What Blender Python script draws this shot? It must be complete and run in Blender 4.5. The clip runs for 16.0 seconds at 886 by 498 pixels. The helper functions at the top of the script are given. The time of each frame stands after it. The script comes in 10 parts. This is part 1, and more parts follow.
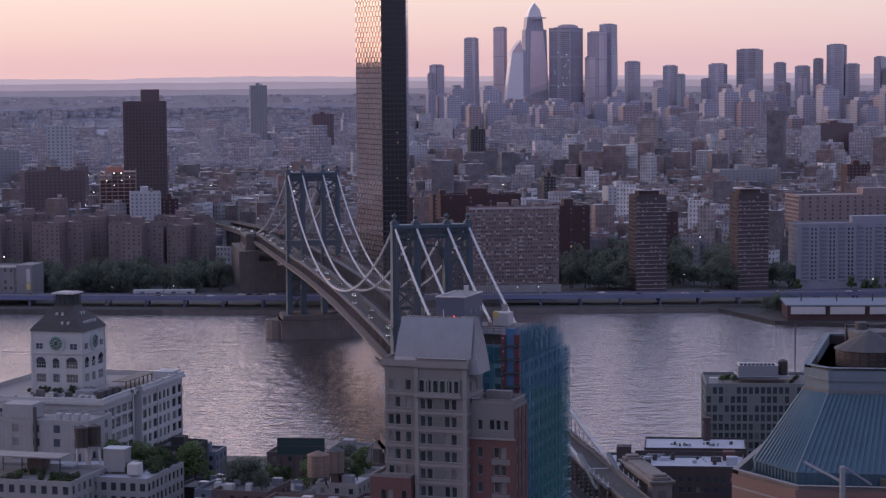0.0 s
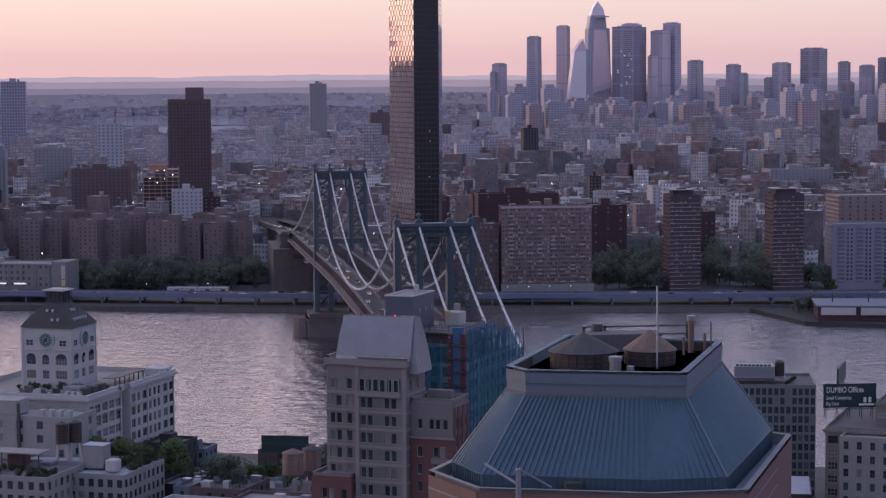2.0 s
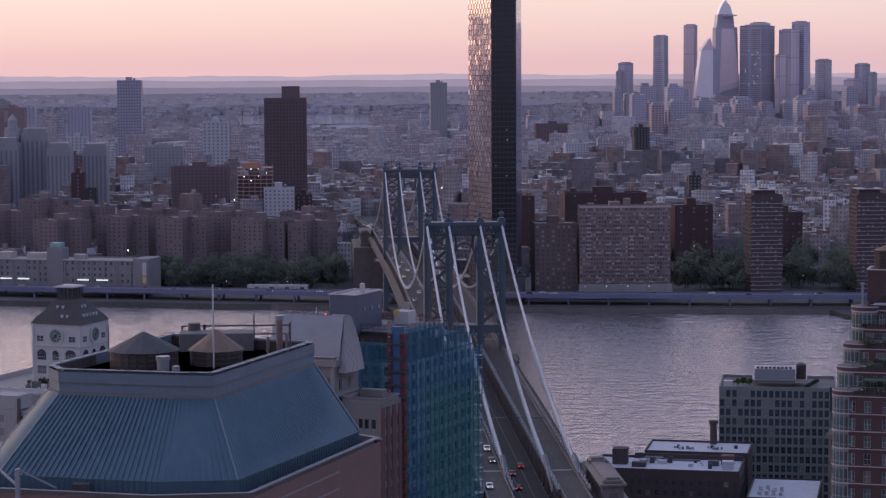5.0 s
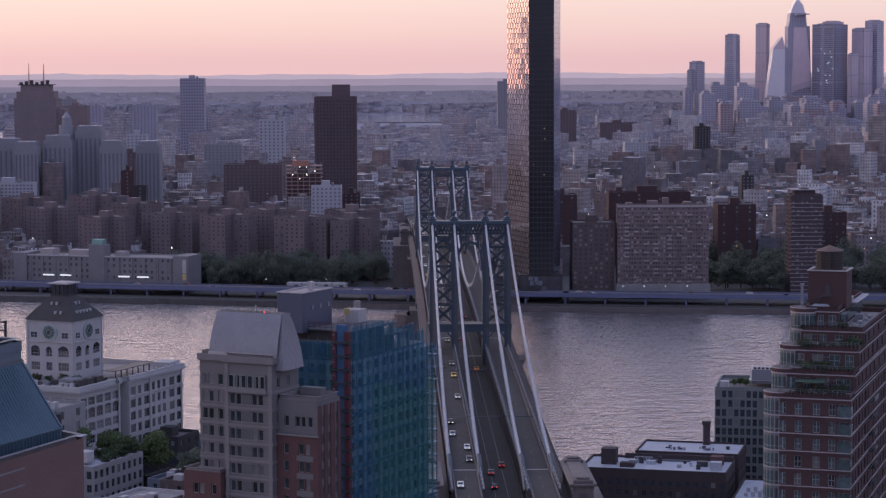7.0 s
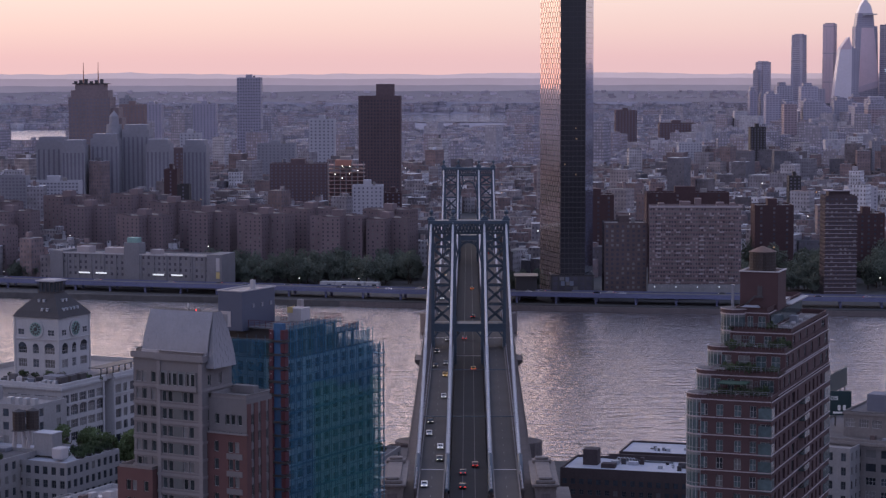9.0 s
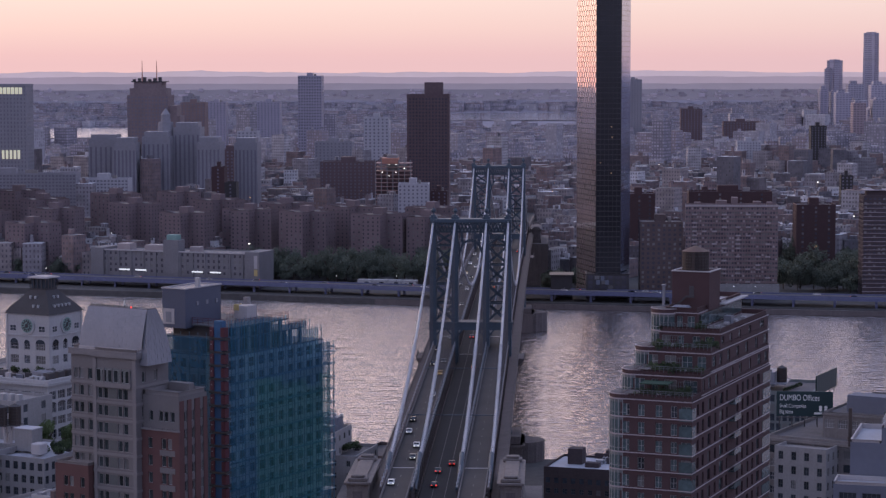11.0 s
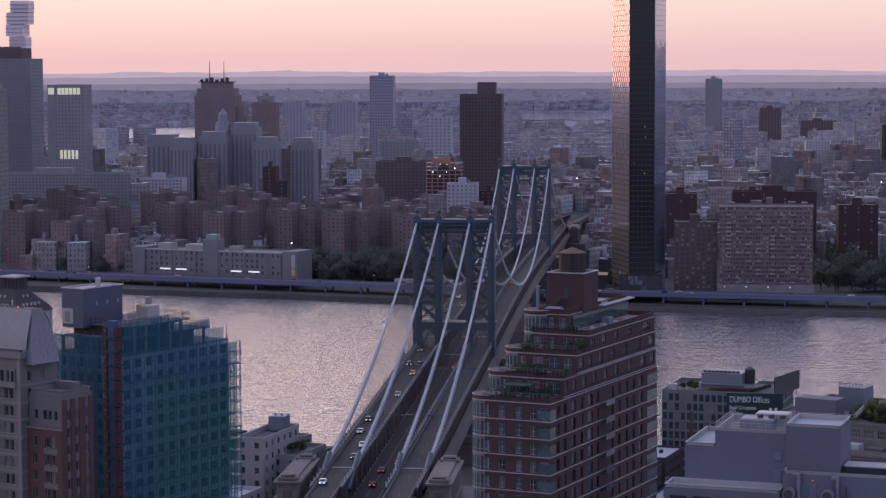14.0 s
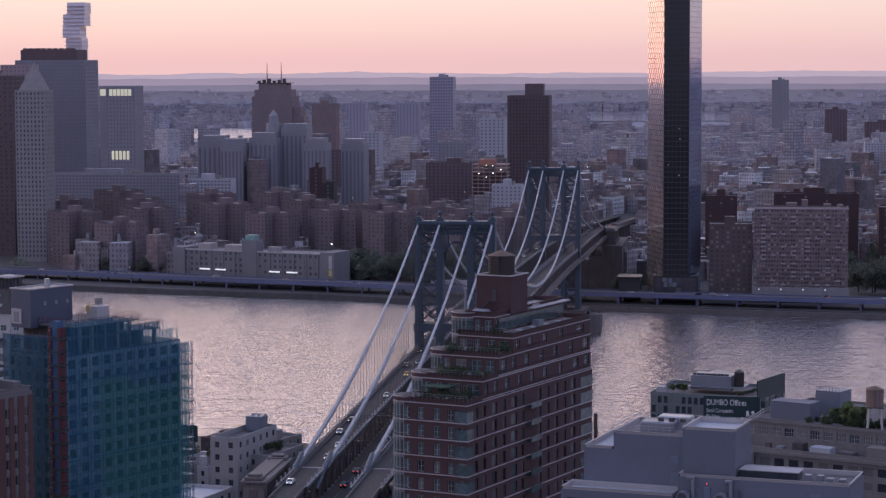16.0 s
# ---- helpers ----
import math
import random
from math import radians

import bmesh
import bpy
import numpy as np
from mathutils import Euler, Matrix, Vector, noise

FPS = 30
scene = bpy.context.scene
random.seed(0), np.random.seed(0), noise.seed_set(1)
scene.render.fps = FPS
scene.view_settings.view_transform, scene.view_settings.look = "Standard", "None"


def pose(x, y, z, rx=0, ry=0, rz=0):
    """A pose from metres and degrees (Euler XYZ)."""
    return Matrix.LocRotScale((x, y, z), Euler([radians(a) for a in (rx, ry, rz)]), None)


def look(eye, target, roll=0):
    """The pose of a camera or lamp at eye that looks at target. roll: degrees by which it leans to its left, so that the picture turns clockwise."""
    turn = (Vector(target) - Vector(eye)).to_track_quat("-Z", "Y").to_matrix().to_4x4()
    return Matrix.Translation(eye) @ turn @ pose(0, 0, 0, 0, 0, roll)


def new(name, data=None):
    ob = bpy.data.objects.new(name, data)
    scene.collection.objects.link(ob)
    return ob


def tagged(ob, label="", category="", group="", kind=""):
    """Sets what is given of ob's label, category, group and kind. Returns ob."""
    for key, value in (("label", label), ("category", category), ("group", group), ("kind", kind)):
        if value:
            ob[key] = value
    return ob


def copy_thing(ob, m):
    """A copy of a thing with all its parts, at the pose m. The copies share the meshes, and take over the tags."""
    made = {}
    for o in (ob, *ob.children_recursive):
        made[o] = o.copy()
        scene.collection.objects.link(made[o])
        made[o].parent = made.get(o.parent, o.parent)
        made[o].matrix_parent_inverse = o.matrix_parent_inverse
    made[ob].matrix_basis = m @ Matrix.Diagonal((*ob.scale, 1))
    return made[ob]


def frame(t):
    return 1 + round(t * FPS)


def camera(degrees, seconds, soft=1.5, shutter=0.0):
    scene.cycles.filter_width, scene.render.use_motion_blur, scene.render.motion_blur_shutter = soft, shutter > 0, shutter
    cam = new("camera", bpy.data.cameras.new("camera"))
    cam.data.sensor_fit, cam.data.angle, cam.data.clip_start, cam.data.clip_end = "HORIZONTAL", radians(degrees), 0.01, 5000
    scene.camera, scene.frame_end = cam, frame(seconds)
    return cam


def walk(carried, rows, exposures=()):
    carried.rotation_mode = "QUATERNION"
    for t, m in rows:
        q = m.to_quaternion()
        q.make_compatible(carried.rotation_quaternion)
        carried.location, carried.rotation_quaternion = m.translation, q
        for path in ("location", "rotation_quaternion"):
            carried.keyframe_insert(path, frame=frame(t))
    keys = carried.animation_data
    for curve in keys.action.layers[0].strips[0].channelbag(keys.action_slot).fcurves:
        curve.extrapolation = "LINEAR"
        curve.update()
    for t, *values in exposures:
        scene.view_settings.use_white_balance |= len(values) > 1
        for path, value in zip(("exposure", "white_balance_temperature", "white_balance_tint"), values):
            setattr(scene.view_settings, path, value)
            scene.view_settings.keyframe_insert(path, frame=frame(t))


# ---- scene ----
cam = camera(22.7, 16.0, 1.35)
PATH = [
    (0, (-134.848, -852.001, 159.02), (-134.526, -850.034, 158.856), -0.4),
    (0.5, (-128.329, -853.597, 159.025), (-128.023, -851.627, 158.861), -0.4),
    (1, (-121.612, -854.967, 159.103), (-121.322, -852.995, 158.939), -0.4),
    (1.5, (-114.334, -855.313, 159.045), (-114.061, -853.339, 158.88), -0.3),
    (2, (-106.89, -856.088, 158.985), (-106.635, -854.111, 158.82), -0.3),
    (2.5, (-99.449, -855.764, 158.767), (-99.215, -853.785, 158.602), -0.3),
    (3, (-91.974, -856.248, 158.679), (-91.761, -854.266, 158.514), -0.3),
    (3.5, (-84.471, -856.039, 158.523), (-84.281, -854.054, 158.358), -0.3),
    (4, (-76.92, -856.548, 158.459), (-76.753, -854.562, 158.294), -0.3),
    (4.5, (-69.305, -857.002, 158.445), (-69.16, -855.014, 158.28), -0.3),
    (7, (-31.15, -859.181, 158.38), (-31.102, -857.189, 158.214), -0.2),
    (7.5, (-23.377, -859.312, 158.474), (-23.346, -857.32, 158.307), -0.2),
    (8, (-15.513, -859.334, 158.426), (-15.5, -857.341, 158.259), -0.2),
    (8.5, (-7.792, -859.196, 158.351), (-7.798, -857.203, 158.183), -0.2),
    (9, (-0.09, -858.988, 158.117), (-0.113, -856.995, 157.951), -0.1),
    (11.5, (39.671, -858.276, 158.24), (39.557, -856.286, 158.072), -0.1),
    (12, (47.658, -858.222, 158.303), (47.531, -856.234, 158.135), -0.1),
    (12.5, (55.607, -857.874, 158.281), (55.464, -855.886, 158.114), -0.1),
    (13, (63.632, -857.448, 158.488), (63.473, -855.462, 158.32), -0.2),
    (13.5, (71.707, -856.806, 158.487), (71.528, -854.821, 158.319), -0.2),
    (14, (79.65, -856.583, 158.616), (79.455, -854.599, 158.448), -0.2),
    (14.5, (87.708, -856.367, 158.719), (87.496, -854.386, 158.552), -0.2),
    (15, (95.723, -855.928, 158.88), (95.491, -853.949, 158.712), -0.2),
    (15.5, (103.691, -855.522, 158.928), (103.44, -853.545, 158.76), -0.2),
    (16, (111.924, -855.741, 159.094), (111.654, -853.766, 158.927), -0.2),
]
walk(cam, [(t, look(*r)) for t, *r in PATH])

# ---- light, sky and exposure ----
world = bpy.data.worlds.new("dusk_sky")
scene.world = world
world.use_nodes = True
wn, wl = world.node_tree.nodes, world.node_tree.links
wn.clear()


def wnode(kind, **kw):
    n = wn.new(kind)
    for k, v in kw.items():
        n.inputs[k].default_value = v
    return n


def ramp_of(tree, stops):
    r = tree.nodes.new("ShaderNodeValToRGB")
    while len(r.color_ramp.elements) > 1:
        r.color_ramp.elements.remove(r.color_ramp.elements[-1])
    r.color_ramp.elements[0].position = stops[0][0]
    r.color_ramp.elements[0].color = (*stops[0][1], 1)
    for p, c in stops[1:]:
        e = r.color_ramp.elements.new(p)
        e.color = (*c, 1)
    return r


coord = wn.new("ShaderNodeTexCoord")
split = wn.new("ShaderNodeSeparateXYZ")
wl.new(coord.outputs["Generated"], split.inputs[0])
# the afterglow stands in the west-north-west, 44 degrees to one side of the bridge's line
toward = wn.new("ShaderNodeVectorMath")
toward.operation = "DOT_PRODUCT"
toward.inputs[1].default_value = (-0.695, 0.719, 0)
wl.new(coord.outputs["Generated"], toward.inputs[0])
az = wn.new("ShaderNodeMapRange")
az.inputs["From Min"].default_value, az.inputs["From Max"].default_value = -0.9, 1.0
wl.new(toward.outputs["Value"], az.inputs["Value"])
west = ramp_of(world.node_tree, [(0.0, (0.87, 0.54, 0.53)), (0.004, (0.89, 0.55, 0.53)), (0.016, (0.97, 0.66, 0.585)), (0.032, (1.02, 0.77, 0.67)), (0.10, (1.95, 1.49, 1.3)),
                                 (0.16, (3.0, 2.28, 1.97)), (0.32, (2.35, 1.8, 1.66)), (0.6, (0.52, 0.61, 0.93)), (1.0, (0.40, 0.49, 0.82))])
east = ramp_of(world.node_tree, [(0.0, (0.28, 0.31, 0.49)), (0.12, (0.42, 0.42, 0.65)), (0.35, (0.40, 0.45, 0.73)), (1.0, (0.39, 0.48, 0.81))])
wl.new(split.outputs["Z"], west.inputs[0])
wl.new(split.outputs["Z"], east.inputs[0])
blend = wn.new("ShaderNodeMix")
blend.data_type = "RGBA"
wl.new(az.outputs["Result"], blend.inputs[0])
wl.new(east.outputs[0], blend.inputs[6])
# away from the afterglow the higher sky is a duller violet; towards it, low down, it burns peach
dull = ramp_of(world.node_tree, [(0.0, (0.87, 0.54, 0.53)), (0.004, (0.89, 0.55, 0.53)), (0.016, (0.97, 0.66, 0.585)), (0.032, (1.02, 0.77, 0.67)), (0.10, (1.12, 0.88, 0.86)),
                                 (0.18, (0.72, 0.60, 0.68)), (0.35, (0.40, 0.41, 0.62)), (1.0, (0.39, 0.48, 0.81))])
wl.new(split.outputs["Z"], dull.inputs[0])
near_west = wn.new("ShaderNodeMapRange")
near_west.inputs["From Min"].default_value, near_west.inputs["From Max"].default_value = 0.51, 0.90
wl.new(toward.outputs["Value"], near_west.inputs["Value"])
front = wn.new("ShaderNodeMix")
front.data_type = "RGBA"
wl.new(near_west.outputs["Result"], front.inputs[0])
wl.new(dull.outputs[0], front.inputs[6])
wl.new(west.outputs[0], front.inputs[7])
burn = ramp_of(world.node_tree, [(0.0, (0.75, 0.30, 0.22)), (0.02, (0.85, 0.42, 0.30)), (0.06, (0.80, 0.55, 0.42)), (0.14, (0.7, 0.45, 0.33)), (0.3, (0, 0, 0))])
wl.new(split.outputs["Z"], burn.inputs[0])
ember = wn.new("ShaderNodeVectorMath")
ember.operation = "DOT_PRODUCT"
ember.inputs[1].default_value = (-0.64, 0.77, 0)
wl.new(coord.outputs["Generated"], ember.inputs[0])
core = wn.new("ShaderNodeMapRange")
core.interpolation_type = "SMOOTHSTEP"
core.inputs["From Min"].default_value, core.inputs["From Max"].default_value = 0.935, 0.99
wl.new(ember.outputs["Value"], core.inputs["Value"])
lobe = wn.new("ShaderNodeMix")
lobe.data_type, lobe.blend_type = "RGBA", "ADD"
wl.new(core.outputs["Result"], lobe.inputs[0])
wl.new(front.outputs[2], lobe.inputs[6])
wl.new(burn.outputs[0], lobe.inputs[7])
sky = wn.new("ShaderNodeTexSky")
sky.sky_type, sky.sun_disc = "NISHITA", False
sky.sun_elevation, sky.sun_rotation = radians(-2.0), radians(-44)
bg_sky, bg_glow, both, wout = wnode("ShaderNodeBackground", Strength=0.05), wnode("ShaderNodeBackground", Strength=1.0), wn.new("ShaderNodeAddShader"), wn.new("ShaderNodeOutputWorld")
wl.new(sky.outputs[0], bg_sky.inputs[0])
wl.new(blend.outputs[2], bg_glow.inputs[0])
wl.new(lobe.outputs[2], blend.inputs[7])
wl.new(bg_sky.outputs[0], both.inputs[0])
wl.new(bg_glow.outputs[0], both.inputs[1])
wl.new(both.outputs[0], wout.inputs[0])

sun = new("sun", bpy.data.lights.new("sun", "SUN"))
sun.data.energy, sun.data.angle, sun.data.color = 0.3, radians(25), (1.0, 0.72, 0.62)
sun.matrix_world = look((-940, 340, 160), (0, 0, 0))
scene.view_settings.exposure = 0.1


# ---- materials ----
def mat(name, col, rough=0.8, metal=0.0, var=0.18, scale=0.25, fine=2.5, bump=0.15, streak=0.0, vary=0.0, island=0.0, spec=0.5, seams=None):
    m = bpy.data.materials.new(name)
    m.use_nodes = True
    t = m.node_tree
    b = t.nodes["Principled BSDF"]
    b.inputs["Roughness"].default_value, b.inputs["Metallic"].default_value = rough, metal
    b.inputs["Specular IOR Level"].default_value = spec
    tc = t.nodes.new("ShaderNodeTexCoord")
    n1, n2 = t.nodes.new("ShaderNodeTexNoise"), t.nodes.new("ShaderNodeTexNoise")
    n1.inputs["Scale"].default_value, n2.inputs["Scale"].default_value = scale, fine
    n1.inputs["Detail"].default_value, n2.inputs["Detail"].default_value = 4, 3
    t.links.new(tc.outputs["Object"], n1.inputs["Vector"])
    t.links.new(tc.outputs["Object"], n2.inputs["Vector"])
    total = t.nodes.new("ShaderNodeMath")
    total.operation = "ADD"
    t.links.new(n1.outputs[0], total.inputs[0])
    t.links.new(n2.outputs[0], total.inputs[1])
    value = total
    if streak:
        mp = t.nodes.new("ShaderNodeMapping")
        mp.inputs["Scale"].default_value = (1.6, 1.6, 0.06)
        n3 = t.nodes.new("ShaderNodeTexNoise")
        n3.inputs["Scale"].default_value = 1.0
        t.links.new(tc.outputs["Object"], mp.inputs[0])
        t.links.new(mp.outputs[0], n3.inputs["Vector"])
        ms = t.nodes.new("ShaderNodeMath")
        ms.operation = "MULTIPLY_ADD"
        ms.inputs[1].default_value = 2 * streak
        t.links.new(n3.outputs[0], ms.inputs[0])
        t.links.new(total.outputs[0], ms.inputs[2])
        value = ms
    rng = t.nodes.new("ShaderNodeMapRange")
    mid = 1.0 + streak
    rng.inputs["From Min"].default_value, rng.inputs["From Max"].default_value = mid - 0.5, mid + 0.5
    t.links.new(value.outputs[0], rng.inputs["Value"])
    mix = t.nodes.new("ShaderNodeMix")
    mix.data_type = "RGBA"
    mix.inputs[6].default_value = (*[c * (1 - var) for c in col], 1)
    mix.inputs[7].default_value = (*[min(1, c * (1 + var)) for c in col], 1)
    t.links.new(rng.outputs[0], mix.inputs[0])
    out = mix.outputs[2]
    if vary or island:
        hsv = t.nodes.new("ShaderNodeHueSaturation")
        src = t.nodes.new("ShaderNodeNewGeometry").outputs["Random Per Island"] if island else t.nodes.new("ShaderNodeObjectInfo").outputs["Random"]
        r2 = t.nodes.new("ShaderNodeMapRange")
        amount = vary or island
        r2.inputs["To Min"].default_value, r2.inputs["To Max"].default_value = 1 - amount, 1 + amount
        t.links.new(src, r2.inputs["Value"])
        t.links.new(r2.outputs[0], hsv.inputs["Value"])
        t.links.new(out, hsv.inputs["Color"])
        out = hsv.outputs[0]
    t.links.new(out, b.inputs["Base Color"])
    if bump:
        bp = t.nodes.new("ShaderNodeBump")
        bp.inputs["Strength"].default_value, bp.inputs["Distance"].default_value = bump, 0.1
        t.links.new(n2.outputs[0], bp.inputs["Height"])
        t.links.new(bp.outputs[0], b.inputs["Normal"])
    return m


def glow(name, col, strength):
    m = bpy.data.materials.new(name)
    m.use_nodes = True
    b = m.node_tree.nodes["Principled BSDF"]
    b.inputs["Base Color"].default_value = (*col, 1)
    b.inputs["Emission Color"].default_value = (*col, 1)
    b.inputs["Emission Strength"].default_value = strength
    return m


def city_walls(name, palette, win, wide=2.9, tall=3.3, tops=0.0, grime_by=0.23):
    """Masonry of many houses: each house its own colour, rows of small dark windows, plain roofs."""
    m = bpy.data.materials.new(name)
    m.use_nodes = True
    t = m.node_tree
    b = t.nodes["Principled BSDF"]
    b.inputs["Roughness"].default_value = 0.85
    geo, uv = t.nodes.new("ShaderNodeNewGeometry"), t.nodes.new("ShaderNodeUVMap")
    tone = ramp_of(t, palette)
    tone.color_ramp.interpolation = "CONSTANT"
    t.links.new(geo.outputs["Random Per Island"], tone.inputs[0])
    br = t.nodes.new("ShaderNodeTexBrick")
    br.offset = 0.0
    for k, v in (("Scale", 1.0), ("Mortar Size", 0.9), ("Mortar Smooth", 0.05), ("Brick Width", wide), ("Row Height", tall), ("Bias", 0.0)):
        br.inputs[k].default_value = v
    br.inputs["Color1"].default_value = (*win, 1)
    br.inputs["Color2"].default_value = (*[min(1, c * 2.2) for c in win], 1)
    t.links.new(uv.outputs[0], br.inputs["Vector"])
    noise_n = t.nodes.new("ShaderNodeTexNoise")
    noise_n.inputs["Scale"].default_value = 0.12
    noise_n.inputs["Detail"].default_value = 5
    tc = t.nodes.new("ShaderNodeTexCoord")
    t.links.new(tc.outputs["Object"], noise_n.inputs["Vector"])
    grime = t.nodes.new("ShaderNodeMapRange")
    grime.inputs["From Min"].default_value, grime.inputs["From Max"].default_value = 0.3, 0.7
    grime.inputs["To Min"].default_value, grime.inputs["To Max"].default_value = 1 - grime_by, 1 + grime_by
    t.links.new(noise_n.outputs[0], grime.inputs["Value"])
    hsv = t.nodes.new("ShaderNodeHueSaturation")
    t.links.new(grime.outputs[0], hsv.inputs["Value"])
    t.links.new(tone.outputs[0], hsv.inputs["Color"])
    t.links.new(hsv.outputs[0], br.inputs["Mortar"])
    # roofs: tar, silver paint and gravel, chosen house by house
    up = t.nodes.new("ShaderNodeSeparateXYZ")
    t.links.new(geo.outputs["True Normal"], up.inputs[0])
    flat = t.nodes.new("ShaderNodeMath")
    flat.operation = "GREATER_THAN"
    flat.inputs[1].default_value = 0.5
    t.links.new(up.outputs["Z"], flat.inputs[0])
    shuffled = t.nodes.new("ShaderNodeMath")
    shuffled.operation = "MULTIPLY"
    shuffled.inputs[1].default_value = 7.31
    t.links.new(geo.outputs["Random Per Island"], shuffled.inputs[0])
    frac = t.nodes.new("ShaderNodeMath")
    frac.operation = "FRACT"
    t.links.new(shuffled.outputs[0], frac.inputs[0])
    # far roofs are blended towards one haze tone put into the colour
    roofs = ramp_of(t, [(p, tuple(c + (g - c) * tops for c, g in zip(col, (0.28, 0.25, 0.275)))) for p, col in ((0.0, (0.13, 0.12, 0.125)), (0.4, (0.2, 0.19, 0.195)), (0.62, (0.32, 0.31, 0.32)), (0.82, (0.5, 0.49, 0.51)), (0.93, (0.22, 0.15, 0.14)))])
    roofs.color_ramp.interpolation = "CONSTANT"
    t.links.new(frac.outputs[0], roofs.inputs[0])
    mix = t.nodes.new("ShaderNodeMix")
    mix.data_type = "RGBA"
    t.links.new(flat.outputs[0], mix.inputs[0])
    t.links.new(br.outputs["Color"], mix.inputs[6])
    t.links.new(roofs.outputs[0], mix.inputs[7])
    t.links.new(mix.outputs[2], b.inputs["Base Color"])
    return m


def water_material():
    m = bpy.data.materials.new("river_water")
    m.use_nodes = True
    t = m.node_tree
    b = t.nodes["Principled BSDF"]
    b.inputs["Base Color"].default_value = (0.10, 0.095, 0.10, 1)
    b.inputs["Roughness"].default_value = 0.09
    b.inputs["Metallic"].default_value = 0.0
    b.inputs["IOR"].default_value = 1.85
    tc, mp = t.nodes.new("ShaderNodeTexCoord"), t.nodes.new("ShaderNodeMapping")
    mp.inputs["Scale"].default_value = (0.42, 1.0, 1.0)
    t.links.new(tc.outputs["Object"], mp.inputs[0])
    last = None
    for scale, dist, strength in ((0.012, 1.6, 0.3), (0.07, 1.7, 0.55), (0.20, 1.75, 0.9), (0.42, 0.95, 0.9), (0.95, 0.34, 0.9)):
        n, bp = t.nodes.new("ShaderNodeTexNoise"), t.nodes.new("ShaderNodeBump")
        n.inputs["Scale"].default_value, n.inputs["Detail"].default_value = scale, 3
        t.links.new(mp.outputs[0], n.inputs["Vector"])
        bp.inputs["Strength"].default_value, bp.inputs["Distance"].default_value = strength, dist
        t.links.new(n.outputs[0], bp.inputs["Height"])
        if last:
            t.links.new(last.outputs[0], bp.inputs["Normal"])
        last = bp
    t.links.new(last.outputs[0], b.inputs["Normal"])
    # an added, pink-tinted gloss layer that brightens the sky's reflection in the ripples
    g, mix, out = t.nodes.new("ShaderNodeBsdfGlossy"), t.nodes.new("ShaderNodeMixShader"), t.nodes["Material Output"]
    g.inputs["Color"].default_value = (0.86, 0.78, 0.77, 1)
    g.inputs["Roughness"].default_value = 0.12
    t.links.new(last.outputs[0], g.inputs["Normal"])
    mix.inputs[0].default_value = 0.49
    t.links.new(b.outputs[0], mix.inputs[1])
    t.links.new(g.outputs[0], mix.inputs[2])
    t.links.new(mix.outputs[0], out.inputs["Surface"])
    return m


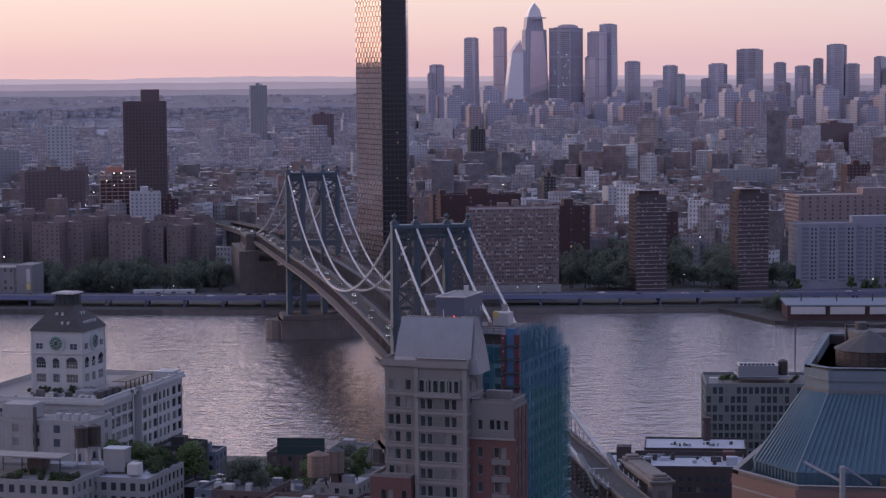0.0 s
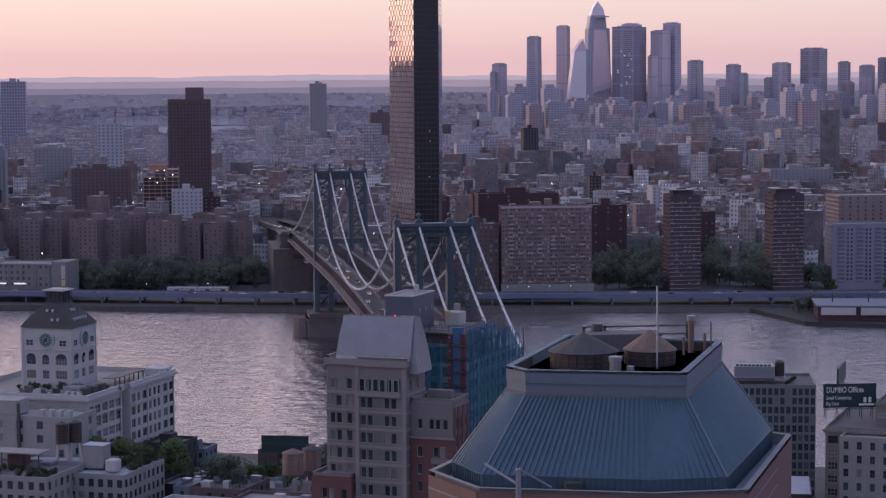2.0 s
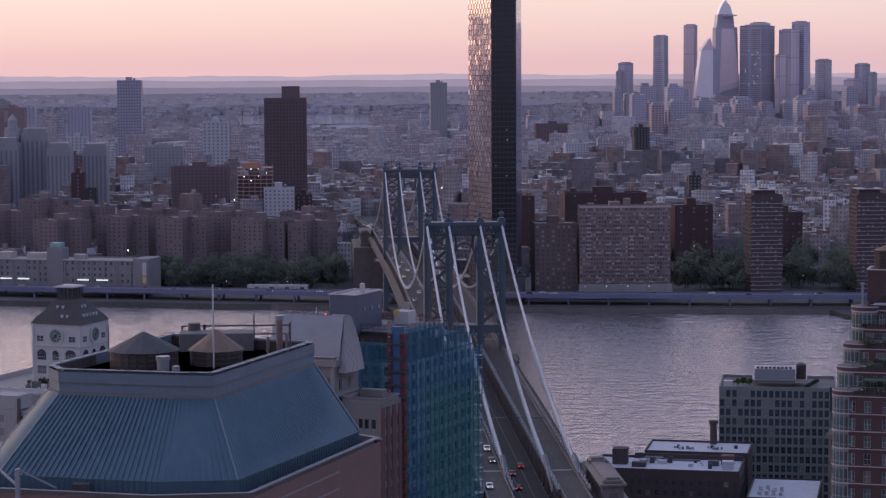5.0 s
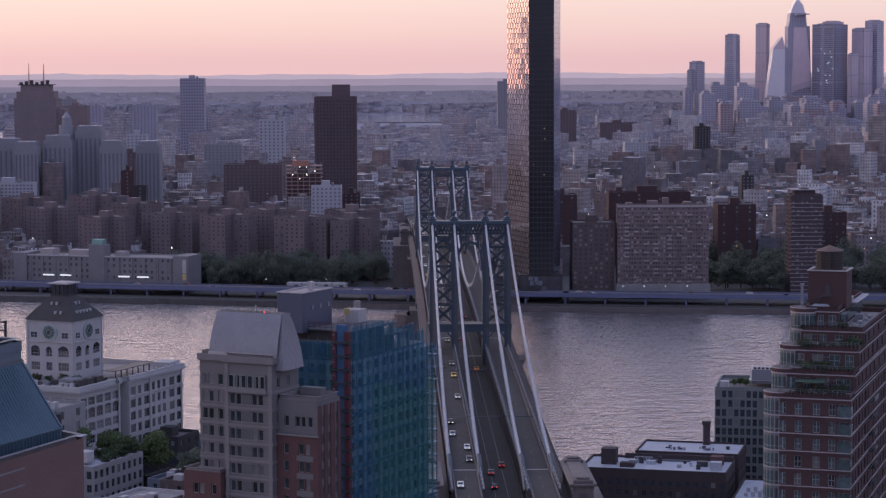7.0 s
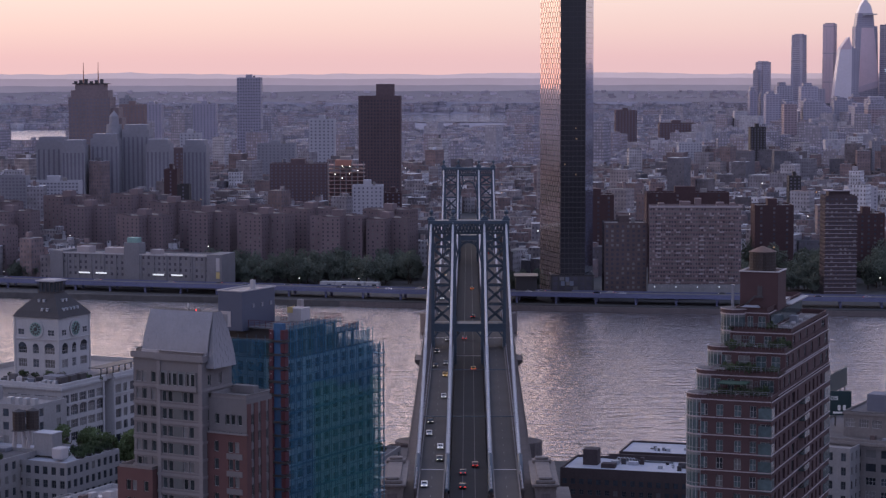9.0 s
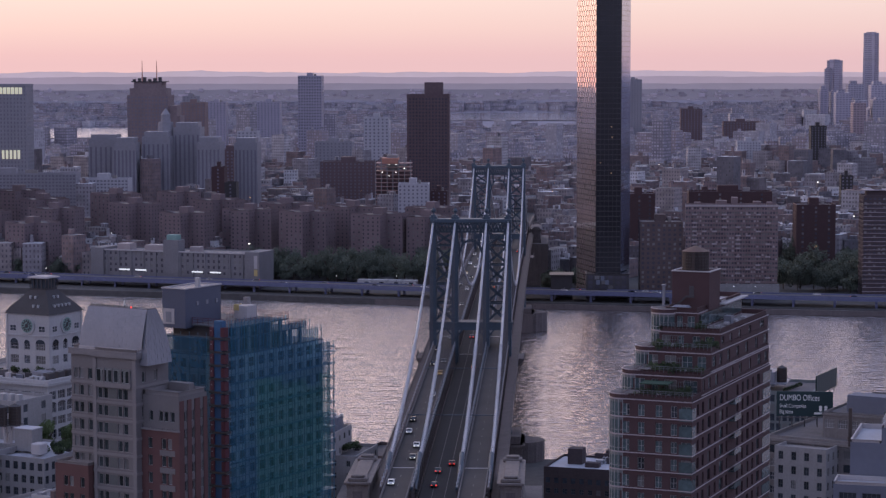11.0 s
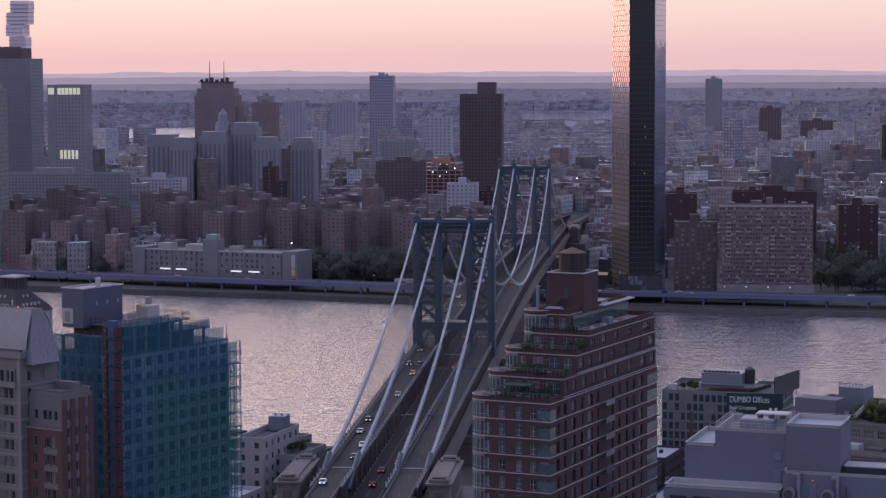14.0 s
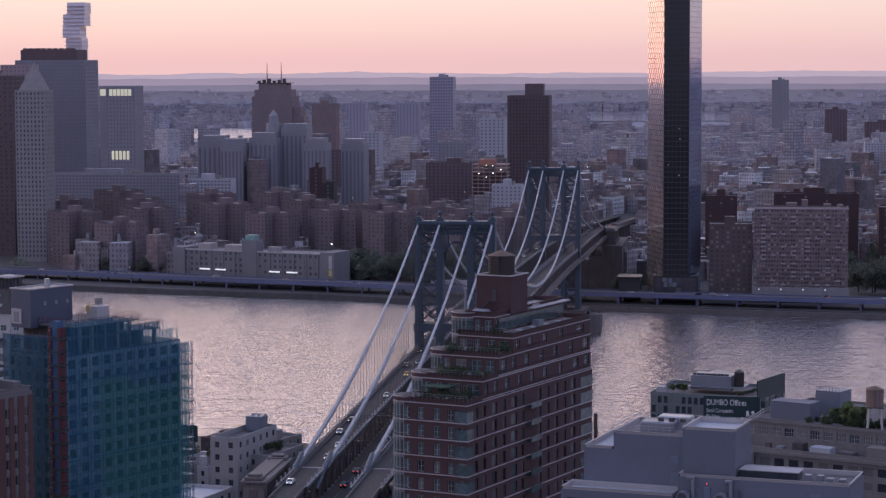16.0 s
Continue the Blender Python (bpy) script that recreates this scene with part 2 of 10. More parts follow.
M = {
    "water": water_material(),
    # far land: distance haze is put into this paler base colour
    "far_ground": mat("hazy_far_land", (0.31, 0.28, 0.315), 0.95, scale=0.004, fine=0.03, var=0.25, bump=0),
    # met only in reflections; kept pale to lighten the mirrored panes
    "outer": mat("pale_reflected_land", (0.30, 0.25, 0.255), 0.95, scale=0.004, fine=0.03, var=0.25, bump=0),
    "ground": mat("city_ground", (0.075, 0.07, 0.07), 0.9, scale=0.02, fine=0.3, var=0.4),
    "asphalt": mat("asphalt", (0.024, 0.023, 0.026), 0.85, var=0.25, scale=0.08, fine=1.2),
    "asphalt_old": mat("worn_asphalt", (0.040, 0.036, 0.038), 0.85, var=0.3, scale=0.08, fine=1.2),
    "steel_blue": mat("bridge_blue_paint", (0.046, 0.070, 0.098), 0.55, var=0.25, scale=0.2, fine=1.5, streak=0.3),
    "footway": mat("brown_footway_plates", (0.10, 0.078, 0.078), 0.7, var=0.35, scale=0.3, fine=2),
    "slab_grey": mat("blue_grey_slab_cladding", (0.23, 0.225, 0.26), 0.7, var=0.12, scale=0.05, fine=0.4),
    "steel_tan": mat("weathered_truss_paint", (0.112, 0.092, 0.094), 0.7, var=0.3, scale=0.2, fine=2, streak=0.3),
    "cable": mat("wrapped_cable_paint", (0.42, 0.43, 0.47), 0.5, var=0.15, scale=0.3, fine=4),
    "stone": mat("weathered_granite", (0.165, 0.140, 0.133), 0.85, var=0.3, scale=0.15, fine=1.6, streak=0.4, bump=0.4),
    "stone_dark": mat("wet_pier_granite", (0.12, 0.10, 0.10), 0.85, var=0.35, scale=0.15, fine=1.6, streak=0.4, bump=0.4),
    "concrete": mat("concrete", (0.25, 0.24, 0.245), 0.85, var=0.2, scale=0.2, fine=1.5, streak=0.35),
    "worn_paint": mat("worn_lane_paint", (0.15, 0.142, 0.14), 0.75, var=0.4, scale=0.3, fine=1.5),
    "clock_white": mat("off_white_concrete", (0.40, 0.39, 0.398), 0.8, var=0.14, scale=0.2, fine=1.5, streak=0.3),
    "slate": mat("dark_slate", (0.045, 0.04, 0.043), 0.75, var=0.3, scale=0.3, fine=3),
    "beige": mat("beige_cast_stone", (0.168, 0.154, 0.156), 0.8, var=0.12, scale=0.2, fine=2, streak=0.25),
    "beige_light": mat("pale_cast_stone", (0.215, 0.196, 0.198), 0.8, var=0.12, scale=0.2, fine=2, streak=0.2),
    "brick_red": mat("red_brick", (0.12, 0.058, 0.056), 0.85, var=0.2, scale=0.3, fine=5, bump=0.3),
    "brick_dark": mat("dark_red_brick", (0.074, 0.040, 0.043), 0.85, var=0.2, scale=0.3, fine=5, bump=0.3),
    "brick_sooty": mat("sooty_brown_brick", (0.066, 0.048, 0.05), 0.88, var=0.25, scale=0.15, fine=1.4, streak=0.25),
    "brick_brown": mat("brown_brick", (0.115, 0.082, 0.08), 0.88, var=0.2, scale=0.1, fine=1.0),
    "brick_tan": mat("tan_brick", (0.24, 0.172, 0.17), 0.85, var=0.18, scale=0.1, fine=1.0),
    "zinc": mat("standing_seam_zinc", (0.235, 0.24, 0.275), 0.45, 0.3, var=0.12, scale=0.3, fine=2, streak=0.2),
    "teal_roof": mat("blue_green_metal_roof", (0.046, 0.088, 0.122), 0.5, 0.1, var=0.16, scale=0.25, fine=2, streak=0.5),
    "parapet_grey": mat("painted_parapet_grey", (0.118, 0.150, 0.185), 0.65, var=0.12, scale=0.3, fine=2, streak=0.35),
    "coping": mat("pale_coping", (0.42, 0.39, 0.395), 0.75, var=0.1),
    "roof_white": mat("silver_roof_coating", (0.40, 0.405, 0.45), 0.6, var=0.18, scale=0.2, fine=1.2),
    "roof_dark": mat("roofing_felt", (0.12, 0.11, 0.115), 0.9, var=0.3, scale=0.3, fine=1.5),
    "roof_grey": mat("gravel_roof", (0.26, 0.235, 0.23), 0.9, var=0.25, scale=0.3, fine=2.5),
    "wood": mat("weathered_tank_wood", (0.075, 0.057, 0.052), 0.85, var=0.3, scale=0.6, fine=5, streak=0.5),
    "tank_roof": mat("tank_felt_roof", (0.062, 0.058, 0.062), 0.85, var=0.25, scale=0.6),
    "tank_roof_tan": mat("tank_plywood_roof", (0.155, 0.10, 0.08), 0.8, var=0.2, scale=0.6),
    "iron": mat("dark_iron", (0.07, 0.065, 0.07), 0.6, 0.2, var=0.3),
    "pipe": mat("galvanised_pipe", (0.42, 0.43, 0.46), 0.45, 0.5, var=0.15),
    "glass": mat("dark_window_glass", (0.042, 0.05, 0.062), 0.08, var=0.4, scale=0.4, fine=0.9, bump=0.02, vary=0.5),
    "glass_curtain": mat("window_with_drawn_blind", (0.17, 0.165, 0.165), 0.25, var=0.2, vary=0.3),
    "frame_white": mat("pale_window_frame", (0.45, 0.43, 0.44), 0.6, var=0.1),
    "frame_dark": mat("dark_window_frame", (0.07, 0.08, 0.085), 0.5, var=0.1),
    "lit": glow("lit_window", (1.0, 0.66, 0.3), 0.13),
    "lit_room": glow("cool_office_light", (0.75, 0.95, 1.0), 0.6),
    "lit_white": glow("white_lamp", (1.0, 0.93, 0.82), 5.0),
    "kerb": mat("grimy_kerb", (0.12, 0.11, 0.115), 0.85, var=0.25),
    "lit_low": glow("dim_strip_light", (0.95, 0.97, 1.0), 0.6),
    "lit_head": glow("headlight", (1.0, 0.95, 0.85), 1.5),
    "lit_red": glow("red_lamp", (1.0, 0.06, 0.05), 1.4),
    "lit_amber": glow("amber_lamp", (1.0, 0.55, 0.2), 1.2),
    "net_blue": mat("blue_debris_netting", (0.035, 0.10, 0.20), 0.75, var=0.3, scale=0.25, fine=1.4, streak=0.3),
    "net_frame": mat("netted_concrete_frame", (0.43, 0.45, 0.46), 0.8, var=0.2),
    "hoist_red": mat("red_hoist_paint", (0.085, 0.018, 0.032), 0.6, var=0.2),
    "plant_blue": mat("dark_blue_grey_cladding", (0.085, 0.098, 0.145), 0.5, 0.2, var=0.08, scale=0.2),
    "tube_blue": mat("netted_scaffold_tube", (0.085, 0.17, 0.24), 0.5, 0.2, var=0.1),
    "rail_grey": mat("grey_steel_rail", (0.15, 0.16, 0.17), 0.5, 0.3, var=0.1),
    "awning": mat("dark_green_canvas", (0.02, 0.055, 0.035), 0.8, var=0.2),
    "box_grey": mat("grey_blue_cladding", (0.155, 0.175, 0.225), 0.5, 0.2, var=0.08, scale=0.2),
    "white_wall": mat("pale_grey_stucco", (0.135, 0.143, 0.182), 0.75, var=0.08, scale=0.2, fine=1.2, streak=0.15),
    "sign_green": mat("dark_green_sign", (0.012, 0.035, 0.04), 0.5, var=0.1),
    "sign_white": mat("white_lettering", (0.75, 0.75, 0.72), 0.6, var=0.05),
    "leaf": mat("spring_foliage", (0.135, 0.18, 0.08), 0.7, var=0.3, scale=0.4, fine=1.5, bump=0, vary=0.25),
    "leaf_terrace": mat("terrace_foliage", (0.055, 0.08, 0.04), 0.7, var=0.4, scale=0.4, fine=1.5, bump=0, vary=0.4),
    "leaf_dark": mat("shaded_foliage", (0.14, 0.165, 0.135), 0.75, var=0.4, scale=0.3, fine=1.0, bump=0, vary=0.25),
    "bark": mat("bark", (0.09, 0.07, 0.055), 0.9),
    "fdr_blue": mat("lavender_blue_viaduct_paint", (0.118, 0.128, 0.222), 0.6, var=0.2, scale=0.05, fine=0.5),
    "oms_dark": mat("black_glass_curtain_wall", (0.022, 0.022, 0.028), 0.12, var=0.3, scale=0.05, fine=0.3, bump=0.01),
    "oms_blue": mat("blue_glass_curtain_wall", (0.33, 0.40, 0.58), 0.06, 0.7, var=0.2, scale=0.05, fine=0.3, bump=0.01),
    "oms_mirror": mat("mirrored_glass_pane", (0.85, 0.77, 0.74), 0.05, 0.85, var=0.1, scale=0.05, fine=0.3, bump=0.0),
    "brown_tower": mat("dark_brown_brick_tower", (0.135, 0.092, 0.099), 0.85, var=0.2, scale=0.05, fine=0.4),
    "grey_tower": mat("grey_limestone_tower", (0.275, 0.262, 0.29), 0.8, var=0.15, scale=0.05, fine=0.4, streak=0.2),
    "pale_tower": mat("pale_brick_tower", (0.42, 0.405, 0.44), 0.8, var=0.12, scale=0.05, fine=0.4),
    # skyline glass: distance haze is put into these pale violet tones
    "blue_tower": mat("hazed_blue_glass_tower", (0.335, 0.315, 0.385), 0.4, 0.0, var=0.15, scale=0.02, fine=0.2),
    "lilac_tower": mat("hazed_lilac_glass_tower", (0.55, 0.45, 0.51), 0.35, 0.0, var=0.1, scale=0.02, fine=0.2),
    "silver_tower": mat("silver_glass_tower", (0.75, 0.68, 0.72), 0.3, 0.0, var=0.1, scale=0.02, fine=0.2),
    "rust": mat("rust_orange_steel", (0.42, 0.19, 0.14), 0.7, var=0.2),
    "copper": mat("verdigris_copper", (0.2, 0.32, 0.29), 0.7, var=0.2),
    "yellow": mat("yellow_insulation_board", (0.52, 0.40, 0.17), 0.7, var=0.15),
}
M["far_water"] = mat("calm_far_water", (1.0, 0.94, 0.92), 0.22, 1.0, var=0.05, bump=0.0)


def leafy(m, share):
    """Leaves let part of the light through."""
    t = m.node_tree
    b, out = t.nodes["Principled BSDF"], t.nodes["Material Output"]
    tr, mix = t.nodes.new("ShaderNodeBsdfTranslucent"), t.nodes.new("ShaderNodeMixShader")
    t.links.new(b.inputs["Base Color"].links[0].from_socket, tr.inputs["Color"])
    mix.inputs[0].default_value = share
    t.links.new(b.outputs[0], mix.inputs[1])
    t.links.new(tr.outputs[0], mix.inputs[2])
    t.links.new(mix.outputs[0], out.inputs["Surface"])


for key in ("leaf", "leaf_dark", "leaf_terrace"):
    leafy(M[key], 0.45)
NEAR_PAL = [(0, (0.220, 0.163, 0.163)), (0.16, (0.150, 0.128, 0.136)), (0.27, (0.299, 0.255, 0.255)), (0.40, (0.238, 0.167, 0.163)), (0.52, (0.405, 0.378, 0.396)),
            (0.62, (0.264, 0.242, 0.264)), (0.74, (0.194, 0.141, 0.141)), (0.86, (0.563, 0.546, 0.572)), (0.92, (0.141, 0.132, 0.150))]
# far houses: haze is put into the walls as paler, closer tones
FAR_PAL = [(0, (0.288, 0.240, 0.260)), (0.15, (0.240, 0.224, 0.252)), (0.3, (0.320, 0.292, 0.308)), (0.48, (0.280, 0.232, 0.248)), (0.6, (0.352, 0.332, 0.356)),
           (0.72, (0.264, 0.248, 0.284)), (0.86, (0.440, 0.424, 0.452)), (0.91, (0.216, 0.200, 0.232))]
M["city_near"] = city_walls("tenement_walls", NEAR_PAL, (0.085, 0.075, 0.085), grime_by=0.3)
# windows paled and roofs blended too, as haze would leave them
M["city_far"] = city_walls("haze_toned_house_walls", FAR_PAL, (0.24, 0.22, 0.25), wide=4.0, tall=4.0, tops=0.6, grime_by=0.2)


# ---- shared builders ----
def mesh_of(name, V, F, mats, idx=None, uvs=None, smooth=False):
    me = bpy.data.meshes.new(name)
    me.from_pydata(V, [], F)
    for m in mats:
        me.materials.append(m)
    if idx is not None:
        me.polygons.foreach_set("material_index", idx)
    if uvs is not None:
        layer = me.uv_layers.new(name="UVMap")
        layer.data.foreach_set("uv", np.asarray(uvs, dtype=np.float32).ravel())
    if smooth:
        me.polygons.foreach_set("use_smooth", [True] * len(me.polygons))
    me.update()
    return me


def thing(name, x, y, z, rot, label, category, group="", kind=""):
    e = new(name)
    e.matrix_world = pose(x, y, z, 0, 0, rot)
    return tagged(e, label, category, group, kind)


def part(name, data, material, parent, label="", m=None, kind=""):
    """Links a bmesh or a mesh as one object under a thing or a part, at m in its parent's frame."""
    if isinstance(data, bmesh.types.BMesh):
        me = bpy.data.meshes.new(name)
        data.to_mesh(me)
        data.free()
        data = me
    if material is not None and not data.materials:
        data.materials.append(material)
    ob = new(name, data)
    ob.parent = parent
    if m is not None:
        ob.matrix_basis = m
    return tagged(ob, label, kind=kind)


def add_box(bm, x0, x1, y0, y1, z0, z1, taper=0.0):
    t = taper
    vs = [bm.verts.new(p) for p in ((x0, y0, z0), (x1, y0, z0), (x1, y1, z0), (x0, y1, z0), (x0 + t, y0 + t, z1), (x1 - t, y0 + t, z1), (x1 - t, y1 - t, z1), (x0 + t, y1 - t, z1))]
    for f in ((3, 2, 1, 0), (4, 5, 6, 7), (0, 1, 5, 4), (1, 2, 6, 5), (2, 3, 7, 6), (3, 0, 4, 7)):
        bm.faces.new([vs[i] for i in f])


def box(x0, x1, y0, y1, z0, z1, bevel=0.0, taper=0.0):
    bm = bmesh.new()
    add_box(bm, x0, x1, y0, y1, z0, z1, taper)
    if bevel:
        bmesh.ops.bevel(bm, geom=bm.edges[:], offset=bevel, segments=1, affect="EDGES")
    return bm


def boxes(items):
    bm = bmesh.new()
    for it in items:
        add_box(bm, *it)
    return bm


def add_beam(bm, p, q, w, h=None):
    """A square bar from p to q."""
    p, q = Vector(p), Vector(q)
    d = (q - p).normalized()
    a = d.cross(Vector((0, 0, 1)))
    a = Vector((1, 0, 0)) if a.length < 1e-4 else a.normalized()
    b = d.cross(a)
    a, b = a * w / 2, b * (h or w) / 2
    vs = [bm.verts.new(c + s * a + r * b) for c in (p, q) for s, r in ((-1, -1), (1, -1), (1, 1), (-1, 1))]
    for f in ((0, 1, 2, 3), (7, 6, 5, 4), (0, 4, 5, 1), (1, 5, 6, 2), (2, 6, 7, 3), (3, 7, 4, 0)):
        bm.faces.new([vs[i] for i in f])


def beams(items, w):
    bm = bmesh.new()
    for p, q in items:
        add_beam(bm, p, q, w)
    return bm


def add_drum(bm, x, y, z0, z1, r0, r1, n=16, cap=True):
    lo = [bm.verts.new((x + r0 * math.cos(2 * math.pi * i / n), y + r0 * math.sin(2 * math.pi * i / n), z0)) for i in range(n)]
    if r1 < 0.01:
        tip = bm.verts.new((x, y, z1))
        for i in range(n):
            bm.faces.new((lo[i], lo[(i + 1) % n], tip))
        return
    hi = [bm.verts.new((x + r1 * math.cos(2 * math.pi * i / n), y + r1 * math.sin(2 * math.pi * i / n), z1)) for i in range(n)]
    for i in range(n):
        bm.faces.new((lo[i], lo[(i + 1) % n], hi[(i + 1) % n], hi[i]))
    if cap:
        bm.faces.new(hi)


def drum(x, y, z0, z1, r0, r1=None, n=16):
    bm = bmesh.new()
    add_drum(bm, x, y, z0, z1, r0, r0 if r1 is None else r1, n)
    return bm


def tube(points, r, n=8):
    """A round rope or pipe along points."""
    V, F = [], []
    P = [Vector(p) for p in points]
    for i, p in enumerate(P):
        d = (P[min(i + 1, len(P) - 1)] - P[max(i - 1, 0)]).normalized()
        a = d.cross(Vector((0, 0, 1)))
        a = Vector((1, 0, 0)) if a.length < 1e-4 else a.normalized()
        b = a.cross(d)
        V += [p + r * (math.cos(2 * math.pi * k / n) * a + math.sin(2 * math.pi * k / n) * b) for k in range(n)]
    for i in range(len(P) - 1):
        F += [(i * n + k, i * n + (k + 1) % n, (i + 1) * n + (k + 1) % n, (i + 1) * n + k) for k in range(n)]
    return mesh_of("tube", V, F, [], smooth=True)


def window_mesh(w, h, frame_mat, glass_mat, bars=1, rail=True, proud=0.05, cross=None):
    """A window in the xz plane, its middle at the origin, facing -y: one moulded frame with bars, panes set back in it."""
    t, g = 0.10, 0.045
    cross = (1 if rail else 0) if cross is None else cross

    def lines(size, n):
        out = [(-size / 2, -size / 2 + t, True)]
        for i in range(n + 1):
            a = -size / 2 + t if i == 0 else -size / 2 + size * i / (n + 1) + g
            b = size / 2 - t if i == n else -size / 2 + size * (i + 1) / (n + 1) - g
            out.append((a, b, False))
            if i < n:
                out.append((b, b + 2 * g, True))
        return out + [(size / 2 - t, size / 2, True)]
    V, F, I, seen = [], [], [], {}

    def vert(x, y, z):
        key = (round(x, 4), round(y, 4), round(z, 4))
        if key not in seen:
            seen[key] = len(V)
            V.append(key)
        return seen[key]

    def face(pts, m):
        F.append(tuple(vert(*p) for p in pts))
        I.append(m)
    for x0, x1, fx in lines(w, bars):
        for z0, z1, fz in lines(h, cross):
            c = [(x0, z0), (x1, z0), (x1, z1), (x0, z1)]
            y = -proud if fx or fz else 0.0
            face([(x, y, z) for x, z in c], 0 if fx or fz else 1)
            if not (fx or fz):
                for k in range(4):
                    p, q = c[k], c[(k + 1) % 4]
                    face([(p[0], -proud, p[1]), (q[0], -proud, q[1]), (q[0], 0.0, q[1]), (p[0], 0.0, p[1])], 0)
    return mesh_of("window", V, F, [frame_mat, glass_mat], I)


def edges_of(length, spec):
    """Cell borders along a facade: spec is a list of (start, end) of the openings."""
    e = [0.0]
    for a, b in spec:
        e += [a, b]
    return e + [length]


def even(length, n, w, m0=None, m1=None):
    """n openings of width w spread evenly over length."""
    m0 = m0 if m0 is not None else (length / n - w) / 2
    m1 = m1 if m1 is not None else m0
    if n == 1:
        return [((length - w) / 2, (length + w) / 2)]
    step = (length - m0 - m1 - w) / (n - 1)
    return [(m0 + i * step, m0 + i * step + w) for i in range(n)]


def storeys(h, first, pitch, wh, top=1.5):
    """Openings up a wall of height h, counted from the top down: pitch apart, wh high, the highest head top below the wall's head."""
    out, z = [], h - top
    while z - wh > first:
        out.append((z - wh, z))
        z -= pitch
    return out[::-1]


class Walls:
    """Facades with openings pushed back into them, in a thing's own frame."""

    def __init__(self):
        self.V, self.F, self.holes = [], [], []

    def quad(self, *ps):
        n = len(self.V)
        self.V += ps
        self.F.append((n, n + 1, n + 2, n + 3))

    def face(self, p0, ang, length, h, us=(), vs=(), depth=0.25, skip=None):
        """A wall from p0 that runs length metres in direction ang (degrees), its outside to the right of that way."""
        c, s = math.cos(radians(ang)), math.sin(radians(ang))
        x0, y0, z0 = p0

        def at(u, v, k=0.0):
            return (x0 + u * c - k * s, y0 + u * s + k * c, z0 + v)
        if not us or not vs:
            self.quad(at(0, 0), at(length, 0), at(length, h), at(0, h))
            return
        U, W = edges_of(length, us), edges_of(h, vs)
        for j in range(len(W) - 1):
            a, b = W[j], W[j + 1]
            if b - a < 1e-4:
                continue
            if j % 2 == 0:
                self.quad(at(0, a), at(length, a), at(length, b), at(0, b))
                continue
            for i in range(len(U) - 1):
                l, r = U[i], U[i + 1]
                if r - l < 1e-4:
                    continue
                if i % 2 == 0 or (skip and skip(i // 2, j // 2)):
                    self.quad(at(l, a), at(r, a), at(r, b), at(l, b))
                    continue
                self.quad(at(l, a), at(r, a), at(r, a, depth), at(l, a, depth))
                self.quad(at(l, b, depth), at(r, b, depth), at(r, b), at(l, b))
                self.quad(at(l, a, depth), at(l, b, depth), at(l, b), at(l, a))
                self.quad(at(r, a), at(r, b), at(r, b, depth), at(r, a, depth))
                self.holes.append((at((l + r) / 2, (a + b) / 2, depth), ang, r - l, b - a))

    def mesh(self, m, name="wall"):
        return mesh_of(name, self.V, self.F, [m])


def fill_windows(holes, parent, frame_mat, glasses, bars=1, rail=True, limit=300, name="window", cross=None):
    """Sets a window into every opening; past the limit the rest are one joined part."""
    kinds = {}
    rnd = random.Random(len(holes) * 7 + 3)
    rest_v, rest_f, rest_i = [], [], []
    for n, (p, ang, w, h) in enumerate(holes):
        g = rnd.choices(range(len(glasses)), [g[1] for g in glasses])[0]
        if n < limit:
            key = (round(w, 2), round(h, 2), g)
            if key not in kinds:
                kinds[key] = window_mesh(w, h, frame_mat, glasses[g][0], bars if w > 0.9 else 0, rail, cross=cross)
            part(name, kinds[key], None, parent, m=pose(*p, 0, 0, ang))
        else:
            c, s = math.cos(radians(ang)), math.sin(radians(ang))
            k = len(rest_v)
            rest_v += [(p[0] + a * w / 2 * c, p[1] + a * w / 2 * s, p[2] + b * h / 2) for a, b in ((-1, -1), (1, -1), (1, 1), (-1, 1))]
            rest_f.append((k, k + 1, k + 2, k + 3))
            rest_i.append(g)
    if rest_f:
        part("glazing", mesh_of("glazing", rest_v, rest_f, [g[0] for g in glasses], rest_i), None, parent, kind="stuff")


def flat_roof(parent, pts, z, material, rise=1.0, thick=0.4, edge=None):
    """A roof with a parapet over the polygon pts (counter-clockwise), the parapet's head at z."""
    n = len(pts)
    c = Vector((sum(p[0] for p in pts) / n, sum(p[1] for p in pts) / n))
    inner = []
    for i in range(n):
        a, b, d = Vector(pts[i - 1]), Vector(pts[i]), Vector(pts[(i + 1) % n])
        e1, e2 = (b - a).normalized(), (d - b).normalized()
        n1, n2 = Vector((-e1.y, e1.x)), Vector((-e2.y, e2.x))
        k = (n1 + n2) / max(0.3, 1 + n1.dot(n2))
        inner.append(b + k * thick)
    V = [(*p, z) for p in pts] + [(p.x, p.y, z) for p in inner] + [(p.x, p.y, z - rise) for p in inner]
    F = [(i, (i + 1) % n, n + (i + 1) % n, n + i) for i in range(n)] + [(n + i, n + (i + 1) % n, 2 * n + (i + 1) % n, 2 * n + i) for i in range(n)]
    part("parapet", mesh_of("parapet", V, F, [edge or material]), None, parent)
    part("roof", mesh_of("roof", [(p.x, p.y, z - rise) for p in inner], [tuple(range(n))], [material]), None, parent)


GL = [(M["glass"], 0.8), (M["glass_curtain"], 0.197), (M["lit"], 0.003)]
GLD = [(M["glass"], 0.9), (M["glass_curtain"], 0.1)]
GLC = [(M["glass"], 0.7), (M["glass_curtain"], 0.3)]


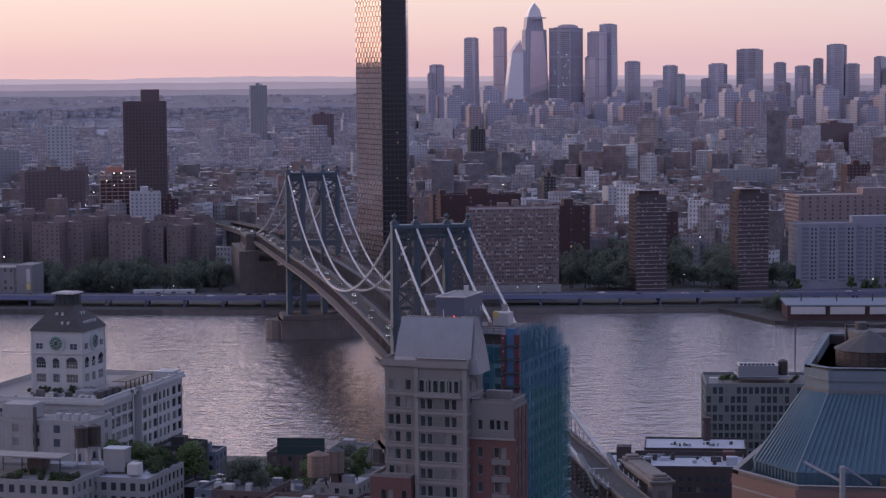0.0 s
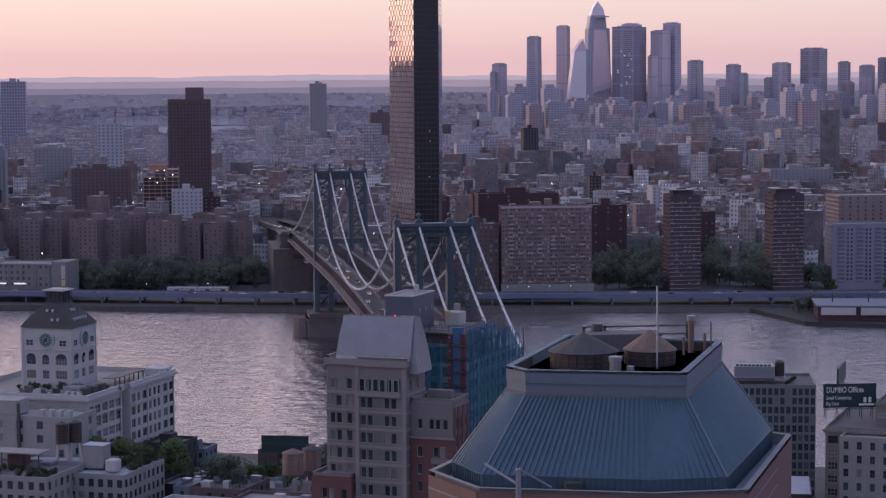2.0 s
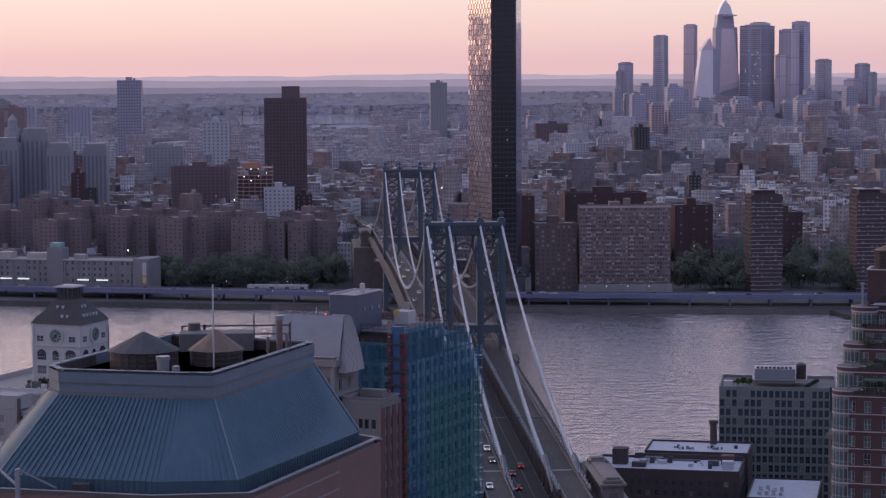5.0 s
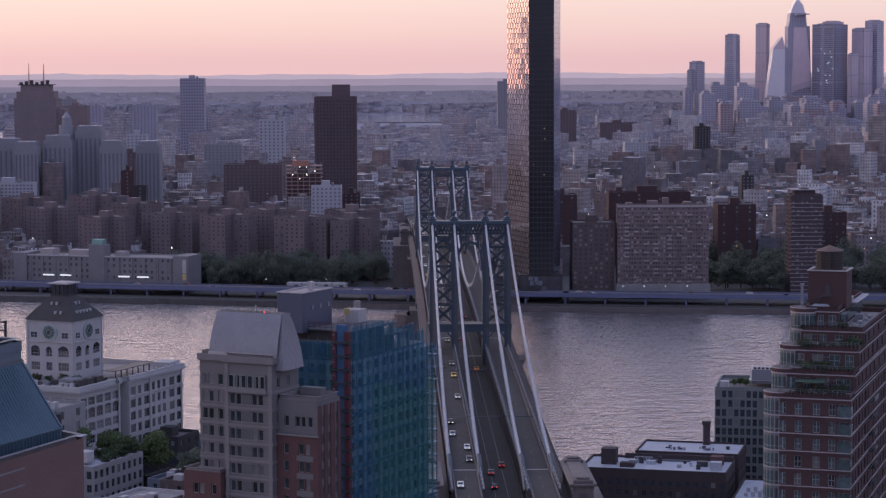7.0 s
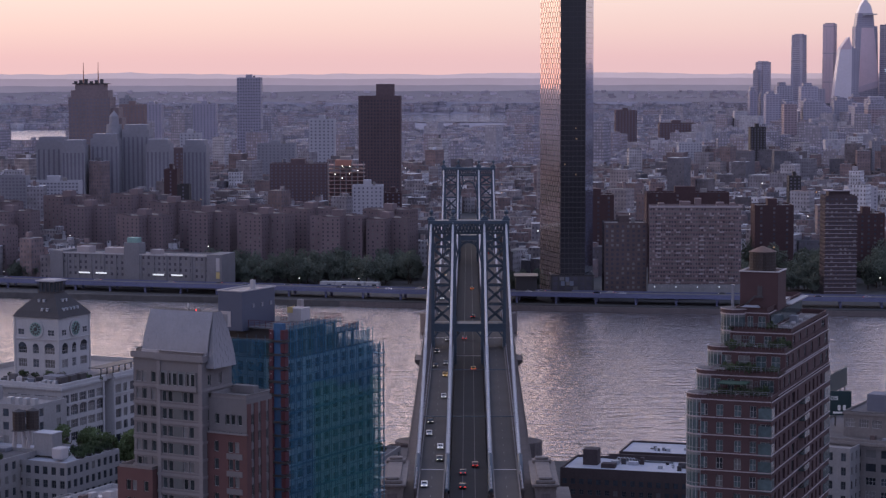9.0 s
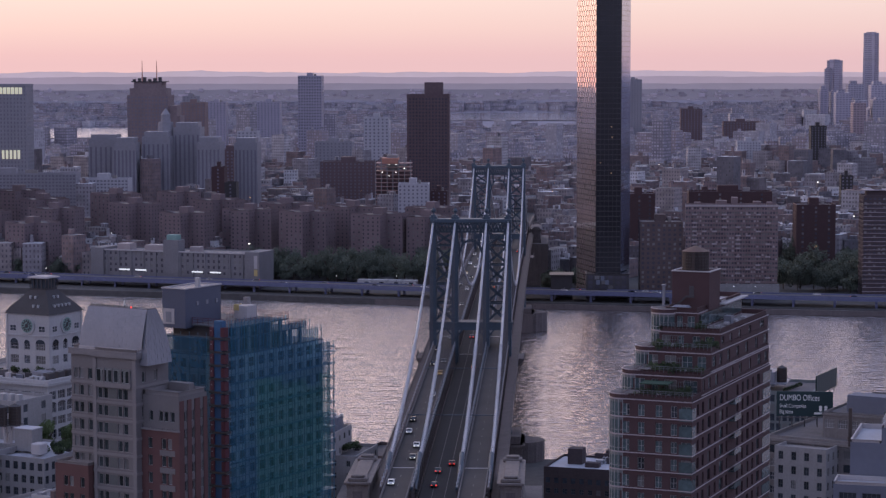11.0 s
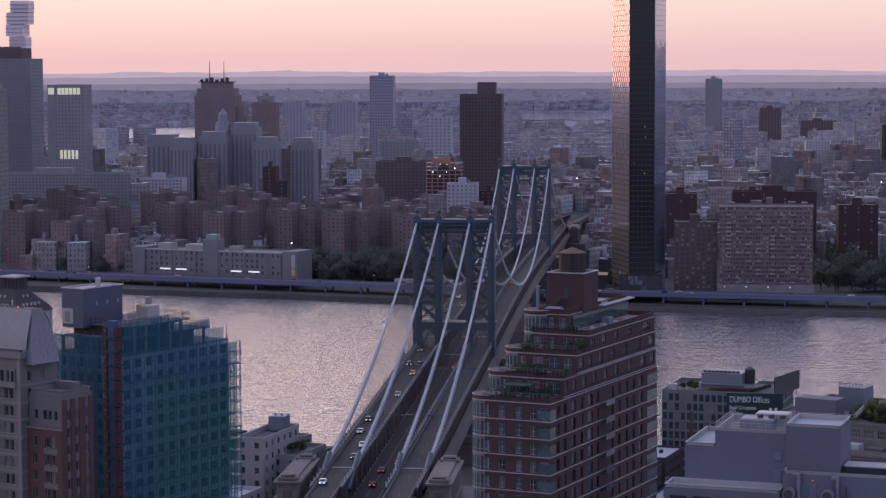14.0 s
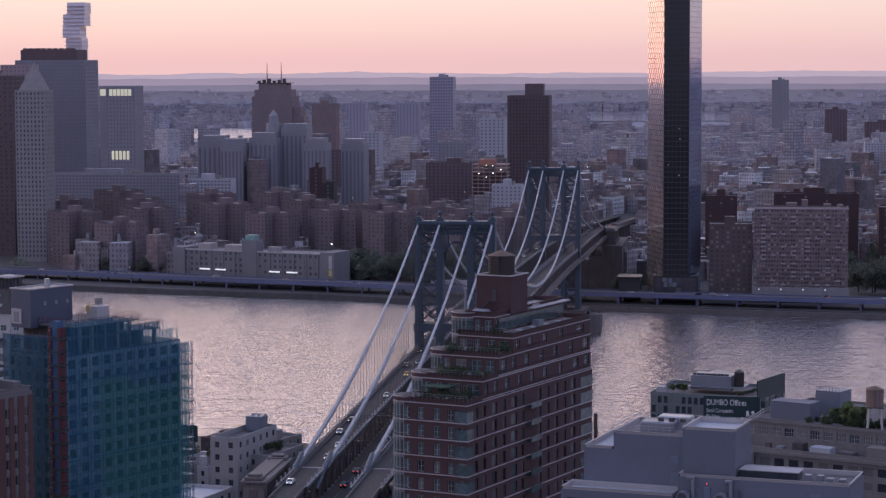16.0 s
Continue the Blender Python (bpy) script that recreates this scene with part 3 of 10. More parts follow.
def block(name, label, x, y, rot, z0, w, d, h, wall, category="building", cf=(0, 1.2), cs=(0, 1.2), first=3.0, pitch=3.2, wh=1.6, top=1.5, frame_mat=None, glasses=None,
          roof=None, edge=None, bars=1, limit=0, depth=0.25, group="", rise=1.0, margin=None, corner="r"):
    """A rectangular house with recessed windows. x, y: the corner where its front and side meet (corner r: the front's far end in +x; l: in -x)."""
    b = thing(name, x, y, z0, rot, label, category, group)
    o = -w if corner == "r" else 0.0
    W = Walls()
    rows = storeys(h, first, pitch, wh, top)
    fr = even(w, cf[0], cf[1], margin) if cf[0] else []
    sd = even(d, cs[0], cs[1], margin) if cs[0] else []
    W.face((o, 0, 0), 0, w, h, fr, rows, depth)
    W.face((o + w, 0, 0), 90, d, h, sd, rows, depth)
    W.face((o + w, d, 0), 180, w, h)
    W.face((o, d, 0), 270, d, h, sd, rows, depth)
    part("wall", W.mesh(wall), None, b)
    fill_windows(W.holes, b, frame_mat or M["frame_dark"], glasses or GL, bars, limit=limit)
    flat_roof(b, [(o, 0), (o + w, 0), (o + w, d), (o, d)], h, roof or M["roof_grey"], rise, edge=edge or wall)
    return b


# ---- ground, river and distance ----
EYE_X, EYE_Y, EYE_Z = 0.0, -857.0, 158.5
SHORE = [(-1500, 930), (-700, 725), (-320, 642), (-160, 608), (-120, 594), (105, 552), (249, 530), (700, 470), (1500, 400)]


def shore_y(x):
    for (a, ya), (b, yb) in zip(SHORE, SHORE[1:]):
        if a <= x <= b:
            return ya + (yb - ya) * (x - a) / (b - a)
    return 600.0


def fold(true_d):
    """The far land is drawn together beyond 4 km, so that the horizon stands within reach."""
    return true_d if true_d <= 4000 else 4000 + 900 * (1 - math.exp(-(true_d - 4000) / 900))


def land_z(s):
    """Height of the land at s metres from the eye's foot."""
    low = 5.0 + 5.0 * min(1.0, max(0.0, (s - 1500) / 700))
    if s <= 4000:
        return low
    d = 4000 - 900 * math.log(max(1e-6, 1 - (s - 4000) / 900))
    return EYE_Z - (EYE_Z - low) * s / d


def polar(ang, s):
    return EYE_X + s * math.sin(ang), EYE_Y + s * math.cos(ang)


def build_ground():
    V, F = [], []
    angs = [radians(-36 + 72 * i / 144) for i in range(145)]
    steps = [0.0, 0.02] + [0.02 + 0.78 * (i / 24) ** 1.2 for i in range(1, 25)] + [0.8 + 0.2 * i / 24 for i in range(1, 25)]
    for a in angs:
        s0 = 1400.0
        for _ in range(30):
            x, y = polar(a, s0)
            s0 += (shore_y(x) - y) * 0.8
        x, y = polar(a, s0)
        V.append((x, y, -3.0))
        for k in steps:
            s = s0 + (4897 - s0) * k
            x, y = polar(a, s)
            V.append((x, y, land_z(s) - (1.5 if k == 0 else 0)))
    m = len(steps) + 1
    for i in range(len(angs) - 1):
        F += [(i * m + j, (i + 1) * m + j, (i + 1) * m + j + 1, i * m + j + 1) for j in range(m - 1)]
    # the outer rings take the haze-paled land colour
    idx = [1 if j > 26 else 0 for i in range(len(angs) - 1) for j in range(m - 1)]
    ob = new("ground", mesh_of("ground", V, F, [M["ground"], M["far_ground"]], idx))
    tagged(ob, "dark city ground from seawall to horizon, paling with painted haze", "ground", kind="structure")
    # the near bank
    V = [(-900, 12 + 270, 3), (-300, 100, 3), (-40, 22, 3), (60, -8, 3), (300, -80, 3), (900, -260, 3), (900, -1500, 3), (-900, -1500, 3)]
    n = len(V)
    V += [(x, y, -3) for x, y, z in V]
    F = [tuple(range(n))[::-1]] + [(i, (i + 1) % n, n + (i + 1) % n, n + i) for i in range(n)]
    tagged(new("near_ground", mesh_of("near_ground", V, F, [M["ground"]])), "dark street level of the near bank with a seawall", "ground", kind="structure")
    w = mesh_of("river", [(-1800, -300, 0), (1800, -300, 0), (1800, 1200, 0), (-1800, 1200, 0)], [(0, 1, 2, 3)], [M["water"]])
    tagged(new("river_water", w), "wide rippled river mirroring the pink dusk sky", "water", kind="structure")


build_ground()


def glowing_hill_material(name, col, air, strength):
    """Far ridges: the haze before them is put into the surface as a dusk-coloured glow."""
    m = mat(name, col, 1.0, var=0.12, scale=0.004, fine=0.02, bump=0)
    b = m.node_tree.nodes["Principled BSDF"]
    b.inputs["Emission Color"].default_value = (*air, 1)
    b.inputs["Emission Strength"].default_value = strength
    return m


def ridge(s, base, top, amp, seed, label, m):
    """A range of hills: a sloping band with an uneven crest."""
    V, F = [], []
    n = 900
    for i in range(n + 1):
        a = radians(-85 + 170 * i / n)
        crest = top + amp * (noise.noise((i * 0.11 + seed, seed, 0)) + 0.55 * noise.noise((i * 0.31 + seed, 3, 0)) + 0.22 * noise.noise((i * 0.9, seed, 1)))
        x, y = polar(a, s)
        x2, y2 = polar(a, s + 35)
        V += [(x, y, base), (x2, y2, crest), (*polar(a, s + 60), base)]
    for i in range(n):
        F += [(3 * i, 3 * i + 3, 3 * i + 4, 3 * i + 1), (3 * i + 1, 3 * i + 4, 3 * i + 5, 3 * i + 2)]
    tagged(new("backdrop_hills", mesh_of("hills", V, F, [m], smooth=True)), label, "hills", kind="structure")


# the farther the band, the stronger the emission that stands in for haze
M["hill"] = glowing_hill_material("far_ridge", (0.30, 0.25, 0.33), (0.60, 0.46, 0.47), 0.60)
M["low_hill"] = glowing_hill_material("pale_lower_ridge", (0.30, 0.25, 0.30), (0.52, 0.39, 0.42), 0.42)
M["plain"] = glowing_hill_material("hazy_plain", (0.29, 0.25, 0.275), (0.36, 0.28, 0.32), 0.3)
M["near_plain"] = glowing_hill_material("hazy_wooded_plain", (0.235, 0.205, 0.225), (0.3, 0.25, 0.3), 0.14)
M["suburb"] = glowing_hill_material("hazy_suburb", (0.205, 0.18, 0.195), (0.3, 0.25, 0.3), 0.04)
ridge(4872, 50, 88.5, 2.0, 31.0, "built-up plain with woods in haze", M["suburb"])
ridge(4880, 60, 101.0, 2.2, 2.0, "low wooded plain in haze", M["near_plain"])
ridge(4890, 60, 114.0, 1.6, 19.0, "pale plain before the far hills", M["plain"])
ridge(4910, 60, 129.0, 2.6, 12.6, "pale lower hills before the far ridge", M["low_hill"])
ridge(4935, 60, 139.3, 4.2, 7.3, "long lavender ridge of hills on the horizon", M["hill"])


# suburb houses carry the haze as a pale lavender base colour
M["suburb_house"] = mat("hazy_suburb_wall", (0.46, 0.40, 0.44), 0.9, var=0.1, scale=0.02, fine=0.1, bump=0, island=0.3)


def suburb():
    """Roofs, sheds and tree rows far out on the plain, too small to tell apart."""
    rnd = random.Random(404)
    bm = bmesh.new()
    for k in range(900):
        s0, z0, z1 = rnd.choice(((4872, 50, 88), (4872, 50, 88), (4880, 60, 100.5)))
        f = 1 - 0.42 * rnd.random() ** 1.6
        a = radians(rnd.uniform(-20, 22))
        x, y = polar(a, s0 + 35 * f)
        z = z0 + (z1 - z0) * f
        w, h = rnd.uniform(3, 16), rnd.uniform(0.7, 2.2) if rnd.random() < 0.93 else rnd.uniform(3, 6)
        add_box(bm, x - w / 2, x + w / 2, y - 3, y + 3, z - 4, z + h)
    me = bpy.data.meshes.new("far_suburb")
    bm.to_mesh(me)
    bm.free()
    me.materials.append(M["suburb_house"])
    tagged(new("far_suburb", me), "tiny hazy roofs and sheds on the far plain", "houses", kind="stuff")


suburb()


# ---- the bridge ----
CABLES = (-14.6, -6.1, 6.1, 14.6)
SPAN, SIDE = 448.0, 221.0


def road_z(y):
    """Height of the outer roadways."""
    if y < 0:
        return 48.0 + 4.5 * y / 243
    if y < SPAN:
        k = (y - SPAN / 2) / (SPAN / 2)
        return 48.0 + 3.2 * (1 - k * k)
    if y < SPAN + SIDE:
        return 48.0 - 4.5 * (y - SPAN) / SIDE
    return max(11.0, 43.5 - (y - SPAN - SIDE) * 0.052)


def cable_z(y):
    if y < 0:
        k = -y / 243
        return 97.2 - k * (97.2 - 44.3) - 4 * 7.5 * k * (1 - k)
    if y < SPAN:
        k = (y - SPAN / 2) / (SPAN / 2)
        return 52.4 + (97.2 - 52.4) * k * k
    k = (y - SPAN) / 243
    return 97.2 - k * (97.2 - 44.3) - 4 * 7.5 * k * (1 - k)


bridge = thing("suspension_bridge", 0, 0, 0, 0, "blue-grey steel suspension bridge over the river with four cables", "bridge")


def strip(x0, x1, y0, y1, dz, thick, step=20.0):
    """A slab that follows the roadway."""
    V, F = [], []
    n = max(1, int((y1 - y0) / step))
    for i in range(n + 1):
        y = y0 + (y1 - y0) * i / n
        z = road_z(y) + dz
        V += [(x0, y, z), (x1, y, z), (x1, y, z - thick), (x0, y, z - thick)]
    for i in range(n):
        a, b = 4 * i, 4 * i + 4
        F += [(a + k, a + (k + 1) % 4, b + (k + 1) % 4, b + k) for k in range(4)]
    F += [(3, 2, 1, 0), (4 * n, 4 * n + 1, 4 * n + 2, 4 * n + 3)]
    return mesh_of("strip", V, F, [])


Y0, Y1 = -520.0, 1290.0
part("roadway", strip(-14.0, -6.7, Y0, Y1, 0, 0.8), M["asphalt_old"], bridge, "grey asphalt two-lane roadway")
part("roadway", strip(6.7, 14.0, Y0, Y1, 0, 0.8), M["asphalt_old"], bridge, "grey asphalt two-lane roadway")
part("lower_roadway", strip(-5.4, 5.4, Y0, 900, -6.0, 0.9), M["asphalt"], bridge, "dark sunken centre roadway")
part("footway", strip(-18.6, -15.2, Y0, 720, -3.6, 0.5), M["footway"], bridge, "brown railed footway on brackets")
part("footway", strip(15.2, 18.6, Y0, 720, -3.6, 0.5), M["footway"], bridge, "brown railed footway on brackets")
for s in (-1, 1):
    for x in (18.5,):
        part("handrail", strip(s * x - 0.05, s * x + 0.05, -300, 720, -2.3, 0.12), M["steel_tan"], bridge)
        part("handrail", strip(s * x - 0.05, s * x + 0.05, -300, 720, -2.9, 0.12), M["steel_tan"], bridge)
        part("fascia", strip(s * 18.7 - 0.1, s * 18.7 + 0.1, Y0, 720, -3.4, 0.9), M["steel_tan"], bridge)
# lane lines
for x in (-10.35, 10.35):
    dash = [(x - 0.07, x + 0.07, y, y + 3.0, road_z(y + 1.5) + 0.02, road_z(y + 1.5) + 0.03) for y in range(-420, 700, 12)]
    part("lane_line", boxes(dash), M["worn_paint"], bridge, kind="stuff")
for x in (-1.8, 1.8):
    part("lane_line", strip(x - 0.09, x + 0.09, -420, 600, -5.97, 0.02), M["worn_paint"], bridge, "long worn lane line")
for x in (-13.8, -6.9, 6.9, 13.8):
    part("kerb", strip(x - 0.18, x + 0.18, Y0, Y1, 0.75, 0.75), M["kerb"], bridge)

# stiffening trusses under each cable: chords, posts and diagonals
PITCH = 5.6
for x in CABLES:
    part("top_chord", strip(x - 0.35, x + 0.35, -270, SPAN + SIDE + 40, 1.0, 0.8), M["steel_blue"] if abs(x) < 10 else M["steel_tan"], bridge)
    part("bottom_chord", strip(x - 0.4, x + 0.4, -270, SPAN + SIDE + 40, -6.6, 0.9), M["steel_tan"], bridge)
    bm = bmesh.new()
    ys = [-268.8 + PITCH * i for i in range(int((SPAN + SIDE + 300) / PITCH))]
    for i, y in enumerate(ys):
        z = road_z(y)
        add_beam(bm, (x, y, z - 6.6), (x, y, z + 1.0), 0.42)
        if i + 1 < len(ys):
            z2 = road_z(ys[i + 1])
            add_beam(bm, (x, y, z - 6.6), (x, ys[i + 1], z2 + 0.6), 0.26) if i % 2 else add_beam(bm, (x, y, z + 0.6), (x, ys[i + 1], z2 - 6.6), 0.26)
    part("truss_web", bm, M["steel_tan"], bridge, "riveted truss posts and diagonals", kind="stuff")
    # hanger sockets stand as a row of pickets along the chord
    bm = bmesh.new()
    for y in ys:
        z = road_z(y)
        add_box(bm, x - 0.13, x + 0.13, y - 0.13, y + 0.13, z + 0.9, z + 2.3)
        add_box(bm, x - 0.2, x + 0.2, y - 0.2, y + 0.2, z + 1.0, z + 1.3)
    part("hanger_socketry", bm, M["cable"], bridge, "pale hanger sockets along the truss", kind="stuff")
    # suspender ropes
    bm = bmesh.new()
    for y in ys:
        if -236 < y < SPAN + 236 and cable_z(y) - road_z(y) > 1.6:
            for o in (-0.35, 0.35):
                add_beam(bm, (x, y + o, road_z(y) + 1), (x, y + o, cable_z(y)), 0.09 if abs(x) > 10 else 0.06)
    part("suspender_screen", bm, M["kerb"], bridge, "thin vertical steel ropes", kind="stuff")
    pts = [(x, y, cable_z(y)) for y in [-243 + 243 * i / 24 for i in range(24)] + [SPAN * i / 48 for i in range(48)] + [SPAN + 243 * i / 24 for i in range(25)]]
    part("main_cable", tube(pts, 0.43, 8), M["cable"], bridge, "pale grey wrapped main cable")
    part("hand_rope", tube([(p[0], p[1], p[2] + 1.1) for p in pts], 0.05, 4), M["cable"], bridge)
    bm = bmesh.new()
    for p in pts[1:-1]:
        add_box(bm, p[0] - 0.5, p[0] + 0.5, p[1] - 0.35, p[1] + 0.35, p[2] - 0.5, p[2] + 0.5)
    # closer clamps and lashings on the low run of the side span
    for i in range(64):
        y = -240 + 1.9 * i
        g = 0.5 + 0.16 * noise.noise((x, y * 0.7, 3.0)) + 0.06 * (i % 2)
        add_box(bm, x - g, x + g, y - 0.3, y + 0.3, cable_z(y) - g - 0.2, cable_z(y) + g * 0.9)
    part("cable_banding", bm, M["cable"], bridge, kind="stuff")
    # tie-down castings where the cable dips under the road
    for y, s in ((-243, -1), (SPAN + 243, 1)):
        part("cable_casing", tube([(x, y - s * 9, 46.8), (x, y, 44.6), (x, y + s * 14, 40.6)], 0.75, 8), M["steel_blue"], bridge, "blue cable housing at the anchorage")
# floor beams
bm = bmesh.new()
for i in range(0, int((SPAN + SIDE + 240) / PITCH)):
    y = -240 + PITCH * i
    add_beam(bm, (-18.6, y, road_z(y) - 4.4), (-14.6, y, road_z(y) - 5.8), 0.3)
    add_beam(bm, (18.6, y, road_z(y) - 4.4), (14.6, y, road_z(y) - 5.8), 0.3)
    add_box(bm, -14.6, 14.6, y - 0.25, y + 0.25, road_z(y) - 7.8, road_z(y) - 6.95)
    for s in (-1, 1):
        add_beam(bm, (s * 18.5, y, road_z(y) - 3.6), (s * 18.5, y, road_z(y) - 2.2), 0.12)
part("floor_framing", bm, M["steel_tan"], bridge, kind="stuff")
# steel expansion joints
for y, x0, x1, dz in ((-239, -13.5, -7.1, 0), (-239, 7.1, 13.5, 0), (24, -13.5, -7.1, 0), (24, 7.1, 13.5, 0), (16, -5.2, 5.2, -6.0)):
    part("expansion_joint", box(x0, x1, y - 0.45, y + 0.45, road_z(y) + dz - 0.2, road_z(y) + dz + 0.04), M["coping"], bridge, "bright worn steel road joint")
# gantries across the roads
for y in (-160, -64):
    part("gantry", boxes([(-14.4, 14.4, y - 0.25, y + 0.25, road_z(y) + 1.0, road_z(y) + 1.25)]), M["steel_blue"], bridge)


def bridge_tower(y0, pier_z):
    tower = part("tower", box(-15.8, 15.8, y0 - 3.4, y0 + 3.4, 96.4, 97.9, 0.15), M["steel_blue"], bridge, "riveted blue-grey steel tower")
    B = M["steel_blue"]
    for x in CABLES:
        # each leg: a tapered box column with raised corner angles and cover plates
        bm = bmesh.new()
        prev = None
        for z, hw, hd in ((pier_z, 1.5, 5.2), (45, 1.35, 4.4), (97, 1.15, 3.0)):
            ring = [bm.verts.new((x + sx * hw, y0 + sy * hd, z)) for sx, sy in ((-1, -1), (1, -1), (1, 1), (-1, 1))]
            if prev:
                for k in range(4):
                    bm.faces.new((prev[k], prev[(k + 1) % 4], ring[(k + 1) % 4], ring[k]))
            prev = ring
        for z in range(int(pier_z) + 3, 96, 6):
            k = (z - pier_z) / (97 - pier_z)
            hd, hw = 5.2 - 2.2 * k + 0.12, 1.5 - 0.35 * k + 0.1
            add_box(bm, x - hw, x + hw, y0 - hd, y0 + hd, z, z + 0.5)
        part("leg", bm, B, tower)
        bm = bmesh.new()
        add_box(bm, x - 1.5, x + 1.5, y0 - 2.4, y0 + 2.4, 97.9, 98.7)
        add_box(bm, x - 1.0, x + 1.0, y0 - 1.6, y0 + 1.6, 98.7, 99.4)
        add_drum(bm, x, y0, 99.4, 100.2, 0.45, 0.3, 8)
        bmesh.ops.create_icosphere(bm, subdivisions=2, radius=0.95, matrix=Matrix.Translation((x, y0, 101.0)))
        add_drum(bm, x, y0, 101.8, 103.2, 0.2, 0.0, 6)
        part("finial", bm, B, tower, "ball finial on the tower head")
    # cross bracing in the outer bays, above and below the road
    for a, b in ((-14.6, -6.1), (6.1, 14.6)):
        for yy in (-2.6, 2.6):
            levels = [57.5, 65, 72.5, 80, 87.5, 93]
            items = []
            for z1, z2 in zip(levels, levels[1:]):
                items += [((a, y0 + yy, z1), (b, y0 + yy, z2)), ((b, y0 + yy, z1), (a, y0 + yy, z2)), ((a, y0 + yy, z2), (b, y0 + yy, z2))]
            low = [pier_z + 2, pier_z + 11, pier_z + 20, 40]
            for z1, z2 in zip(low, low[1:]):
                items += [((a, y0 + yy, z1), (b, y0 + yy, z2)), ((b, y0 + yy, z1), (a, y0 + yy, z2)), ((a, y0 + yy, z2), (b, y0 + yy, z2))]
            for it in items:
                part("brace", beams([it], 0.62), B, tower)
    # frieze of small lattice under the head, and the pointed arch of the middle bay
    for yy in (-3.1, 3.1):
        items = [((-14.6, y0 + yy, 93.2), (14.6, y0 + yy, 93.2))]
        n = 22
        for i in range(n):
            x1, x2 = -14.6 + 29.2 * i / n, -14.6 + 29.2 * (i + 1) / n
            items += [((x1, y0 + yy, 93.2), (x2, y0 + yy, 96.4)), ((x2, y0 + yy, 93.2), (x1, y0 + yy, 96.4))]
        part("lattice_frieze", beams(items, 0.4), B, tower)
        for s in (-1, 1):
            arch = [(s * 5.0 * math.cos(k * math.pi / 2 / 8) ** 0.8 if k < 8 else 0.0, y0 + yy, 79 + 10.4 * math.sin(k * math.pi / 2 / 8)) for k in range(9)]
            part("arch_rib", beams(list(zip(arch, arch[1:])) + [(arch[3], (s * 5.2, y0 + yy, 90)), (arch[5], (s * 3.6, y0 + yy, 93))], 0.55), B, tower)
    part("head_beam", box(-15.4, 15.4, y0 - 3.0, y0 + 3.0, 92.6, 93.3), B, tower)
    part("portal_beam", boxes([(-16.2, 16.2, y0 - 4.2, y0 + 4.2, 54.6, 57.4), (-16.6, 16.6, y0 - 4.5, y0 + 4.5, 57.2, 57.7)]), B, tower, "deep portal beam over the roadways")
    brace = []
    for s in (-1, 1):
        brace += [((s * 6.1, y0 - 4.2, 51), (s * 3.2, y0 - 4.2, 54.6)), ((s * 14.6, y0 - 4.2, 51), (s * 11.8, y0 - 4.2, 54.6)), ((s * 6.1, y0 - 4.2, 51), (s * 9, y0 - 4.2, 54.6))]
    part("knee_braces", beams(brace, 0.5), B, tower)
    # balconies where the footways pass round the legs
    for s in (-1, 1):
        bm = boxes([(min(s * 15.5, s * 21), max(s * 15.5, s * 21), y0 - 8, y0 + 8, 43.2, 44.0)])
        for k in range(9):
            add_beam(bm, (s * 20.9, y0 - 8 + 2 * k, 44), (s * 20.9, y0 - 8 + 2 * k, 45.4), 0.15)
            add_beam(bm, (s * 20.9, y0 - 8 + 2 * k, 43.2), (s * 16, y0 - 8 + 2 * k, 38.5), 0.3)
        add_box(bm, s * 20.9 - 0.08, s * 20.9 + 0.08, y0 - 8, y0 + 8, 45.3, 45.5)
        part("balcony", bm, M["steel_tan"], tower)
    bm = boxes([(-20.5, 20.5, y0 - 13, y0 + 13, -2, pier_z - 3), (-21.3, 21.3, y0 - 13.8, y0 + 13.8, pier_z - 4.2, pier_z - 3), (-19.6, 19.6, y0 - 11.5, y0 + 11.5, pier_z - 3, pier_z)])
    for s in (-1, 1):
        add_drum(bm, s * 20.5, y0, -2, pier_z - 3.0, 8.5, 8.5, 14)
    part("pier", bm, M["stone_dark"], tower, "dark stone river pier")


bridge_tower(0.0, 14.0)
bridge_tower(SPAN, 14.0)


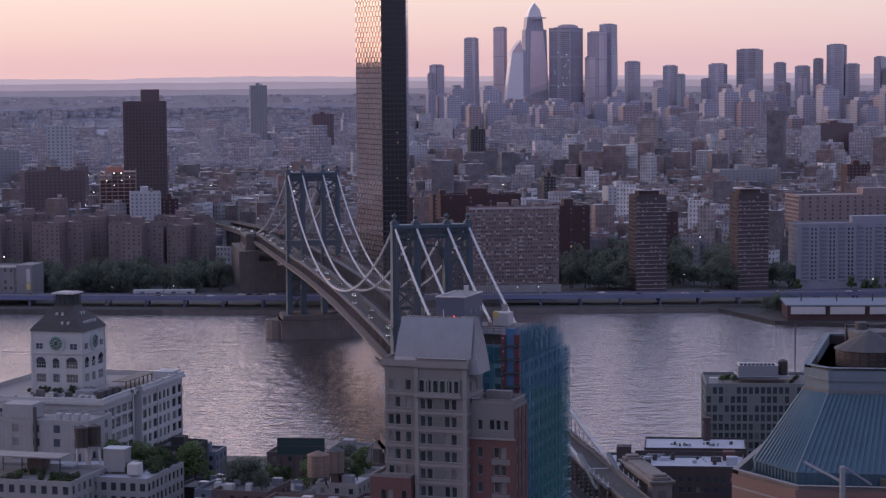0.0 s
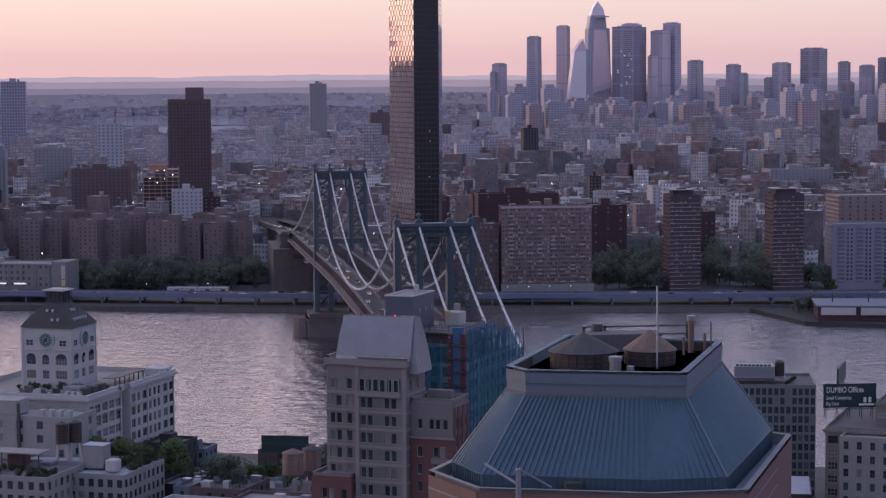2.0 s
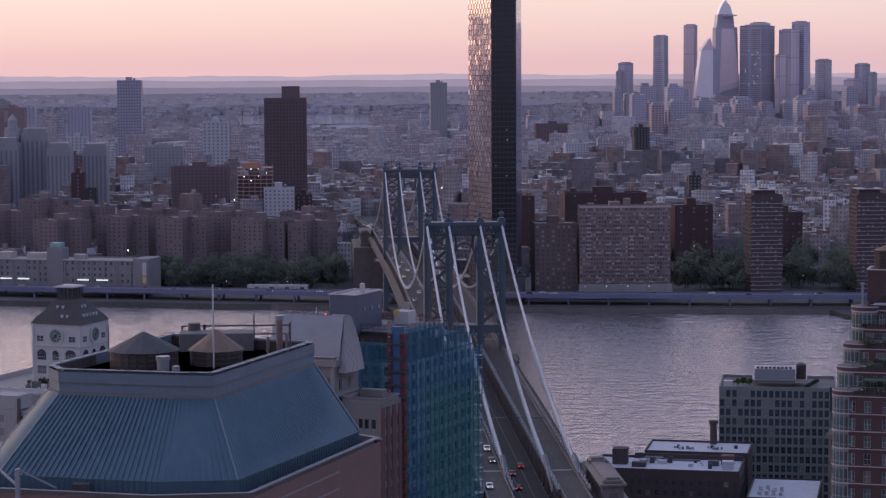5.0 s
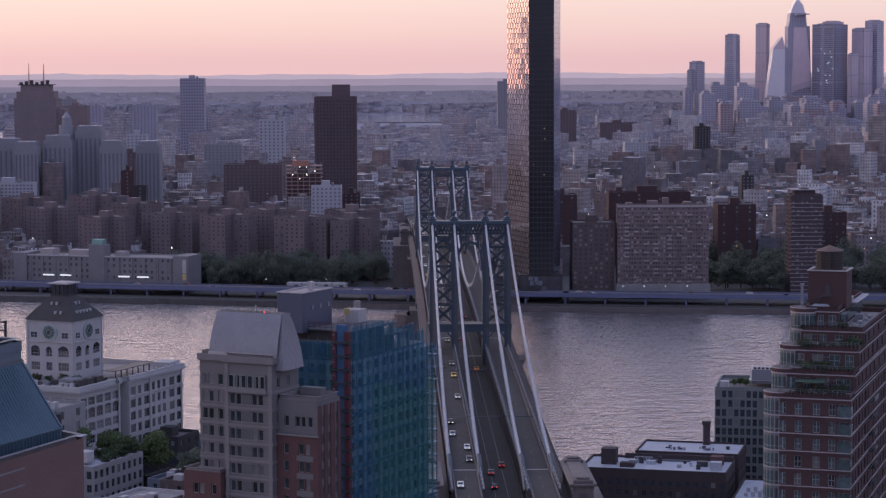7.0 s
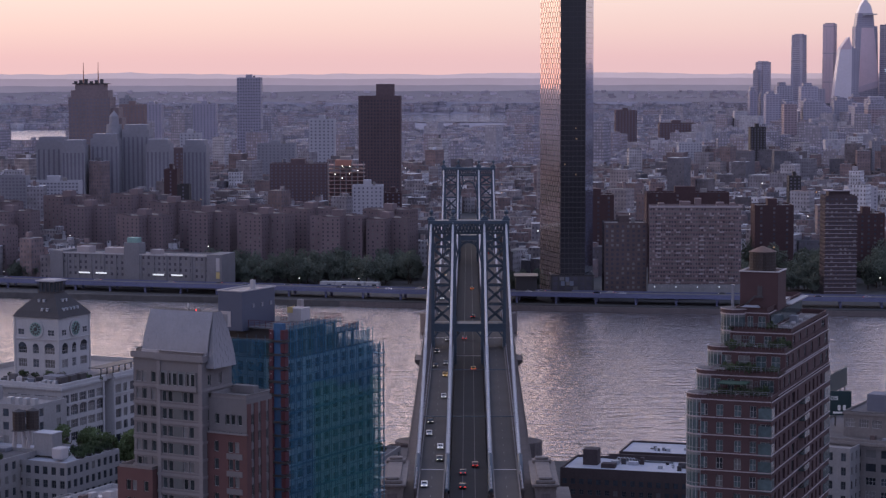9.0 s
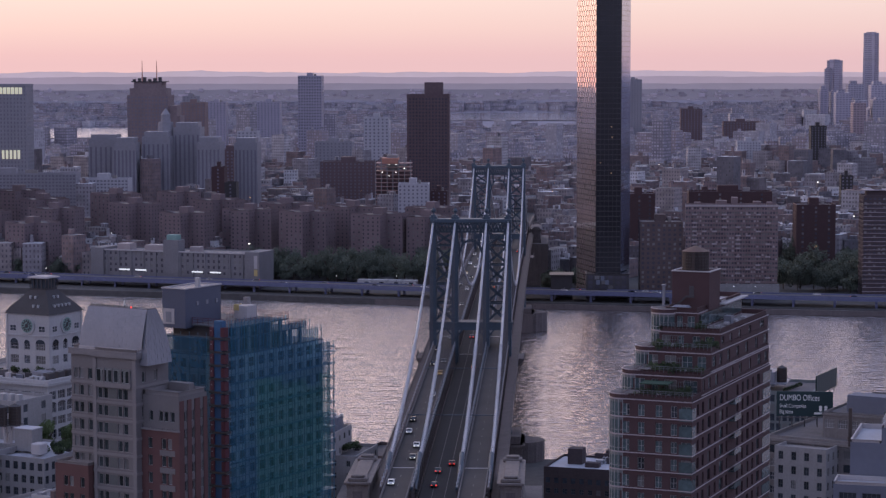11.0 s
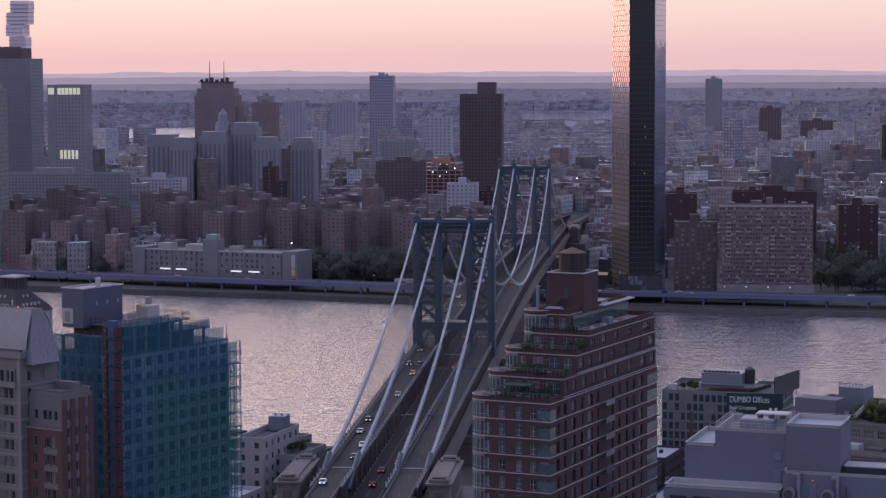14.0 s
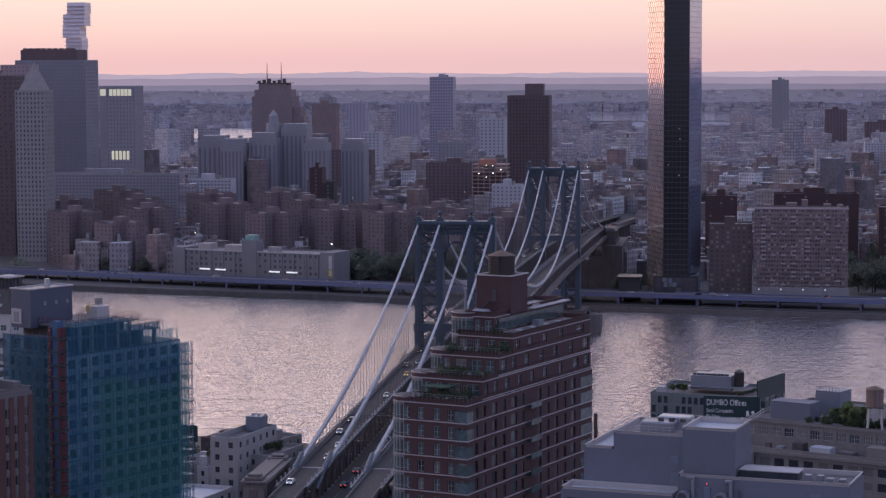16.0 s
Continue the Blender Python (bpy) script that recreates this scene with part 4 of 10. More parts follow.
def anchorage(y0, y1, top, m, c0, c1):
    """Masonry anchorage with a colonnaded pylon each side of the road."""
    a = part("anchorage", boxes([(-29, -15.5, y0, y1, 0, top - 6), (15.5, 29, y0, y1, 0, top - 6), (-15.5, 15.5, y0, y1, 0, top - 13)]), M[m], bridge, "massive granite anchorage")
    for s in (-1, 1):
        x0, x1 = sorted((s * 17.8, s * 23.6))
        pylon = part("pylon", box(x0 - 0.5, x1 + 0.5, c0 - 0.5, c1 + 0.5, top - 12, top - 3.6, 0.15), M[m], a, "stone pylon with a colonnade and stepped head")
        # darker stone on this core paints the shade between the columns
        part("core", box(x0 + 1.5, x1 - 1.5, c0 + 1.5, c1 - 1.5, top - 3.6, top + 1.8), M["stone_dark"], pylon)
        n = 9
        for k in range(n):
            yk = c0 + 5.4 + (c1 - c0 - 10.8) * k / (n - 1)
            for x in (x0 + 0.7, x1 - 0.7):
                part("column", drum(x, yk, top - 3.6, top + 1.8, 0.62, 0.52, 10), M[m], pylon)
        for e0, e1 in ((c0, c0 + 4.2), (c1 - 4.2, c1)):
            part("end_pavilion", box(x0, x1, e0, e1, top - 3.6, top + 1.8, 0.08), M[m], pylon)
            # flat dark panel: the shade of a niche put into its colour
            part("niche", box(x0 + 1.6, x1 - 1.6, e0 - 0.06, e0 + 0.4, top - 2.8, top + 0.9, 0.03), M["stone_dark"], pylon)
            part("head_block", box(x0 + 0.2, x1 - 0.2, e0 + 0.1, e1 - 0.1, top + 3.5, top + 4.5, 0.2), M[m], pylon)
            part("head_cap", box(x0 + 1.0, x1 - 1.0, e0 + 0.7, e1 - 0.7, top + 4.5, top + 5.2, 0.25), M[m], pylon)
        part("entablature", box(x0 - 0.1, x1 + 0.1, c0 - 0.1, c1 + 0.1, top + 1.8, top + 2.8, 0.05), M[m], pylon)
        part("cornice", box(x0 - 0.8, x1 + 0.8, c0 - 0.8, c1 + 0.8, top + 2.8, top + 3.5, 0.12), M[m], pylon)
        part("roof_slab", box(x0 + 0.9, x1 - 0.9, c0 + 4.2, c1 - 4.2, top + 3.5, top + 4.0, 0.1), M[m], pylon)


anchorage(-300, -225, 42.0, "stone", -271, -236)
anchorage(SPAN + SIDE - 8, SPAN + SIDE + 70, 40.0, "stone_dark", SPAN + SIDE + 2, SPAN + SIDE + 50)
# approach viaduct piers on the far side
for y in range(770, 1180, 45):
    part("viaduct_pier", boxes([(-13, -8, y - 3, y + 3, 2, road_z(y) - 0.8), (8, 13, y - 3, y + 3, 2, road_z(y) - 0.8)]), M["stone_dark"], bridge)
part("viaduct_side", strip(-15.2, -14.4, SPAN + SIDE + 40, Y1, 0.9, 3.5), M["steel_tan"], bridge)
part("viaduct_side", strip(14.4, 15.2, SPAN + SIDE + 40, Y1, 0.9, 3.5), M["steel_tan"], bridge)


M["stave_tan"] = mat("sun_bleached_tank_stave", (0.19, 0.135, 0.115), 0.85, var=0.3, scale=0.6, fine=5, streak=0.6, vary=0.25)
M["stave"] = mat("weathered_tank_stave", (0.046, 0.034, 0.031), 0.85, var=0.35, scale=0.6, fine=5, streak=0.6, vary=0.35)


# ---- small things that recur ----
def water_tank(x, y, z, r, h, label, legs=0.0, body="stave", roof="tank_roof", rise=None, hoops=6):
    """A wooden roof tank: staves, iron hoops, conical roof, and a stand if legs is given."""
    t = thing("water_tank", x, y, z, 0, label, "water tank", "roof water tanks")
    n = 24
    barrel = part("barrel", drum(0, 0, legs, legs + h, r * 0.965, n=n), M["wood"], t)
    half = r * math.sin(math.pi / n) * 0.93
    stave = box(-half, half, -r * 1.0, -r * 0.955, legs, legs + h)
    me = bpy.data.meshes.new("stave")
    stave.to_mesh(me)
    stave.free()
    me.materials.append(M[body])
    for i in range(n):
        part("stave", me, None, barrel, m=pose(0, 0, 0, 0, 0, 360 * i / n))
    for i in range(hoops):
        zz = legs + h * (i + 0.5) / hoops
        part("hoop", drum(0, 0, zz, zz + 0.07, r + 0.03, n=n), M["iron"], t)
    part("lid", drum(0, 0, legs + h, legs + h + (rise or r * 0.42), r * 1.09, 0.0, 12), M[roof], t, "conical felt roof")
    if legs:
        for sx, sy in ((-1, -1), (1, -1), (1, 1), (-1, 1)):
            part("leg", beams([((sx * r * 0.85, sy * r * 0.85, 0), (sx * r * 0.6, sy * r * 0.6, legs))], 0.55 if legs > 4 else 0.3), M["coping"] if legs > 4 else M["iron"], t)
        part("platform", box(-r, r, -r, r, legs - 0.3, legs), M["iron"], t)
        for sx in (-1, 1):
            part("brace", beams([((sx * r * 0.85, -r * 0.85, 0.3), (sx * r * 0.65, r * 0.65, legs - 0.4))], 0.16), M["iron"], t)
    return t


def leaf_cloud(seed, r, h, leaves, size):
    """A crown: clumps of small leaf cards round limbs, with gaps and an uneven outline."""
    rnd = random.Random(seed)
    V, F = [], []
    clumps = []
    for _ in range(16):
        a, k = rnd.uniform(0, 2 * math.pi), rnd.uniform(0.2, 1.0)
        clumps.append((r * 0.75 * k * math.cos(a), r * 0.75 * k * math.sin(a), h * (0.25 + 0.65 * rnd.random() * (1.15 - 0.5 * k)), r * rnd.uniform(0.25, 0.45)))
    for _ in range(leaves):
        cx, cy, cz, cr = rnd.choice(clumps)
        v = Vector((rnd.gauss(0, 1), rnd.gauss(0, 1), rnd.gauss(0, 0.8))).normalized() * cr * rnd.uniform(0.55, 1.05)
        p = Vector((cx, cy, cz)) + v
        a = Vector((rnd.gauss(0, 1), rnd.gauss(0, 1), rnd.gauss(0, 1))).normalized()
        b = a.cross(Vector((rnd.gauss(0, 1), rnd.gauss(0, 1), rnd.gauss(0, 1)))).normalized()
        s = size * rnd.uniform(0.6, 1.3)
        k = len(V)
        V += [p - a * s, p + b * s * 0.7, p + a * s, p - b * s * 0.7]
        F.append((k, k + 1, k + 2, k + 3))
    return mesh_of("crown", V, F, [])


def trunk_mesh(seed, h, r):
    rnd = random.Random(seed)
    bm = bmesh.new()
    add_drum(bm, 0, 0, 0, h * 0.45, 0.05 * h * 0.5, 0.03 * h * 0.5, 7)
    for k in range(5):
        a = 2 * math.pi * k / 5 + rnd.random()
        add_beam(bm, (0, 0, h * 0.38), (r * 0.55 * math.cos(a), r * 0.55 * math.sin(a), h * rnd.uniform(0.6, 0.85)), 0.022 * h)
    me = bpy.data.meshes.new("trunk")
    bm.to_mesh(me)
    bm.free()
    me.materials.append(M["bark"])
    return me


TREES = {}
for n, (r, h, key) in enumerate(((4.2, 9.5, "leaf"), (5.0, 11.5, "leaf_dark"), (3.4, 8.0, "leaf"), (5.6, 13.0, "leaf_dark"))):
    crown = leaf_cloud(40 + n, r, h, 2400, 0.33)
    crown.materials.append(M[key])
    TREES[n] = (trunk_mesh(n, h, r), crown)
SHRUB = leaf_cloud(77, 1.6, 2.2, 260, 0.22)
SHRUB.materials.append(M["leaf_terrace"])


def tree(x, y, z, n, s=1.0, group="", label="leafy deciduous tree in spring green"):
    t = thing("tree", x, y, z, (x * 37 + y * 11) % 360, label, "tree", group)
    part("trunk", TREES[n][0], None, t, m=Matrix.Scale(s, 4))
    part("crown", TREES[n][1], None, t, m=Matrix.Scale(s, 4))
    return t


def shrub(x, y, z, s=1.0, label="green roof-terrace shrub in a planter", group="terrace plants"):
    t = thing("shrub", x, y, z, (x * 53 + y * 17) % 360, label, "plant", group)
    part("foliage", SHRUB, None, t, m=Matrix.Scale(s, 4))
    part("planter", box(-0.6 * s, 0.6 * s, -0.6 * s, 0.6 * s, 0, 0.6 * s), M["slate"], t)
    return t


def local(x, y, rot, lx, ly):
    c, s = math.cos(radians(rot)), math.sin(radians(rot))
    return x + lx * c - ly * s, y + lx * s + ly * c


def unit(parent, name, x0, x1, y0, y1, z0, z1, m, bevel=0.06, label=""):
    return part(name, box(x0, x1, y0, y1, z0, z1, bevel), M[m], parent, label)


# ---- off-white loft building with the clock tower ----
M["frame_pale"] = mat("weathered_white_sash", (0.36, 0.35, 0.36), 0.6, var=0.15)


def clock_building():
    X, Y, R = -130.0, -164.0, -24.5
    b = thing("loft_building", X, Y, 3, R, "off-white concrete loft building with multi-pane windows and a cornice", "building")
    W = Walls()
    wall_h = 53.0
    rows = storeys(wall_h, 3, 4.15, 2.75, 2.9)
    W.face((-48, 0, 0), 0, 48, wall_h, even(48, 9, 4.1, 1.2), rows, 0.4)
    W.face((0, 0, 0), 90, 25, wall_h, even(25, 5, 4.0, 0.8), rows, 0.4)
    W.face((0, 25, 0), 0, 0.0001, wall_h)
    W.face((-2.5, 25, 0), 90, 3.5, wall_h)
    W.face((0, 25, 0), 180, 2.5, wall_h)
    W.face((-2.5, 28.5, 0), 0, 3.5, wall_h)
    W.face((1.0, 28.5, 0), 90, 35.5, wall_h, [(1.2, 4.6), (6.0, 8.2), (10.0, 13.4), (15.0, 17.0), (18.6, 20.6), (22.0, 24.0), (26.5, 29.9), (31.4, 34.6)], rows, 0.4)
    W.face((1.0, 64, 0), 180, 49, wall_h)
    W.face((-48, 64, 0), 270, 64, wall_h)
    part("wall", W.mesh(M["clock_white"]), None, b)
    fill_windows(W.holes, b, M["frame_pale"], GLC, bars=2, limit=190, cross=1)
    # segmental heads over the second row from the top
    for face, cols in (((pose(-48, 0, 0)), even(48, 9, 4.1, 1.2)), (pose(0, 0, 0, 0, 0, 90), even(25, 5, 4.0, 0.8))):
        for l, r in cols:
            z = rows[-2][1]
            bm = bmesh.new()
            bm.faces.new([bm.verts.new(((l + r) / 2 + (r - l) / 2 * math.cos(math.pi * k / 8), -0.02, z - 0.05 + 0.75 * math.sin(math.pi * k / 8))) for k in range(9)])
            part("arched_light", bm, M["glass"], b, m=face)
    flat_roof(b, [(-48, 0), (0, 0), (0, 25), (1.0, 28.5), (1.0, 64), (-48, 64)], wall_h + 1, M["roof_grey"], 1.6, 0.5, M["clock_white"])
    # cornice and string course
    for z, p, t in ((wall_h - 0.9, 0.9, 0.9), (wall_h, 0.45, 1.0), (wall_h - 6.2, 0.35, 0.35)):
        part("cornice", boxes([(-48, 0.2 + p, -p, 0.02, z, z + t), (-0.02, p, 0.02, 25, z, z + t), (0.98, 1.0 + p, 28.5, 64 + p, z, z + t)]), M["clock_white"], b)
    for y in (0.4, 24.0, 29.0, 42.2, 63.0):
        off = 0 if y < 26 else 1.0
        unit(b, "pilaster", off - 0.02, off + 0.28, y - 0.4, y + 0.4, 4, wall_h - 1.0, "clock_white", 0.04)
    # roof plant, pergola and arches on the top
    unit(b, "bulkhead", -13, -7, 9, 14, wall_h - 0.6, wall_h + 2.0, "zinc")
    for k in range(3):
        unit(b, "cooling_unit", -4.5 + k * 0.2, -2.2 + k * 0.2, 4 + 5.0 * k, 7.4 + 5.0 * k, wall_h - 0.6, wall_h + 2.6, "iron")
        unit(b, "duct", -9 + 2 * k, -7.6 + 2 * k, 2.5, 4.5, wall_h - 0.6, wall_h + 1.6, "pipe")
    for k in range(7):
        unit(b, "pergola_post", -5.0, -4.7, 30 + 3.6 * k, 30.3 + 3.6 * k, wall_h - 0.6, wall_h + 2.0, "iron", 0)
    unit(b, "pergola_roof", -9.5, -4.4, 29.6, 52.2, wall_h + 2.0, wall_h + 2.2, "iron", 0)
    for k in range(5):
        unit(b, "terrace_lamp", -4.75, -4.45, 31 + 4.5 * k, 31.3 + 4.5 * k, wall_h + 1.5, wall_h + 1.66, "lit", 0)
    unit(b, "end_bulkhead", -6, 0.4, 56, 63.4, wall_h - 0.6, wall_h + 2.0, "clock_white")
    for k in range(14):
        sx, sy = local(X, Y, R, -34 + 2.6 * k + (k % 3) * 0.4, 19.5 + (k % 2) * 2.5)
        shrub(sx, sy, 3 + wall_h - 0.6, 0.6 + 0.25 * (k % 3))
    rnd = random.Random(61)
    for k in range(16):
        ux, uy = rnd.uniform(-30, -6), rnd.uniform(3, 19)
        unit(b, "roof_unit", ux, ux + rnd.uniform(0.8, 2.6), uy, uy + rnd.uniform(0.8, 2.2), wall_h - 0.6, wall_h + rnd.uniform(0.4, 2.0), rnd.choice(("iron", "zinc", "coping", "roof_dark")))
    for k in range(9):
        unit(b, "parapet_pier", -46 + 5.4 * k, -45.2 + 5.4 * k, -0.3, 0.6, wall_h + 0.9, wall_h + 1.5, "clock_white")
    for k in range(5):
        unit(b, "parapet_pier", 0.5, 1.4, 33 + 6.5 * k, 33.9 + 6.5 * k, wall_h + 0.9, wall_h + 1.5, "clock_white")
    # the tower
    tx, ty = local(X, Y, R, -35.3, 24.3)
    t = thing("clock_tower", tx, ty, 55.4, R, "off-white square clock tower with dark slate roof and lantern", "tower")
    S, H = 18.0, 19.4
    W = Walls()
    spec = [(1.6, 5.0), (7.4, 9.8), (12.2, 16.2)]
    for p, a in (((0, 0, 0), 0), ((S, 0, 0), 90), ((S, S, 0), 180), ((0, S, 0), 270)):
        W.face(p, a, S, H, spec, [(2.6, 5.4), (7.2, 9.4)], 0.35)
    part("wall", W.mesh(M["clock_white"]), None, t)
    fill_windows(W.holes, t, M["frame_pale"], GLC, bars=3, limit=40, cross=1)
    arch = window_mesh(1, 1, M["frame_white"], M["glass"])
    for a, px, py in ((0, 0, 0), (90, S, 0), (270, 0, S), (180, S, S)):
        f = pose(px, py, 0, 0, 0, a)
        for l, r in spec:
            # round heads over the upper openings
            bm = bmesh.new()
            c, rad = (l + r) / 2, (r - l) / 2
            vs = [bm.verts.new((c + rad * math.cos(math.pi * k / 10), -0.03, 9.4 + min(rad, 1.5) * math.sin(math.pi * k / 10))) for k in range(11)]
            bm.faces.new(vs)
            part("arched_light", bm, M["glass"], t, m=f)
            bm = bmesh.new()
            for k in range(10):
                q = [(c + (rad + o) * math.cos(math.pi * kk / 10), (min(rad, 1.5) + o) * math.sin(math.pi * kk / 10) + 9.4) for kk in (k, k + 1) for o in (0.0, 0.35)]
                vs = [bm.verts.new((q[i][0], -0.09, q[i][1])) for i in (0, 1, 3, 2)]
                bm.faces.new(vs)
            part("arch_surround", bm, M["clock_white"], t, m=f)
        for l, r in ((1.6, 4.2), (13.6, 16.2)):
            part("window", window_mesh(r - l, 2.0, M["frame_white"], M["glass"], 1), None, t, m=f @ pose((l + r) / 2, -0.02, 14.4))
        for u in (0.0, S - 0.7):
            part("pilaster", box(u, u + 0.7, -0.22, 0.02, 0, H - 0.4, 0.03), M["clock_white"], t, m=f)
        part("string_course", box(-0.3, S + 0.3, -0.35, 0.02, 11.9, 12.3, 0.03), M["clock_white"], t, m=f)
        # clock: pale surround, glazed dial, dark ring of marks, hub and pointers
        disc = bmesh.new()
        bmesh.ops.create_cone(disc, cap_ends=True, segments=36, radius1=3.0, radius2=3.0, depth=0.5, matrix=Matrix.Translation((9, -0.2, 15.4)) @ Matrix.Rotation(radians(90), 4, "X"))
        add_box(disc, 6.0, 12.0, -0.45, 0.05, 15.4, 16.2)
        clock = part("clock_surround", disc, M["clock_white"], t, "raised round clock surround", m=f)
        disc = bmesh.new()
        bmesh.ops.create_cone(disc, cap_ends=True, segments=36, radius1=2.35, radius2=2.35, depth=0.3, matrix=Matrix.Translation((9, -0.42, 15.4)) @ Matrix.Rotation(radians(90), 4, "X"))
        part("dial", disc, M["copper"], clock, "pale green glazed dial")
        bm = bmesh.new()
        for k in range(12):
            an = 2 * math.pi * k / 12
            q = Matrix.Translation((9, -0.6, 15.4)) @ Matrix.Rotation(an, 4, "Y")
            n0 = len(bm.verts)
            add_box(bm, -0.26, 0.26, -0.04, 0.04, 1.15, 2.05)
            bm.verts.ensure_lookup_table()
            for v in bm.verts[n0:]:
                v.co = q @ v.co
        part("hour_marks", bm, M["iron"], clock, kind="stuff")
        bm = bmesh.new()
        bmesh.ops.create_cone(bm, cap_ends=True, segments=16, radius1=0.75, radius2=0.75, depth=0.1, matrix=Matrix.Translation((9, -0.62, 15.4)) @ Matrix.Rotation(radians(90), 4, "X"))
        add_beam(bm, (9, -0.68, 15.4), (9.9, -0.68, 16.9), 0.22)
        add_beam(bm, (9, -0.68, 15.4), (8.2, -0.68, 14.6), 0.3)
        part("pointer", bm, M["iron"], clock)
    # roof in three slopes, narrowing to the lantern
    bm = bmesh.new()
    prev = None
    for z, o in ((H - 0.1, -0.5), (H + 2.0, 1.0), (H + 4.8, 3.6), (H + 7.4, 5.7)):
        ring = [bm.verts.new(p) for p in ((o, o, z), (S - o, o, z), (S - o, S - o, z), (o, S - o, z))]
        if prev:
            for k in range(4):
                bm.faces.new((prev[k], prev[(k + 1) % 4], ring[(k + 1) % 4], ring[k]))
        prev = ring
    bm.faces.new(prev)
    part("roof", bm, M["slate"], t, "dark slate hipped roof")
    for a, px, py in ((0, 0, 0), (90, S, 0)):
        f = pose(px, py, 0, 0, 0, a)
        for u, v in ((4.6, 2.2), (6.6, 2.2), (8.6, 2.2), (10.6, 2.2), (12.6, 2.2), (7.6, 4.9), (9.6, 4.9)):
            if a == 0 and v < 3 and u < 9:
                continue
            part("skylight", box(u - 0.4, u + 0.4, 1.25 + (v - 2.2) * 0.92 - 0.35, 1.25 + (v - 2.2) * 0.92 + 0.5, H + v - 0.2, H + v + 0.75, 0.05), M["pipe"], t, m=f)
    o = 5.8
    lan = part("lantern", boxes([(o, S - o, o, S - o, H + 7.4, H + 8.0)]), M["slate"], t, "glazed lantern room with a flat top")
    for k in range(5):
        for (sx, sy) in ((o + (S - 2 * o) * k / 4, o), (o + (S - 2 * o) * k / 4, S - o), (o, o + (S - 2 * o) * k / 4), (S - o, o + (S - 2 * o) * k / 4)):
            part("mullion", box(sx - 0.12, sx + 0.12, sy - 0.12, sy + 0.12, H + 8.0, H + 11.4), M["iron"], lan)
    part("lantern_glass", box(o + 0.3, S - o - 0.3, o + 0.3, S - o - 0.3, H + 8.0, H + 11.3), M["glass"], lan)
    part("lantern_roof", boxes([(o - 0.7, S - o + 0.7, o - 0.7, S - o + 0.7, H + 11.4, H + 11.8), (o + 0.3, S - o - 0.3, o + 0.3, S - o - 0.3, H + 11.8, H + 12.0)]), M["coping"], lan)


clock_building()


# ---- beige apartment tower with a curved metal crown ----
M["iron_soft"] = mat("shadowed_seam_zinc", (0.20, 0.205, 0.235), 0.5, 0.2, var=0.1)
M["frame_grey"] = mat("grey_green_window_frame", (0.31, 0.315, 0.31), 0.5, var=0.1)
M["panel_grey"] = mat("grey_infill_panel", (0.13, 0.138, 0.14), 0.4, var=0.2, scale=0.3, vary=0.2)
M["tower_glass"] = mat("grey_green_window_glass", (0.028, 0.036, 0.04), 0.08, var=0.4, scale=0.4, fine=0.9, bump=0.02, vary=0.5)
GLB = [(M["tower_glass"], 0.72), (M["glass_curtain"], 0.278), (M["lit"], 0.002)]


